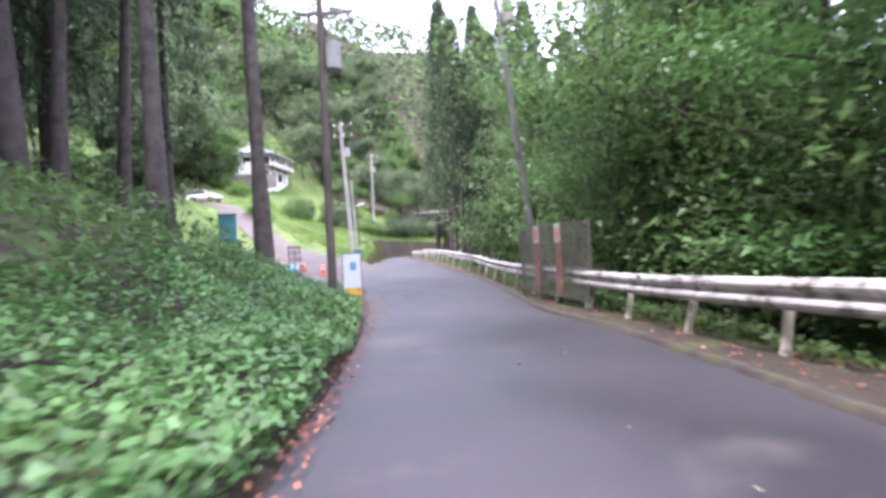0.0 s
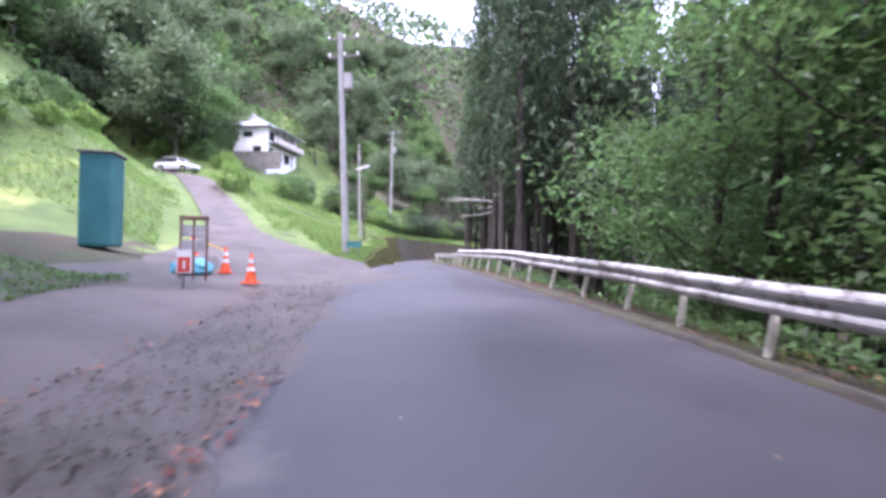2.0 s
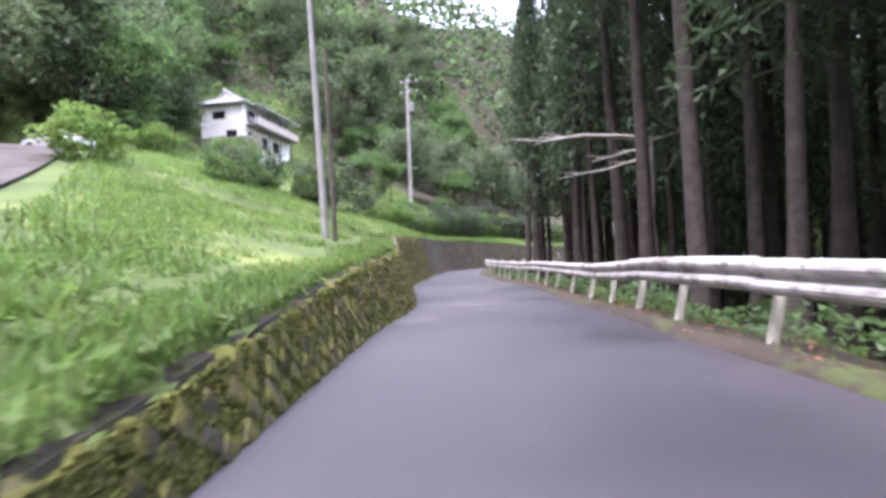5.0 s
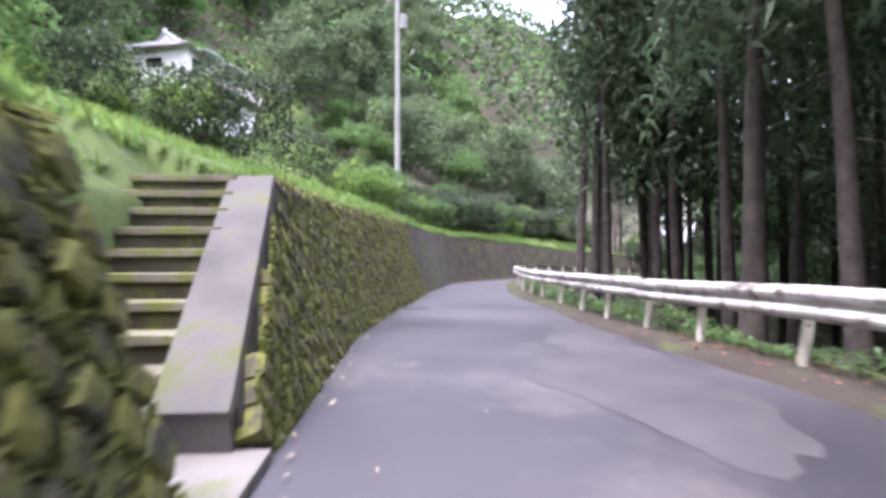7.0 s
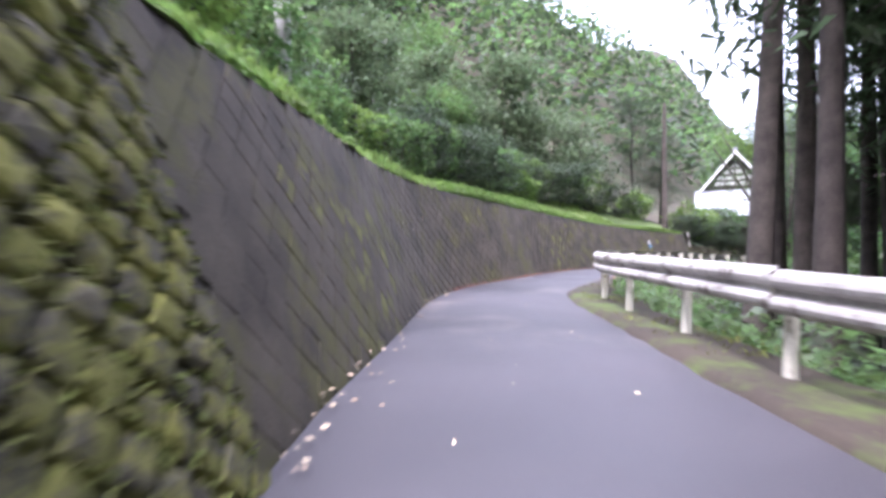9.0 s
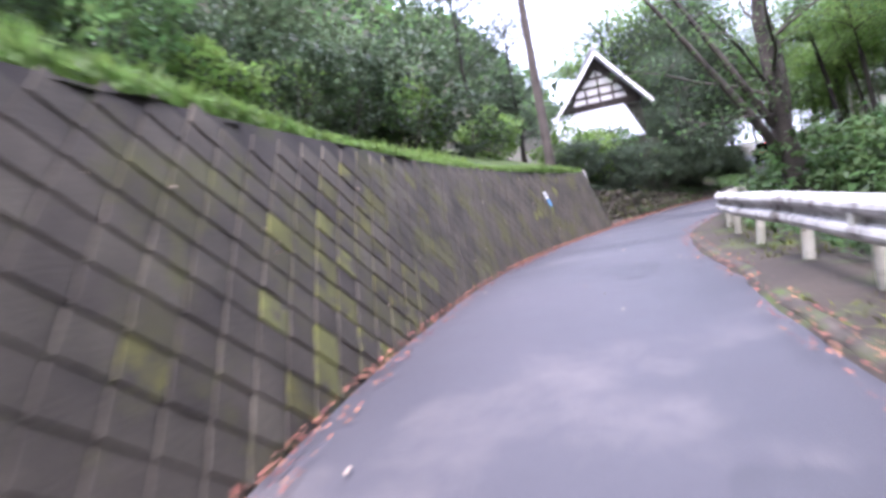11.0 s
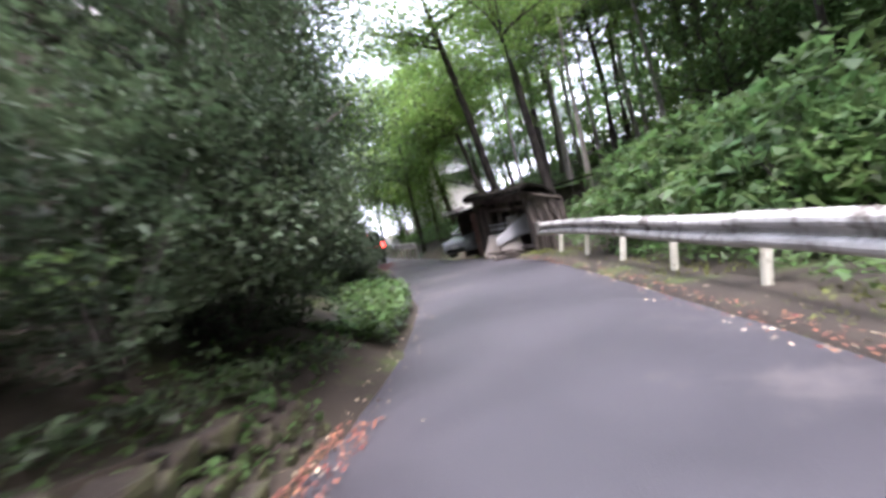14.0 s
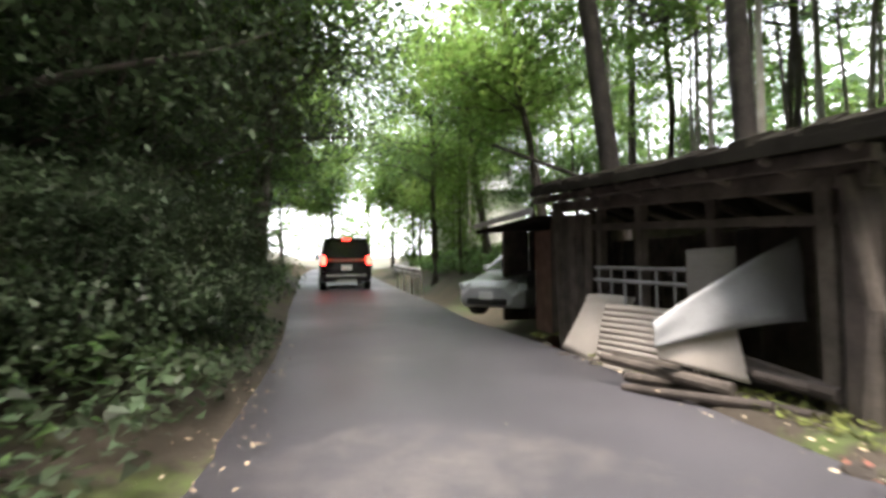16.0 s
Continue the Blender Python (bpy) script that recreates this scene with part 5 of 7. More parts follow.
# ---- sheds ----
def hut():
    """x along the road from the near end, -y away from it; the front posts stand at y = 0.3."""
    t = thing("wooden_hut", pose(33.45, 111.2, -0.32, 0, 0, 44), "collapsing dark timber hut with a sagging roof", "hut")
    L, fy, by = 4.4, 0.3, -0.5
    r = random.Random(12)

    def crest(x):
        """Height of the front edge of the roof, which rises away from the near end and sags between."""
        k = (x + 0.7) / 5.2
        return 1.93 + 0.36 * k - 0.05 * math.sin(math.pi * k)

    for x, w in ((-0.12, 0.16), (0.1, 0.13), (1.25, 0.11), (2.35, 0.11), (3.3, 0.1), (L, 0.14)):
        h = crest(x) - 0.2
        part("post", box((w, w, h + 0.2), (x, fy + r.uniform(-0.03, 0.03), h / 2 - 0.1), 0.015, pose(0, 0, 0, r.uniform(-2, 2), r.uniform(-2, 2))), "old_wood", t)
    for x, h in ((0, 1.4), (L, 1.75)):
        part("back_post", box((0.13, 0.13, h), (x, by, h / 2), 0.015), "old_wood", t)
    part("front_beam", box((L + 0.5, 0.12, 0.15), (L / 2, fy, 1.88), 0.015, Matrix.Rotation(-0.068, 4, "Y")), "old_wood", t)
    part("upper_beam", box((L + 0.9, 0.09, 0.1), (L / 2, fy + 0.24, 1.99), 0.012, Matrix.Rotation(-0.068, 4, "Y")), "old_wood", t)
    part("mid_beam", box((L, 0.07, 0.08), (L / 2, fy, 1.58), 0.01, Matrix.Rotation(-0.06, 4, "Y")), "old_wood", t)
    for k in range(8):
        x = -0.35 + k * 0.66
        part("rafter", rod((x, fy + 0.36, crest(x) - 0.06), (x, by - 0.1, crest(x) - 0.48), 0.035, None, 7), "old_wood", t)
    # uneven dark roof boards: a short front fall, the crest, a long fall to the back
    n = 26
    for k in range(n):
        x0, x1 = -0.68 + 5.2 * k / n, -0.68 + 5.2 * (k + 1) / n - 0.012
        lift, long_ = r.uniform(-0.015, 0.03), r.uniform(-0.07, 0.07)
        rows = []
        for y, dz in ((fy + 0.42 + long_ * 0.6, -0.02), (fy + 0.1, 0.09), (by * 0.4, -0.08), (by - 0.25 + long_, -0.52)):
            rows.append((y, crest(x0) + dz + lift, crest(x1) + dz + lift))
        skew = [0.42 * (0.72 - y) * (1 - k / n) for y, _, _ in rows]
        verts = [q for (y, za, zb), d in zip(rows, skew) for q in ((x0 + d, y, za), (x1 + d, y, zb))]
        verts += [(x, y, z + 0.075) for x, y, z in verts]
        faces = [(2 * m + 1, 2 * m, 2 * m + 2, 2 * m + 3) for m in range(3)] + [(8 + 2 * m, 9 + 2 * m, 11 + 2 * m, 10 + 2 * m) for m in range(3)]
        faces += [(2 * m, 8 + 2 * m, 10 + 2 * m, 2 * m + 2) for m in range(3)] + [(2 * m + 3, 11 + 2 * m, 9 + 2 * m, 2 * m + 1) for m in range(3)] + [(0, 1, 9, 8), (7, 6, 14, 15)]
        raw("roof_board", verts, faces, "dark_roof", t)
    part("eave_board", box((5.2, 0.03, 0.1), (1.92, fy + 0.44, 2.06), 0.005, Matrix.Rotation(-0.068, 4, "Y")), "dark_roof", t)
    # near end wall of split planks and bent round timbers
    for k in range(6):
        y = fy - 0.16 - k * 0.17
        h = 1.78 - 0.065 * k
        part("plank", box((0.035, 0.16, h), (-0.06 + r.uniform(-0.03, 0.03), y, h / 2 - 0.05), 0.006, pose(0, 0, 0, r.uniform(-4, 4), r.uniform(-2, 2), r.uniform(-5, 5))), "old_wood", t)
    for k in range(4):
        y = fy + 0.06 - 0.26 * k
        bm = rod((-0.17, y, -0.15), (-0.2 + r.uniform(-0.04, 0.04), y - 0.05, 0.85), 0.075, 0.065, 9)
        rod((-0.2, y - 0.05, 0.83), (-0.12 + 0.03 * k, y + 0.04, 1.72 - 0.08 * k), 0.062, 0.05, 9, bm)
        part("timber", bm, "old_wood", t)
    for k in range(14):
        part("back_plank", box((L / 14 - 0.02, 0.03, 1.5), (L * (k + 0.5) / 14, by, 0.75), 0.004), "old_wood", t)
    for k in range(6):
        part("far_plank", box((0.03, 0.155, 1.9), (L, fy - 0.1 - 0.17 * k, 0.95), 0.004), "old_wood", t)
    for k in range(4):
        part("front_plank", box((0.2, 0.03, 1.85), (L - 0.15 - k * 0.23, fy + 0.03, 0.92), 0.006, pose(0, 0, 0, 0, r.uniform(-1.5, 1.5))), "old_wood", t)
    # pipe railing across the opening
    for h in (0.95, 1.1):
        part("rail_pipe", rod((1.3, fy + 0.08, h), (3.3, fy + 0.08, h + 0.03), 0.02), "sheet", t)
    for k in range(7):
        part("rail_bar", rod((1.4 + k * 0.3, fy + 0.08, 0.6), (1.4 + k * 0.3, fy + 0.08, 1.12), 0.012), "sheet", t)
    part("low_wall", box((2.0, 0.12, 0.6), (2.3, fy - 0.05, 0.28), 0.02), "concrete", t)


def wavy_sheet(w, h, waves, depth, material, name, m, label, tear=0.0, slope=0.0, rise=0.0, ribs=0):
    """rise: how far the lower edge climbs towards the far end, and the upper one with it."""
    verts, faces, nx, ny = [], [], 44, 64 if ribs else 8
    for j in range(ny + 1):
        for i in range(nx + 1):
            x, z = w * (i / nx - 0.5), h * j / ny
            cut = tear * (1 - j / ny) * (i / nx)
            verts.append((x, depth * math.sin(waves * 2 * math.pi * i / nx) + (0.014 * math.sin(ribs * 2 * math.pi * j / ny) if ribs else 0) + 0.05 * noise.noise(Vector((x * 2, z * 2, 3))), z * (0.28 + 0.72 * (1 - i / nx) if rise else 1 - slope * i / nx) + cut - rise * 0.35 * (i / nx) ** 2))
    for j in range(ny):
        for i in range(nx):
            a = j * (nx + 1) + i
            faces.append((a, a + 1, a + nx + 2, a + nx + 1))
    ob = raw(name, verts, faces, material, smooth=True)
    ob.matrix_world = m
    md = ob.modifiers.new("thick", "SOLIDIFY")
    md.thickness = 0.008
    return tagged(ob, label, "sheet", "sheets leaning on the hut")


def hut_clutter():
    base = pose(33.45, 111.2, -0.32, 0, 0, 44)
    wavy_sheet(1.35, 0.72, 0.6, 0.03, "sheet", "leaning_sheet", base @ pose(0.86, 0.46, 0.66, 6, 0, 84), "pale grey sheet slumped out from the hut front", slope=-0.0, rise=0.5)
    wavy_sheet(0.42, 0.5, 0.5, 0.015, "concrete", "leaning_board", base @ pose(1.2, 0.36, 0.8, 4, 3, 30), "dull grey board behind the slumped sheet")
    wavy_sheet(0.72, 0.5, 0.5, 0.02, "plaster", "hanging_sheet", base @ pose(0.9, 0.68, 0.12, 8, 6, 80), "buff sheet hanging below the slumped one", tear=0.3)
    wavy_sheet(1.1, 0.72, 0.5, 0.02, "plaster", "corrugated_sheet", base @ pose(2.1, 0.66, 0.02, 16, 0, 12), "grey-brown corrugated sheet leaning at the hut front", ribs=11)
    wavy_sheet(0.7, 0.95, 0.6, 0.05, "plaster", "leaning_board", base @ pose(3.1, 0.72, 0.02, 22, -16, 16), "buff board leaning at the hut front", slope=0.2)
    r = random.Random(3)
    for k in range(9):
        a = base @ Vector((r.uniform(-0.4, 1.3), r.uniform(0.2, 0.75), r.uniform(0.05, 0.25)))
        d = Matrix.Rotation(radians(44 + r.uniform(-30, 30)), 3, "Z") @ Vector((r.uniform(0.5, 1.3), 0, r.uniform(-0.08, 0.12)))
        t = thing("log", Matrix.Translation(a), "weathered log lying at the foot of the hut", "log", "logs by the hut")
        part("wood", rod((0, 0, 0), d, r.uniform(0.035, 0.075), r.uniform(0.03, 0.06), 9), "old_wood", t)
    for k in range(26):
        along = r.uniform(-0.9, 5.6)
        q = base @ Vector((along, r.uniform(0.72, 1.1) if along > 1.4 else r.uniform(0.55, 1.0), 0.02))
        w = r.uniform(0.05, 0.13) * (1.5 if along < 0.2 else 1)
        bm = bmesh.new()
        bmesh.ops.create_icosphere(bm, subdivisions=2, radius=w)
        for v in bm.verts:
            v.co *= 1 + 0.3 * noise.noise(v.co * (5 / w * 0.1) + Vector((k, 0, 0)))
            v.co.z *= 0.65
        t = thing("stone", pose(q.x, q.y, q.z, 0, 0, r.uniform(0, 360)), "mossy stone lying at the foot of the hut", "stone", "stones by the hut")
        part("rock", bm, "stone", t)
    pts, _, _ = lay(2200, (123.5, 131), lambda s, k: tab(RIGHT, s) + 0.1 + 0.55 * k, lambda s, l: np.full(len(s), 0.02))
    carpet("hut_weeds", pts[lumps(pts[:, 0], pts[:, 1], 0.5, 5.0) > 0.0], 0.06, "moss", "moss and weeds among stones before the hut", 0.16, 0.6)


def carport():
    t = thing("car_shed", pose(36.95, 114.75, -0.28, 0, 0, 44), "low dark timber shed with a rusty door", "shed")
    L, Dp = 2.6, 4.6
    for x, y in ((0.1, 0), (L, 0), (0.1, -Dp), (L, -Dp)):
        part("post", box((0.12, 0.12, 2.0), (x, y, 1.0), 0.012), "old_wood", t)
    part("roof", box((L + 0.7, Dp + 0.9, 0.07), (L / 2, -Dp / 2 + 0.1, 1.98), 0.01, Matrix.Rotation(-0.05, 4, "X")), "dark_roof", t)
    part("fascia", box((L + 0.7, 0.04, 0.1), (L / 2, 0.57, 1.96), 0.006), "sheet", t)
    part("door", box((0.75, 0.05, 1.7), (0.5, 0.02, 0.86), 0.01), "rust", t, "rusty brown door panel")
    for k in range(8):
        part("back_plank", box((L / 8 - 0.02, 0.03, 1.9), (L * (k + 0.5) / 8, -Dp, 0.95), 0.004), "old_wood", t)
    for k in range(9):
        for x in (0.1, L):
            part("side_plank", box((0.03, Dp / 9 - 0.02, 1.9), (x, -Dp * (k + 0.5) / 9, 0.95), 0.004), "old_wood", t)


hut()
carport()


def short_rail():
    t = thing("short_guard_rail", Matrix(), "short white guard rail past the sheds", "guard rail")
    verts, faces = [], []
    a, b = Vector((44.6, 122.6, 0.05)), Vector((49.0, 127.2, 0.25))
    d = (b - a).normalized()
    nrm = Vector((-d.y, d.x, 0))
    for q in (a, b):
        for side in (0, 1):
            for x, z in (W_BEAM if not side else W_BEAM[::-1]):
                verts.append(q + nrm * (x - side * 0.006) + Vector((0, 0, 0.4 + z)))
    n = len(W_BEAM) * 2
    faces = [(j, (j + 1) % n, n + (j + 1) % n, n + j) for j in range(n)]
    raw("beam", verts, faces, "rail_paint", t)
    for k in range(4):
        q = a.lerp(b, (k + 0.3) / 3.6)
        part("post", rod((q.x - nrm.x * 0.06, q.y - nrm.y * 0.06, q.z - 0.4), (q.x - nrm.x * 0.06, q.y - nrm.y * 0.06, q.z + 0.72), 0.057, None, 12), "rail_paint", t)


short_rail()


# ---- houses ----
def window(t, x, y, z, w, h, axis="x", bars=1):
    """A recessed pane in a dark frame on the side that faces -y or +x."""
    rot = Matrix() if axis == "x" else Matrix.Rotation(math.pi / 2, 4, "Z")
    f = part("window", box((w, 0.08, h), (x, y, z), 0.006, rot), "ink", t, "dark-framed window")
    out = Vector((0, -0.045, 0)) if axis == "x" else Vector((0.045, 0, 0))
    for k in range(bars + 1):
        dx = (k - bars / 2) * w / (bars + 1)
        c = Vector((x, y, z)) + out + (Vector((dx, 0, 0)) if axis == "x" else Vector((0, dx, 0)))
        part("pane", box((w / (bars + 1) - 0.06, 0.01, h - 0.1), c, 0.0, rot), "glass", f)


def white_house():
    g = ground_at(-26, 101) - 0.6
    t = thing("white_house", pose(-28.4, 98.8, g, 0, 0, -4), "white two-storey house with a grey tiled roof on the hill", "house")
    W, D, H = 5.4, 11.6, 20.3 - g
    part("wall", box((W, D, H), (0, D / 2, H / 2), 0.03), "white_wall", t)
    part("base_wall", box((W + 3, 0.4, 2.6), (1.2, -0.9, H - 5.4), 0.04), "concrete", t)

    def ring(x, y0, y1, z):
        return [(-x, y0, z), (x, y0, z), (x, y1, z), (-x, y1, z)]

    # a hip skirt that bends up to a small gable under the ridge
    levels = [ring(W / 2 + 0.75, -0.8, D + 0.8, H - 0.05), ring(W / 2 + 0.1, -0.1, D + 0.1, H + 0.28), ring(0.95, 1.1, D - 1.1, H + 1.0), ring(0.05, 1.0, D - 1.0, H + 1.75)]
    verts = [v for r_ in levels for v in r_]
    faces = [(4 * k + a, 4 * k + (a + 1) % 4, 4 * k + 4 + (a + 1) % 4, 4 * k + 4 + a) for k in range(3) for a in range(4)] + [(3, 2, 1, 0), (12, 13, 14, 15)]
    roof = raw("roof", verts, faces, "tile", t)
    roof["label"] = "grey tiled hip-and-gable roof"
    part("ridge", box((0.3, D - 1.6, 0.28), (0, D / 2, H + 1.84), 0.06), "tile", roof)
    for y in (0.85, D - 0.85):
        part("ridge_end", box((0.42, 0.16, 0.5), (0, y, H + 1.9), 0.06), "tile", roof)
    for sx in (-1, 1):
        part("hip_ridge", rod((sx * (W / 2 + 0.7), -0.75, H + 0.02), (sx * 0.95, 1.05, H + 1.04), 0.1, None, 8), "tile", roof)
        part("gable_verge", rod((sx * 0.95, 0.95, H + 1.02), (0, 0.9, H + 1.82), 0.09, None, 8), "tile", roof)
    part("gable_panel", prism([(-0.7, H + 1.02), (0.7, H + 1.02), (0, H + 1.6)], 0.96, 1.04), "white_wall", roof)
    part("fascia", box((W + 1.4, 0.05, 0.14), (0, -0.78, H - 0.1), 0.01), "old_wood", t)
    window(t, -0.35, -0.02, H - 1.25, 1.5, 0.85, bars=2)
    window(t, 1.2, -0.02, H - 3.6, 1.3, 1.0, bars=1)
    part("porch_roof", box((1.7, 1.3, 0.08), (-W / 2 - 0.75, -0.2, H - 2.3), 0.02, Matrix.Rotation(0.3, 4, "X")), "tile", t)
    for k in range(3):
        window(t, W / 2 + 0.02, 1.7 + 3.0 * k, H - 1.3, 1.7, 1.3, "y", 1)
        window(t, W / 2 + 0.02, 1.7 + 3.0 * k, H - 3.9, 1.7, 1.5, "y", 1)
    part("balcony_floor", box((1.5, D - 0.6, 0.15), (W / 2 + 0.75, D / 2 + 0.2, H - 2.5), 0.01), "concrete", t)
    part("balcony_front", box((0.06, D - 0.6, 0.85), (W / 2 + 1.45, D / 2 + 0.2, H - 2.0), 0.01), "plaster", t, "dull beige balcony parapet")
    part("balcony_rail", box((0.1, D - 0.6, 0.07), (W / 2 + 1.45, D / 2 + 0.2, H - 1.5), 0.01), "old_wood", t)
    for k in range(4):
        part("balcony_post", box((0.12, 0.12, 5.4), (W / 2 + 1.38, 0.6 + k * 2.9, H - 2.9), 0.01), "old_wood", t)
    part("balcony_roof", box((1.9, D - 0.3, 0.07), (W / 2 + 0.95, D / 2 + 0.2, H - 0.15), 0.01, Matrix.Rotation(0.12, 4, "Y")), "tin", t)


white_house()


def old_house():
    """The gable stands in the plane y = 0 over a long pent roof that comes down towards the road."""
    g = ground_at(21, 113) - 0.3
    t = thing("farmhouse", pose(21.6, 115.7, g, 0, 0, -25), "old farmhouse with pale tiled gable above a tin pent roof", "house")
    W, D, H, A = 4.5, 7.0, 5.75 - g, 8.5 - g
    part("wall", box((W + 0.9, D + 3.2, 3.1 - g), (-0.5, D / 2 - 1.75, (3.1 - g) / 2), 0.02), "old_wood", t)
    part("upper_wall", box((W, D - 0.2, H + 0.1 - (3.1 - g)), (0, D / 2 + 0.1, (H + 0.1 + 3.1 - g) / 2), 0.02), "old_wood", t)
    part("gable", prism([(-W / 2, H - 0.25), (W / 2, H - 0.25), (W / 2, H), (0, A), (-W / 2, H)], 0, D), "old_wood", t, "dark timber gable")
    part("gable_panel", prism([(-1.5, H + 0.2), (1.5, H + 0.2), (1.25, H + 0.8), (0, A - 0.75), (-1.25, H + 0.8)], -0.03, -0.003), "white_wall", t, "white plastered gable")
    for k in range(4):
        part("gable_beam", box((3.9 - 0.85 * k, 0.06, 0.13), (0, -0.06, H + 0.05 + 0.5 * k), 0.01), "old_wood", t)
    for x in (-0.75, 0, 0.75):
        part("gable_post", box((0.1, 0.05, 1.9 - abs(x) * 1.1), (x, -0.095, H + 0.95 - abs(x) * 0.5), 0.01), "old_wood", t)
    for sgn in (-1, 1):
        n = Vector((W / 2 + 0.45, 0, -(A - H) * (W / 2 + 0.45) / (W / 2)))
        bm = prism([(0, A + 0.05), (sgn * n.x, A + n.z + 0.05), (sgn * n.x, A + n.z + 0.2), (0, A + 0.22)], -0.75, D + 0.6)
        rf = part("roof_slope", bm, "tile", t, "weathered pale grey roof tiles")
        ang = math.atan2(-n.z, n.x) * sgn
        for k in range(26):
            y = -0.68 + k * (D + 1.2) / 25
            part("tile_row", box((n.length * 0.98, 0.09, 0.06), (sgn * n.x / 2, y, A + n.z / 2 + 0.22), 0.02, Matrix.Rotation(ang, 4, "Y")), "tile", rf)
        part("verge_board", box((n.length, 0.05, 0.16), (sgn * n.x / 2, -0.8, A + n.z / 2 + 0.06), 0.01, Matrix.Rotation(ang, 4, "Y")), "white_wall", t)
    part("ridge", box((0.34, D + 1.3, 0.3), (0, D / 2, A + 0.3), 0.06), "tile", t)
    a, b = Vector((0, -4.15, 3.3 - g)), Vector((0, 0.0, 5.55 - g))
    tilt, long_ = math.atan2(b.z - a.z, b.y - a.y), (b - a).length
    x0, x1 = -2.9, 1.24
    pent = part("pent_roof", box((x1 - x0, long_, 0.05), (a + b) / 2 + Vector(((x0 + x1) / 2, 0, 0)), 0.01, Matrix.Rotation(tilt, 4, "X")), "tin", t, "pale ribbed tin pent roof")
    for k in range(10):
        c = a.lerp(b, (k + 0.3) / 10)
        part("tin_step", box((x1 - x0 + 0.04, 0.07, 0.08), c + Vector(((x0 + x1) / 2, 0, 0.04)), 0.01, Matrix.Rotation(tilt, 4, "X")), "tin", pent)
    part("pent_beam", box((x1 - x0 - 0.2, 0.1, 0.14), ((x0 + x1) / 2, -3.95, 3.22 - g), 0.01), "old_wood", t)
    for x in (x0 + 0.2, (x0 + x1) / 2, x1 - 0.2):
        part("pent_post", box((0.12, 0.12, 3.2 - g), (x, -3.95, (3.2 - g) / 2), 0.01), "old_wood", t)


old_house()


def far_house():
    t = thing("far_house", pose(65, 131.5, ground_at(65, 131.5), 0, 0, 40), "pale house beyond the bend among trees", "house")
    part("wall", box((7, 6, 4.5), (0, 0, 2.25), 0.03), "white_wall", t)
    bm = prism([(-4.2, 4.4), (4.2, 4.4), (0, 6.6)], -3.6, 3.6)
    part("roof", bm, "tile", t)
    window(t, -1.5, -3.01, 2.6, 1.6, 1.2)
    window(t, 1.5, -3.01, 2.6, 1.6, 1.2)


far_house()


# ---- undergrowth, hedges, grass ----
nr = np.random.RandomState(77)


def lay(n, s_range, l_fn, h_fn=None):
    """Random places beside the road, on the ground: l_fn takes s and a number from 0 to 1."""
    s = nr.uniform(*s_range, n)
    l = l_fn(s, nr.uniform(0, 1, n))
    p = np.stack([np.interp(s, LS, LINE[:, k]) for k in range(3)], 1)
    t = np.stack([np.interp(s, LS, LT[:, k]) for k in range(2)], 1)
    p[:, 0] += t[:, 1] * l
    p[:, 1] -= t[:, 0] * l
    p[:, 2] = land(p[:, 0], p[:, 1]) if h_fn is None else p[:, 2] + h_fn(s, l)
    return p, s, l


def carpet(name, pts, size, material, label, tall, aspect=0.6, droop=0.1, category="undergrowth", blade=True):
    c = pts.copy()
    clump = 0.55 + 0.45 * lumps(c[:, 0], c[:, 1], 0.8, 1.0) + 0.3 * lumps(c[:, 0], c[:, 1], 2.3, 4.0)
    c[:, 2] += np.clip(clump, 0.08, 1.3) * tall * nr.uniform(0.15, 1, len(c)) ** 0.6
    ob = quads(name, leaf_quads(nr, c, size, aspect, droop, blade), material)
    return tagged(ob, label, category, kind="stuff")


def bank_h(s, l):
    return np.interp(l, [-6.8, -5.0, -3.6, -2.4, -1.7, -1.0, -0.7], [2.6, 1.75, 0.95, 0.35, 0.25, 0.06, 0.0])


pts, _, _ = lay(26000, (-2, 17), lambda s, k: tab(LEFT, s) - 0.02 - 3.6 * k**1.2, bank_h)
carpet("bank_plants", pts, 0.1, "leaf_lush", "lush broad-leaved plants covering the roadside bank", 0.55, 0.75, blade=False)
pts, _, _ = lay(12000, (-2, 19), lambda s, k: -3.6 - 9 * k, None)
carpet("bank_scrub", pts, 0.2, "leaf", "scrub under the trees on the bank", 1.1)
pts, _, _ = lay(9000, (16.5, 26.5), lambda s, k: -4.0 - 0.12 * (s - 16.5) - 4.5 * k**1.2)
pts[:, 2] += 0.03
carpet("junction_weeds", pts, 0.11, "leaf", "weeds and rank grass at the corner of the junction", 0.4, 0.5)
pts, _, _ = lay(34000, (-2, 124), lambda s, k: tab(RAIL, s) + 0.25 + 3.2 * k**1.3)
carpet("rail_plants", pts, 0.13, "leaf", "leafy plants growing behind the guard rail", 0.5, 0.6)
pts, _, _ = lay(36000, (-5, 124), lambda s, k: tab(RAIL, s) + 2.0 + 16 * k)
carpet("slope_scrub", pts, 0.3, "leaf_dark", "dark scrub on the wooded slope", 0.9)
pts, _, _ = lay(60000, (104, 160), lambda s, k: 4.6 + 18 * k**1.2)
carpet("hill_ferns", pts, 0.2, "leaf", "ferns and scrub on the wooded hillside", 1.0)
pts, _, _ = lay(26000, (108, 150), lambda s, k: 15 + 20 * k)
carpet("hill_thicket", pts, 0.34, "leaf_light", "tall light thicket along the hill's brow", 3.2, 0.5)
pts, _, _ = lay(26000, (112, 150), lambda s, k: tab(LEFT, s) - 0.35 - 6 * k)
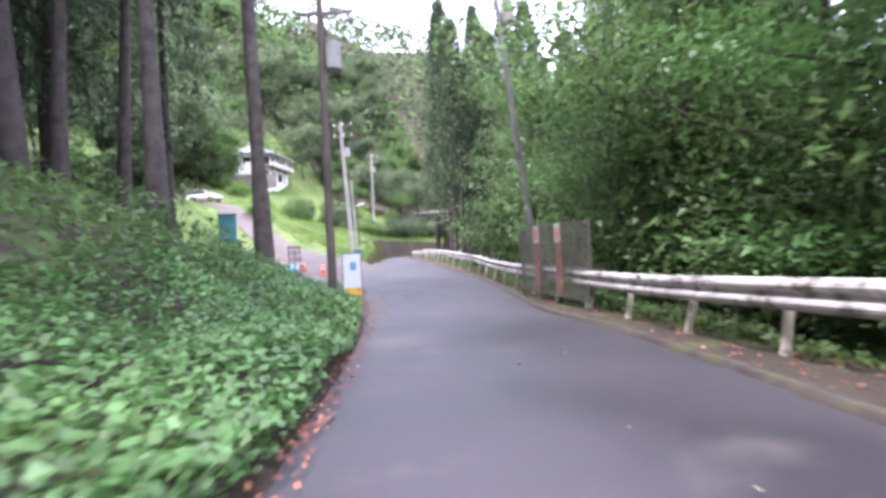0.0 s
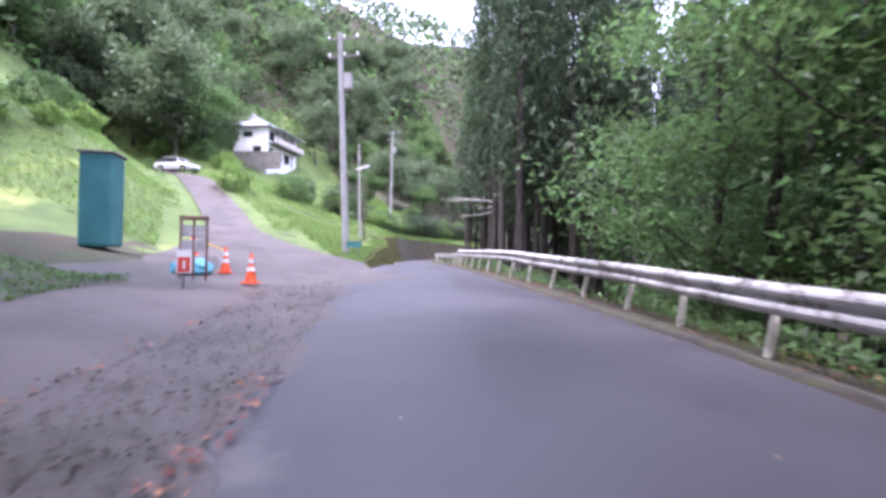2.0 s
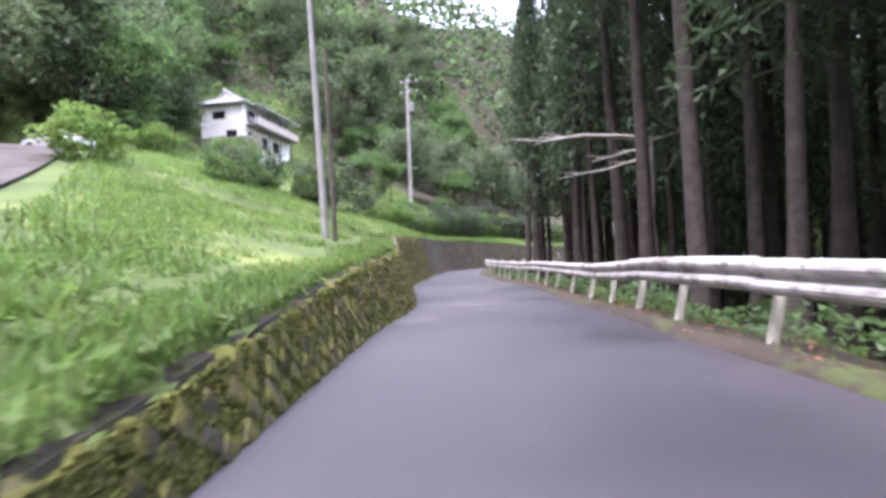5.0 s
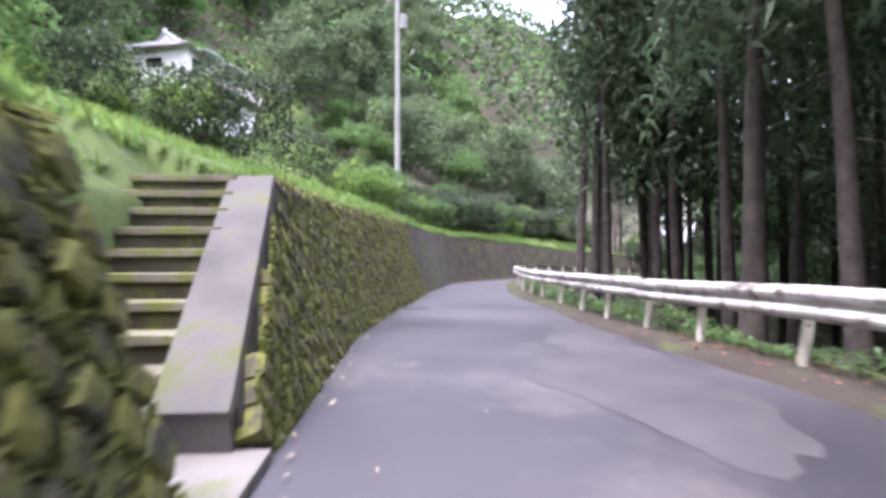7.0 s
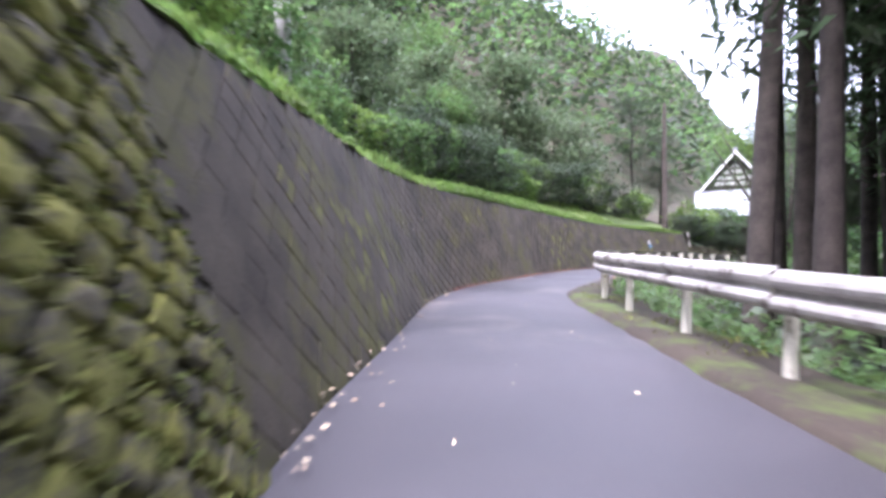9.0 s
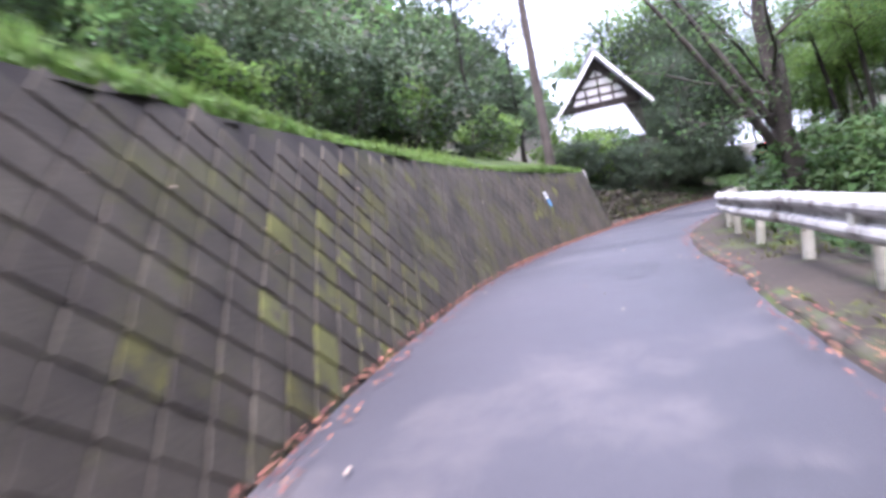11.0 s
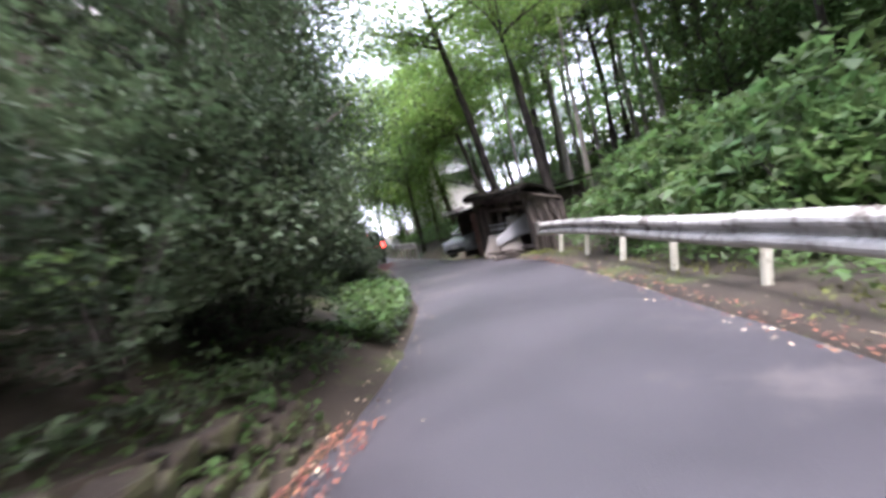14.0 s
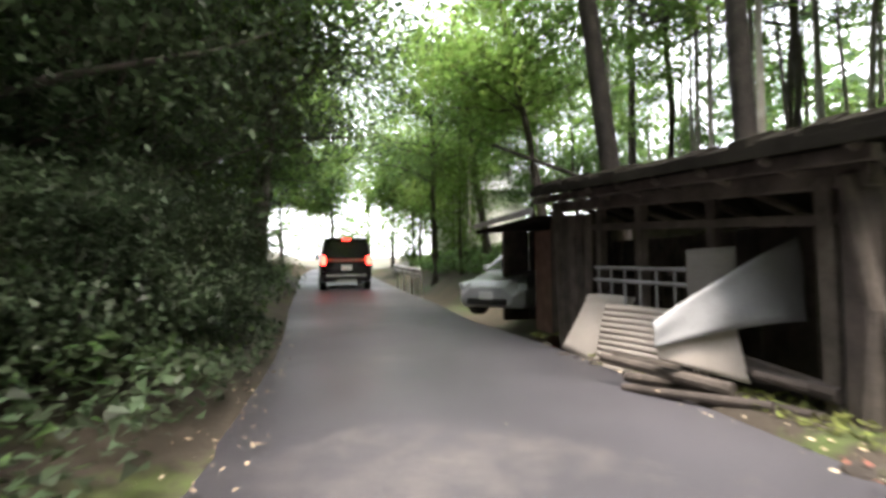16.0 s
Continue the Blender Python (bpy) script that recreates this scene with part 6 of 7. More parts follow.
carpet("left_scrub", pts, 0.1, "leaf", "shady scrub beside the road", 0.7, 0.7)
pts, s_, l_ = lay(6500, (105.6, 116), lambda s, k: tab(LEFT, s) - 0.3 - 1.8 * k**0.7, lambda s, l: np.clip((tab(LEFT, s) - 0.12 - l) * 2.2, 0, np.maximum(0.25, 1.5 - (s - 105) * 0.13)))
q_, _, _ = lay(2400, (116.6, 122.0), lambda s, k: tab(LEFT, s) - 0.12 - 1.5 * k, lambda s, l: np.clip((tab(LEFT, s) - l) * 0.3, 0, 0.4))
carpet("road_edge_plants", q_, 0.16, "leaf", "broad-leaved green plants at the road's edge", 0.6, 0.8, blade=False)
# Dark leaves added over the bare verge; their colour stands in for its shade
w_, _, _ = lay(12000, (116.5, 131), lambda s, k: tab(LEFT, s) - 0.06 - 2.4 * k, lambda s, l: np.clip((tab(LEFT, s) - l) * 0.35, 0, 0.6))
carpet("shade_plants", w_, 0.08, "leaf_dark", "broad-leaved plants with the verge's shade put into their leaf colour", 0.5, 0.75)
carpet("bank_ivy", pts[(s_ > 108) | (l_ < tab(LEFT, s_) - 0.8)], 0.085, "leaf_dark", "ivy and weeds over the stone bank", 0.35, 0.7)
pts, s_, l_ = lay(40000, (WALL0 - 1.5, WALL2), lambda s, k: tab(LEFT, s) - BATTER * tab(WALL_H, s) - 0.1 - 0.9 * k**1.5,
                  lambda s, l: tab(WALL_H, s) + 0.02 + 0.1 * np.clip(tab(LEFT, s) - BATTER * tab(WALL_H, s) - l, 0, 1))
ok_ = (s_ < STAIR0) | (s_ > STAIR2)
carpet("wall_top_grass", pts[ok_], 0.16, "leaf_light", "bright grass and weeds along the wall's top", 0.22, 0.22, -0.9, "grass")
pts, s_, l_ = lay(100000, (36.5, 98), lambda s, k: -2.6 - 36 * k**1.5)
near_branch = np.min([np.hypot(pts[:, 0] - q[0], pts[:, 1] - q[1]) for a, b in zip(BRANCH[:-1], BRANCH[1:]) for q in (a, (a + b) / 2, a * 0.75 + b * 0.25, a * 0.25 + b * 0.75)], axis=0)
carpet("slope_grass", pts[(near_branch > np.where(s_ < 45, 3.4, 2.3)) & ((s_ < STAIR0) | (s_ > STAIR2) | (l_ < -3.0))], 0.3, "leaf_light", "long bright grass on the slope above the road", 0.3, 0.2, -0.8, "grass")


hut_clutter()


# ---- woods far off: canopies over the hills ----
def far_woods():
    n = 80000
    x, y = nr.uniform(-150, 110, n), nr.uniform(-50, 260, n)
    s, l, z = plan_of(x, y)
    far = (l < -50) | ((l > 33) & (s < 118)) | (l > 32) | ((y > 150) & (abs(l) > 12)) | (np.hypot(x - 60, y - 141) > 60) & (s > 160)
    far &= ~((np.arctan2(y - 111, x - 28) > 0.52) & (np.arctan2(y - 111, x - 28) < 0.7) & (x > 40))
    far &= ~((np.arctan2(y - 99, x - 10) < 1.04) & (l < 0) & (s > 100) & (np.hypot(x - 10, y - 99) < 130))
    far &= ~((l > -52) & (l < 0) & (s < 112) & (s > 20))
    x, y = x[far], y[far]
    crown = np.abs(np.sin(x * 0.55 + 1.5 * np.sin(y * 0.31))) * np.abs(np.sin(y * 0.6 + 1.5 * np.sin(x * 0.27)))
    h = land(x, y) + nr.uniform(0.1, 1, len(x)) ** 0.5 * (5 + 9 * crown)
    c = np.stack([x, y, h], 1)
    half = nr.uniform(0, 1, len(c)) < 0.6
    for pick, m in ((half, "leaf_dark"), (~half, "leaf")):
        tagged(quads("far_woods", leaf_quads(nr, c[pick], 1.7, 0.7, 0.1, True), m), "mixed green woods covering the hills", "woods", kind="stuff")


far_woods()

pts, s_, l_ = lay(30000, (34.5, 60), lambda s, k: tab(LEFT, s) - 0.25 - 7.5 * k)
near_branch = np.min([np.hypot(pts[:, 0] - q[0], pts[:, 1] - q[1]) for a, b in zip(BRANCH[:-1], BRANCH[1:]) for q in (a, (a + b) / 2, a * 0.75 + b * 0.25, a * 0.25 + b * 0.75)], axis=0)
carpet("corner_grass", pts[(near_branch > 3.7) & ((s_ < STAIR0) | (l_ < -3.2))], 0.16, "leaf_light", "tufts of grass and weeds where the wall begins", 0.25, 0.22, -0.8, "grass")
pts, _, _ = lay(15000, (-2, 124), lambda s, k: tab(RIGHT, s) + 0.12 + (tab(RAIL, s) + 0.5 - tab(RIGHT, s)) * k, lambda s, l: np.full(len(s), 0.04))
carpet("verge_grass", pts[lumps(pts[:, 0], pts[:, 1], 0.7, 2.0) > -0.15], 0.075, "moss", "short yellow-green grass and moss on the verge", 0.05, 0.3, -0.7, "grass")
pts, _, _ = lay(48000, (8, 122), lambda s, k: -38 - 64 * k)
house_far = (abs(pts[:, 0] + 26.5) + abs(pts[:, 1] - 104)) > 13
carpet("hill_scrub", pts[house_far], 0.95, "leaf", "dense scrub under the trees on the hill", 2.6, 0.6)
pts, s_, l_ = lay(64000, (WALL0 + 0.5, WALL1 - 0.1), lambda s, k: k, lambda s, l: np.zeros(len(s)))
up_ = nr.uniform(0.0, 1.0, len(pts)) * tab(WALL_H, s_)
ok_ = (s_ < STAIR0) | (s_ > STAIR1 + 0.2)
face = np.array([tuple(on(a, tab(LEFT, a) - 0.06 - BATTER * b + 0.09, b)) for a, b in zip(s_[ok_], up_[ok_])])
tagged(quads("wall_moss", leaf_quads(nr, face, 0.05, 0.7, 0.6), "moss"), "tufts of yellow-green moss and small weeds on the wall", "moss", kind="stuff")

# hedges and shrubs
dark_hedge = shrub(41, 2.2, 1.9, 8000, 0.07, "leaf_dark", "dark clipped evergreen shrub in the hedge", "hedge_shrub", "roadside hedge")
for s, l, k in ((106.6, -3.1, 0.8), (108.2, -2.7, 0.95), (109.8, -2.6, 1.0), (111.5, -2.5, 1.05), (113.2, -2.4, 1.05), (114.9, -2.35, 1.1), (116.6, -2.3, 1.0)):
    q = on(s, l)
    put(dark_hedge, q.x, q.y, rng, (k, k), 0.25)
garden = [shrub(42, 2.6, 2.4, 2400, 0.14, "leaf_dark", "rounded dark garden shrub above the wall", "garden_shrub", "shrubs above the wall"),
          shrub(43, 2.2, 1.9, 2200, 0.135, "leaf", "rounded green garden shrub above the wall", "garden_shrub", "shrubs above the wall"),
          shrub(44, 1.8, 1.5, 1900, 0.13, "leaf_light", "yellowish garden shrub above the wall", "garden_shrub", "shrubs above the wall")]
for k in range(26):
    s, l = 74 + k * 1.2 + rng.uniform(-0.4, 0.4), rng.uniform(-6.5, -4.2)
    q = on(s, l)
    put(rng.choice((garden[0], garden[1], garden[2])), q.x, q.y, rng, (0.9, 1.45), 0.1)
for k in range(16):
    s, l = rng.uniform(62, 98), rng.uniform(-14, -7)
    q = on(s, l)
    put(rng.choice(garden), q.x, q.y, rng, (0.9, 1.5), 0.1)
for k in range(7):
    s, l = rng.uniform(106, 116), rng.uniform(-4.2, -3.4)
    q = on(s, l)
    if math.hypot(q.x - 19.5, q.y - 114) > 4.2:
        put(garden[0], q.x, q.y, rng, (0.7, 0.9), 0.2)
slope_shrub = [shrub(45, 2.4, 1.6, 2000, 0.17, "leaf_light", "light green bush on the grassy slope", "bush", "bushes on the slope"),
               shrub(46, 3.0, 2.0, 2200, 0.18, "leaf", "green bush on the grassy slope", "bush", "bushes on the slope")]
for k in range(34):
    s, l = rng.uniform(40, 92), rng.uniform(-34, -9)
    q = on(s, l)
    if clear_branch(q.x, q.y, s, l):
        put(rng.choice(slope_shrub), q.x, q.y, rng, (0.6, 1.3), 0.15)
for k in range(26):
    s = rng.uniform(-2, 122)
    l = tab(RAIL, s) + rng.uniform(1.2, 2.8)
    q = on(s, l)
    put(slope_shrub[1] if k % 3 else garden[0], q.x, q.y, rng, (0.4, 0.75), 0.3)
for k in range(22):
    s = rng.uniform(100, 124)
    q = on(s, tab(RAIL, s) + rng.uniform(1.6, 4.5))
    put(slope_shrub[1] if k % 3 else garden[1], q.x, q.y, rng, (0.8, 1.4), 0.3)
def leaning_tree(seed, x, y, height, lean, leaf="leaf_light", size=0.15):
    """A bare leaning trunk with a high, wide, thin crown."""
    r, nrs = random.Random(seed), np.random.RandomState(seed)
    limbs = [(height * r.uniform(0.5, 0.95), r.uniform(2.5, 4.8), r.uniform(0, 6.28), r.uniform(0.1, 0.6), 0.06) for _ in range(15)]
    bm, ends = trunk_mesh(r, height, 0.19, 0.06, 0.03, 7, limbs, 9)
    t = new("leaning_tree")
    part("trunk", bm, "bark", t)
    c = np.array([tuple(e) for e in ends])[nrs.randint(0, len(ends), 13000)] + np.clip(nrs.normal(0, 1, (13000, 3)), -1.8, 1.8) * np.array([0.9, 0.9, 0.4])
    quads("crown", leaf_quads(nrs, c, size, 0.5, 0.2), leaf, t)
    t.matrix_world = pose(x, y, ground_at(x, y) - 0.2, lean[0], lean[1], 0)
    tagged(t, "tall leaning tree with a high light-green crown" if leaf == "leaf_light" else "leaning tree with a dark crown arching over the road", "tree", "roadside trees")


leaning_tree(61, 37.5, 113.75, 12.5, (-4, -9))
leaning_tree(62, 37.8, 112.0, 13.5, (-3, -6))
leaning_tree(63, 40.6, 127.4, 8.6, (3, 6), leaf="leaf_dark")
leaning_tree(64, 44.6, 131.4, 8.2, (2, 5), leaf="leaf")
leaning_tree(65, 38.2, 123.8, 9.5, (2, 6), leaf="leaf_dark")
leaning_tree(66, 49.5, 125.2, 9.0, (2, -4), leaf="leaf")
for k, (s, l, h, lean) in enumerate(((135.5, -4.6, 10.5, (8, 6)), (138, 6.8, 11, (-8, -6)), (142, -4.8, 11, (8, 6)), (144, 6.6, 11.5, (-7, -5)), (148, -3.6, 11, (5, 4)))):
    q = on(s, l)
    leaning_tree(71 + k, q.x, q.y, h, lean, size=0.23)
for k, (x, y, h) in enumerate(((50.6, 139.2, 8.5), (58.8, 133.0, 8.0), (63.5, 145.0, 9.5), (60.3, 148.0, 9.5))):
    leaning_tree(81 + k, x, y, h, (2, -3), size=0.34)
t_ = thing("fallen_branch", Matrix(), "bare dark branch leaning out beyond the hut roof", "branch")
part("limb", rod((37.1, 114.3, 2.2), (37.2, 116.0, 3.0), 0.04, 0.02, 7), "bark", t_)
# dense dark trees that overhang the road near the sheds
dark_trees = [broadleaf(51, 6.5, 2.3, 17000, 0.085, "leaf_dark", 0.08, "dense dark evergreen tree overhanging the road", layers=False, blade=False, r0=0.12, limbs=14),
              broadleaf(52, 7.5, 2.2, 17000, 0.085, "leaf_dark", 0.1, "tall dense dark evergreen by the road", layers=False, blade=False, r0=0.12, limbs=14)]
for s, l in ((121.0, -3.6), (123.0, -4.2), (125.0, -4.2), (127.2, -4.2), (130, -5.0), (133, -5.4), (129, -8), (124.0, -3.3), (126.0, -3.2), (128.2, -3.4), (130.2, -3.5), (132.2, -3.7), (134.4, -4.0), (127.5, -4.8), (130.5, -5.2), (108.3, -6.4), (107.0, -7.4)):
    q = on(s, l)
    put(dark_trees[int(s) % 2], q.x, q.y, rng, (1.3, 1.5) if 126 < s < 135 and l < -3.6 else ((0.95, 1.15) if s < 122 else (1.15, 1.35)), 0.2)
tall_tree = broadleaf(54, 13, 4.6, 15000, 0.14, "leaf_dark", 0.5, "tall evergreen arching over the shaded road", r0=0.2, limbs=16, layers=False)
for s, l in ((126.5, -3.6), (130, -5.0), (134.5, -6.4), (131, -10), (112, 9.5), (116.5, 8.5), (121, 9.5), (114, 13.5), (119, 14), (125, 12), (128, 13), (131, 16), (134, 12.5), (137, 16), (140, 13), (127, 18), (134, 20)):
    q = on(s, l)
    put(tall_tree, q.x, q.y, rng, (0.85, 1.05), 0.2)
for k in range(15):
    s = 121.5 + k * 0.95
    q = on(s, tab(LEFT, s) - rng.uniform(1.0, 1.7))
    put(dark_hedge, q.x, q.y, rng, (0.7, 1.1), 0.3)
q = Vector((22.55, 110.85, 0))
put(dark_trees[0], q.x, q.y, rng, (0.88, 0.88), 0.3)
put(dark_hedge, q.x - 0.4, q.y - 0.25, rng, (1.3, 1.3), 0.3)
def crooked_tree():
    """Forked leaning trunk with long bare boughs and thin leaves."""
    r, nrs = random.Random(53), np.random.RandomState(53)
    limbs = [(1.7, 6.5, 3.0, 2.2, 0.16), (2.4, 6.5, 2.6, 2.6, 0.13), (2.2, 6.0, 0.6, 2.4, 0.14), (3.6, 3.6, 3.5, 0.9, 0.06), (3.6, 4.0, 2.2, 0.6, 0.06), (4.2, 3.8, 4.4, 0.8, 0.06),
             (4.6, 3.6, 0.2, 0.7, 0.06), (5.0, 3.5, 5.2, 0.6, 0.05), (5.6, 3.2, 1.4, 0.6, 0.05), (3.2, 3.2, 3.1, 0.2, 0.045)]
    bm, ends = trunk_mesh(r, 8.5, 0.34, 0.07, 0.1, 6, limbs, 10)
    twigs = []
    for e in ends[3:]:
        for k in range(2):
            a = r.uniform(0, 6.28)
            tip = e + Vector((math.cos(a), math.sin(a), r.uniform(-0.2, 0.5))) * r.uniform(0.5, 1.1)
            rod(e, tip, 0.018, 0.006, 4, bm)
            twigs.append(tip)
    t = new("crooked_tree")
    part("trunk", bm, "bark", t)
    c = np.array([tuple(e) for e in list(ends) + twigs])
    c = c[c[:, 2] > 3.4]
    pick = nrs.randint(0, len(c), 3800)
    quads("crown", leaf_quads(nrs, c[pick] + nrs.normal(0, 0.4, (3800, 3)) * np.array([1, 1, 0.5]), 0.13, 0.5, 0.2, True), "leaf", t)
    t.matrix_world = pose(16.3, 99.4, ground_at(16.3, 99.4) - 0.3, 0, -7, 0)
    tagged(t, "old crooked forked tree with bare boughs beside the bend", "tree", "roadside trees")


crooked_tree()
put(garden[1], 18.0, 110.9, rng, (1.5, 1.5), 0.2)
put(garden[0], 16.6, 109.6, rng, (1.1, 1.1), 0.2)
put(garden[2], 15.0, 108.6, rng, (1.75, 1.75), 0.2)
gone(dark_hedge, tall_tree, *garden, *slope_shrub, *dark_trees)


def dead_limb():
    """A slender dead tree whose pale forked boughs reach over the road."""
    r = random.Random(64)
    p = on(53.0, 6.9)
    z = ground_at(p.x, p.y)
    h = 5.2 - z
    limbs = [(h * 0.97, 3.6, 2.9, 0.05, 0.07), (h * 0.99, 4.6, 3.2, 0.0, 0.075), (h * 0.93, 2.6, 2.5, 0.15, 0.05), (h * 0.9, 3.0, 3.5, -0.05, 0.05), (h * 0.98, 1.6, 0.6, 0.3, 0.04)]
    bm, ends = trunk_mesh(r, h, 0.13, 0.08, 0.03, 6, limbs)
    t = thing("dead_tree", pose(p.x, p.y, z, 0, 0, 0), "bare dead tree with pale forked boughs over the road", "tree")
    part("trunk", bm, "dead_wood", t)
    for e in ends[::2]:
        a = r.uniform(2.0, 4.2)
        part("twig", rod(e, e + Vector((math.cos(a) * 0.7, math.sin(a) * 0.7, r.uniform(-0.05, 0.3))), 0.022, 0.006, 5), "dead_wood", t)


dead_limb()


# ---- dry-stone bank past the wall, loose stones, dead leaves ----
def set_back(s):
    return 0.22 + float(np.interp(s, [104.4, 104.8, 105.9, 107.5], [0, 0.28, 0.28, 0]))


def stone_bank():
    t = thing("stone_bank", Matrix(), "rough mossy dry-stone bank past the wall's end", "stone wall")
    me_s = []
    for k in range(5):
        r = random.Random(20 + k)
        bm = box((r.uniform(0.16, 0.26), 0.22, r.uniform(0.14, 0.2)), bevel=0.045)
        for v in bm.verts:
            v.co += Vector((noise.noise(v.co * 9 + Vector((k * 7, 0, 0))), noise.noise(v.co * 9 + Vector((0, k * 5, 3))), noise.noise(v.co * 9 + Vector((4, 0, k))))) * 0.075
        me = bpy.data.meshes.new("stone")
        bm.to_mesh(me)
        bm.free()
        me.materials.append(M["stone"])
        me_s.append(me)
    r = random.Random(9)
    for j in range(8):
        s = 104.6 + r.uniform(0, 0.2)
        h = 0.06 + j * 0.165
        while s < 114:
            top = max(0.2, 1.45 - (s - 105) * 0.13)
            if h < top and r.random() < 0.93:
                ob = new("stone", r.choice(me_s))
                ob.parent = t
                q = on(s, tab(LEFT, s) - set_back(s) - 0.42 * h + r.uniform(-0.05, 0.05), h + r.uniform(-0.03, 0.03))
                ob.matrix_world = pose(q.x, q.y, q.z, r.uniform(-12, 12), r.uniform(-14, 14), heading(s) + 90 + r.uniform(-14, 14)) @ Matrix.Diagonal([r.uniform(0.8, 1.2)] * 3 + [1])
            s += r.uniform(0.2, 0.29)
    # earth behind the stones
    verts, faces = [], []
    for i in range(31):
        s = 104.4 + i * 0.32
        top = max(0.2, 1.5 - (s - 105) * 0.13)
        verts += [on(s, tab(LEFT, s) + 0.02 - set_back(s), -0.1), on(s, tab(LEFT, s) - 0.05 - set_back(s) - 0.42 * top, top), on(s, tab(LEFT, s) - 1.6, top + 0.05), on(s, tab(LEFT, s) - 1.7, -0.1)]
        if i:
            a = 4 * i
            faces += [(a - 4 + j, a + j, a + (j + 1) % 4, a - 4 + (j + 1) % 4) for j in range(4)]
    faces += [(0, 1, 2, 3), (120, 123, 122, 121)]
    raw("earth_core", verts, faces, "soil", t)


stone_bank()
pts, s_, l_ = lay(2600, (104.6, 110), lambda s, k: k, lambda s, l: np.zeros(len(s)))
up_ = nr.uniform(0, 1.2, len(pts))
face = np.array([tuple(on(a, tab(LEFT, a) - set_back(a) + 0.07 - 0.42 * b, b)) for a, b in zip(s_, up_)])
face = face[lumps(face[:, 0], face[:, 2] * 2.0, 0.3, 2.0) > -0.1]
tagged(quads("bank_moss", leaf_quads(nr, face, 0.06, 0.7, 0.5), "moss"), "tufts of moss and small ferns on the dry-stone bank", "moss", kind="stuff")


def litter(name, n, s_range, l_fn, size, material, label, h=0.03):
    pts, _, _ = lay(n, s_range, l_fn, lambda s, l: np.full(len(s), h))
    c = pts
    c[:, 2] += nr.uniform(0, 0.03, n)
    az = nr.uniform(0, 6.28, n)
    d = np.stack([np.cos(az), np.sin(az), nr.normal(0, 0.2, n)], 1)
    sd = np.stack([-np.sin(az), np.cos(az), nr.normal(0, 0.25, n)], 1)
    k = (size * nr.uniform(0.5, 1.3, n))[:, None]
    v = np.stack([c - d * k * 0.5, c + sd * k * 0.32, c + d * k * 0.5, c - sd * k * 0.32], 1)
    tagged(quads(name, v, material), label, "dead leaves", kind="stuff")


litter("red_leaves", 1500, (80, 97), lambda s, k: tab(LEFT, s) - 0.05 + 0.3 * k**1.8, 0.042, "litter", "red dead leaves thin along the wall's foot")
litter("red_leaves", 3300, (96, 114), lambda s, k: tab(LEFT, s) - 0.05 + 0.36 * k**1.8, 0.042, "litter", "red dead leaves heaped along the wall's foot")
pts, _, _ = lay(1500, (108, 114), lambda s, k: tab(LEFT, s) - 0.12 - 0.8 * k, lambda s, l: np.clip((tab(LEFT, s) - 0.12 - l) * 0.8, 0, 0.6))
carpet("bank_weeds", pts, 0.08, "leaf", "green weeds on the foot of the stone bank", 0.3, 0.7, blade=False)
litter("brown_leaves", 900, (104.4, 109), lambda s, k: tab(LEFT, s) - 0.02 - 0.5 * k, 0.05, "litter", "brown dead leaves at the bank's foot", 0.05)
litter("red_leaves", 2500, (84, 124), lambda s, k: tab(RIGHT, s) + 0.15 - 0.35 * k**1.8, 0.042, "litter", "red dead leaves along the road's edge", 0.05)
litter("pale_leaves", 380, (108, 127), lambda s, k: tab(RIGHT, s) + 0.4 - 0.75 * k, 0.042, "litter_pale", "pale dead leaves along the road's edge", 0.06)
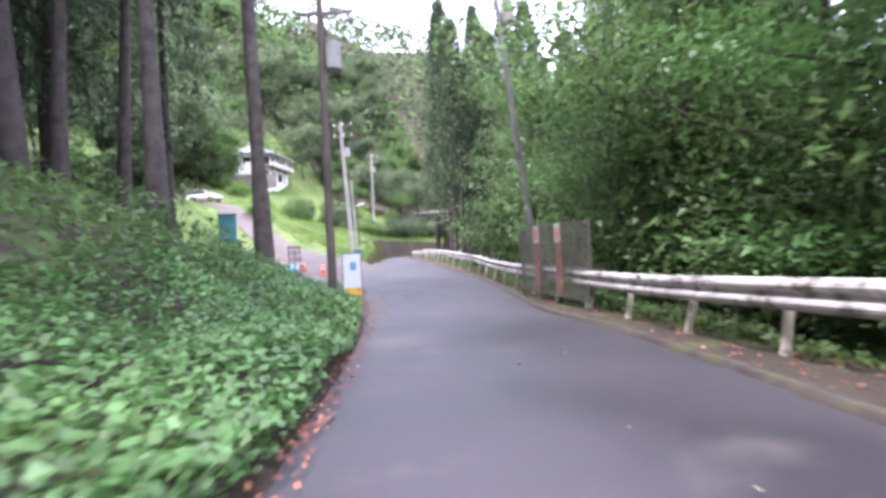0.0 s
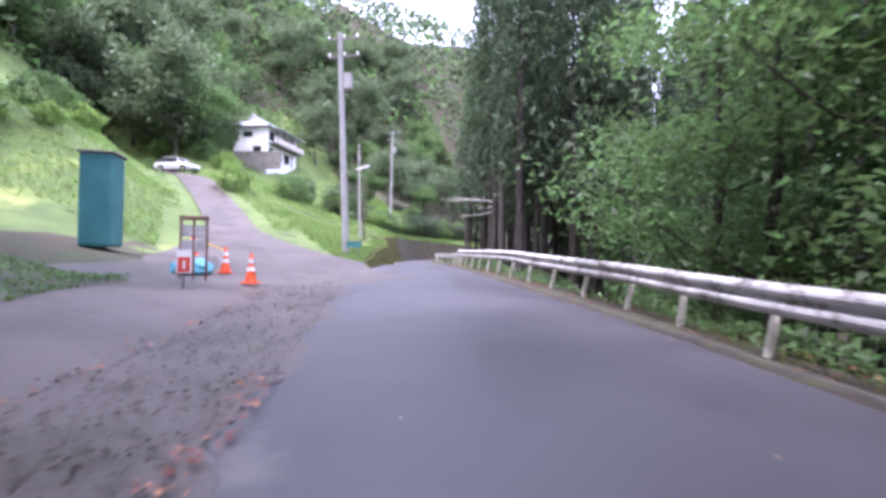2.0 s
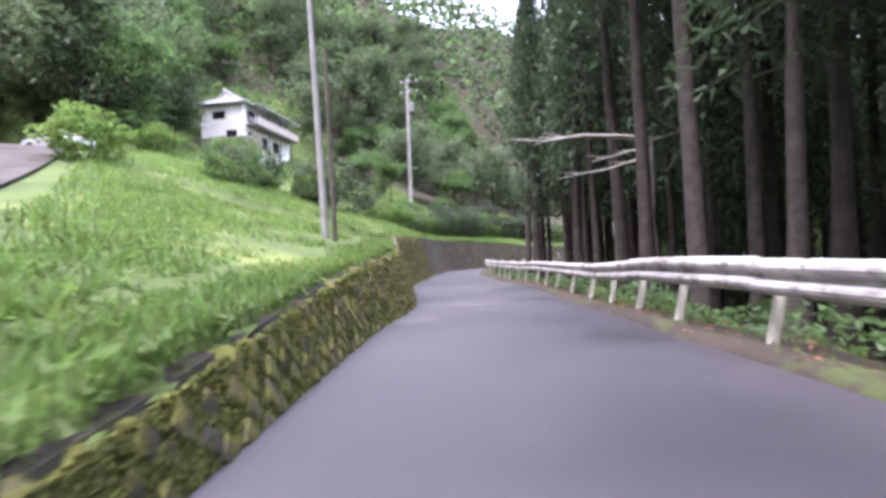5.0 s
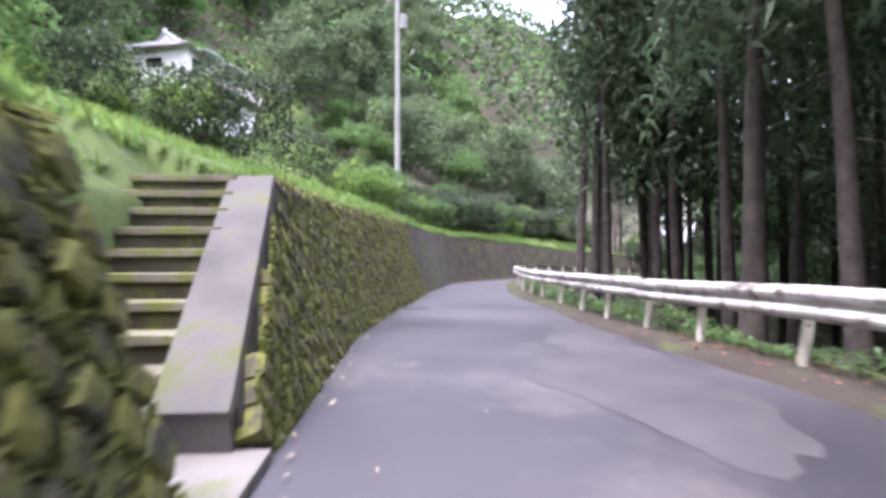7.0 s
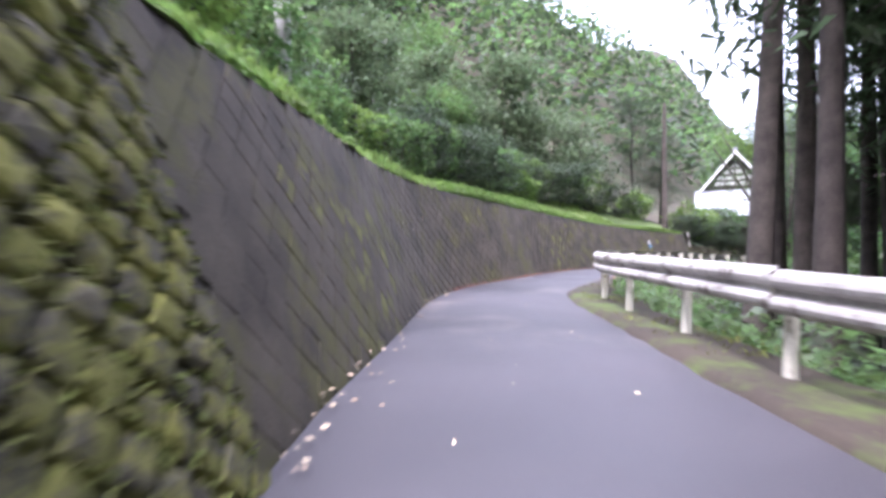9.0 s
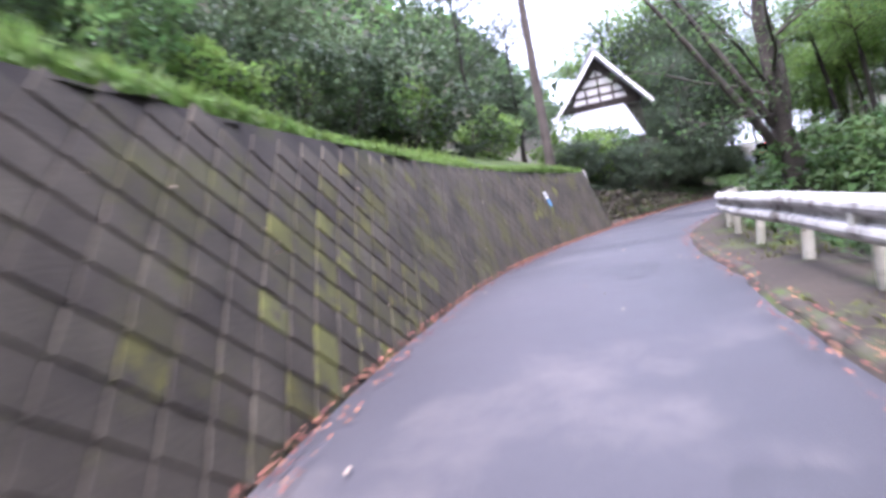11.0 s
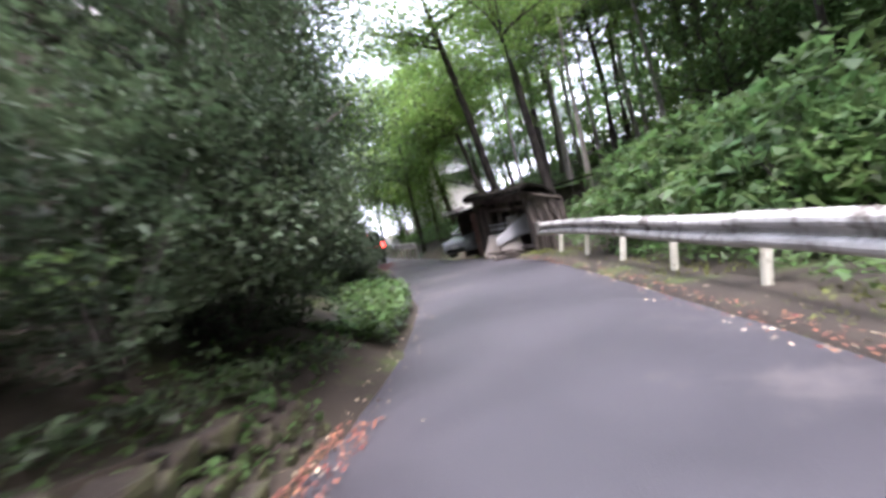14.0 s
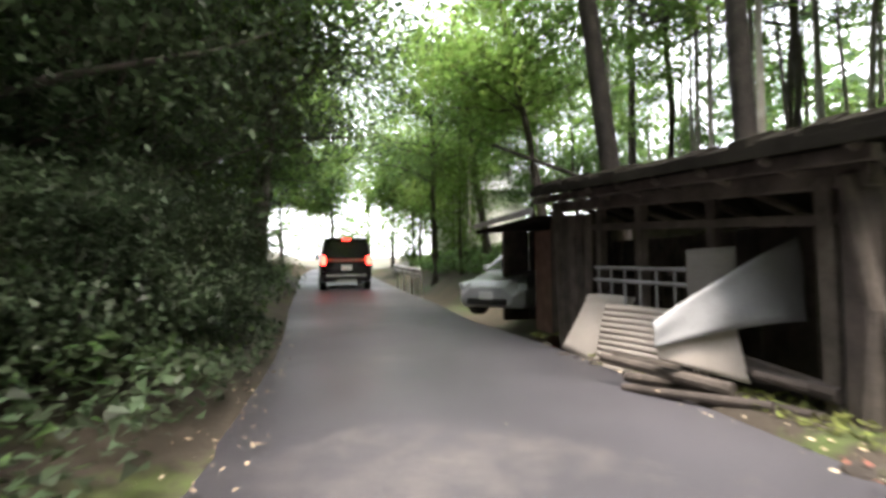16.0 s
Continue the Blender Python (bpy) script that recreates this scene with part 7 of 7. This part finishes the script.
litter("pale_leaves", 420, (108, 130), lambda s, k: tab(LEFT, s) - 0.3 + 0.6 * k, 0.042, "litter_pale", "pale dead leaves along the road's edge", 0.04)
litter("pale_leaves", 260, (48, 80), lambda s, k: tab(LEFT, s) - 0.05 + 0.3 * k**2, 0.06, "litter_pale", "pale dead leaves along the wall's foot")
litter("pale_leaves", 150, (0, 125), lambda s, k: tab(LEFT, s) + (tab(RIGHT, s) - tab(LEFT, s)) * k, 0.05, "litter_pale", "few pale leaves scattered over the asphalt", 0.035)
litter("brown_leaves", 1600, (0, 60), lambda s, k: tab(RIGHT, s) + 0.05 + 0.8 * k, 0.06, "litter", "brown dead leaves under the guard rail", 0.08)
litter("brown_leaves", 900, (2, 20), lambda s, k: tab(LEFT, s) - 0.1 + 0.3 * k, 0.06, "litter", "brown dead leaves at the bank's foot", 0.04)
litter("brown_leaves", 3200, (15.5, 28), lambda s, k: tab(LEFT, s) + 0.1 - 3.6 * k**1.4, 0.045, "soil", "trodden brown leaves and mud on the junction", 0.035)
litter("brown_leaves", 700, (16, 27), lambda s, k: -2.4 - 2.4 * k, 0.07, "litter", "brown dead leaves at the junction", 0.06)
litter("rubble", 2600, (17, 33), lambda s, k: tab(LEFT, s) - 0.1 - 3.4 * k, 0.055, "soil", "broken muddy crumbs on the junction", 0.035)

pts, s_, l_ = lay(90, (76, 104), lambda s, k: k, lambda s, l: np.zeros(len(s)))
face = np.array([tuple(on(a, tab(LEFT, a) - 0.06 - BATTER * b + 0.05, b)) for a, b in zip(s_, nr.uniform(0.1, 0.95, len(s_)) * tab(WALL_H, s_))])
tagged(quads("wall_leaves", leaf_quads(nr, face, 0.036, 0.6, 0.6), "litter_pale"), "pale dead leaves caught on the wall", "dead leaves", kind="stuff")

# ---- the blocks of the two walls ----
block_wall("mossy_wall", [(34.8, STAIR0), (STAIR1 + 0.1, WALL1)], 0.2, 0.1, 0.03, "moss_block", (56, 61.5), "retaining wall of mossy blocks set on edge", 0.7)
block_wall("grey_wall", [(WALL1, WALL2)], 0.27, 0.018, 0.004, "grey_block", (87, 95), "brown-grey retaining wall of blocks set on edge", 0.945)
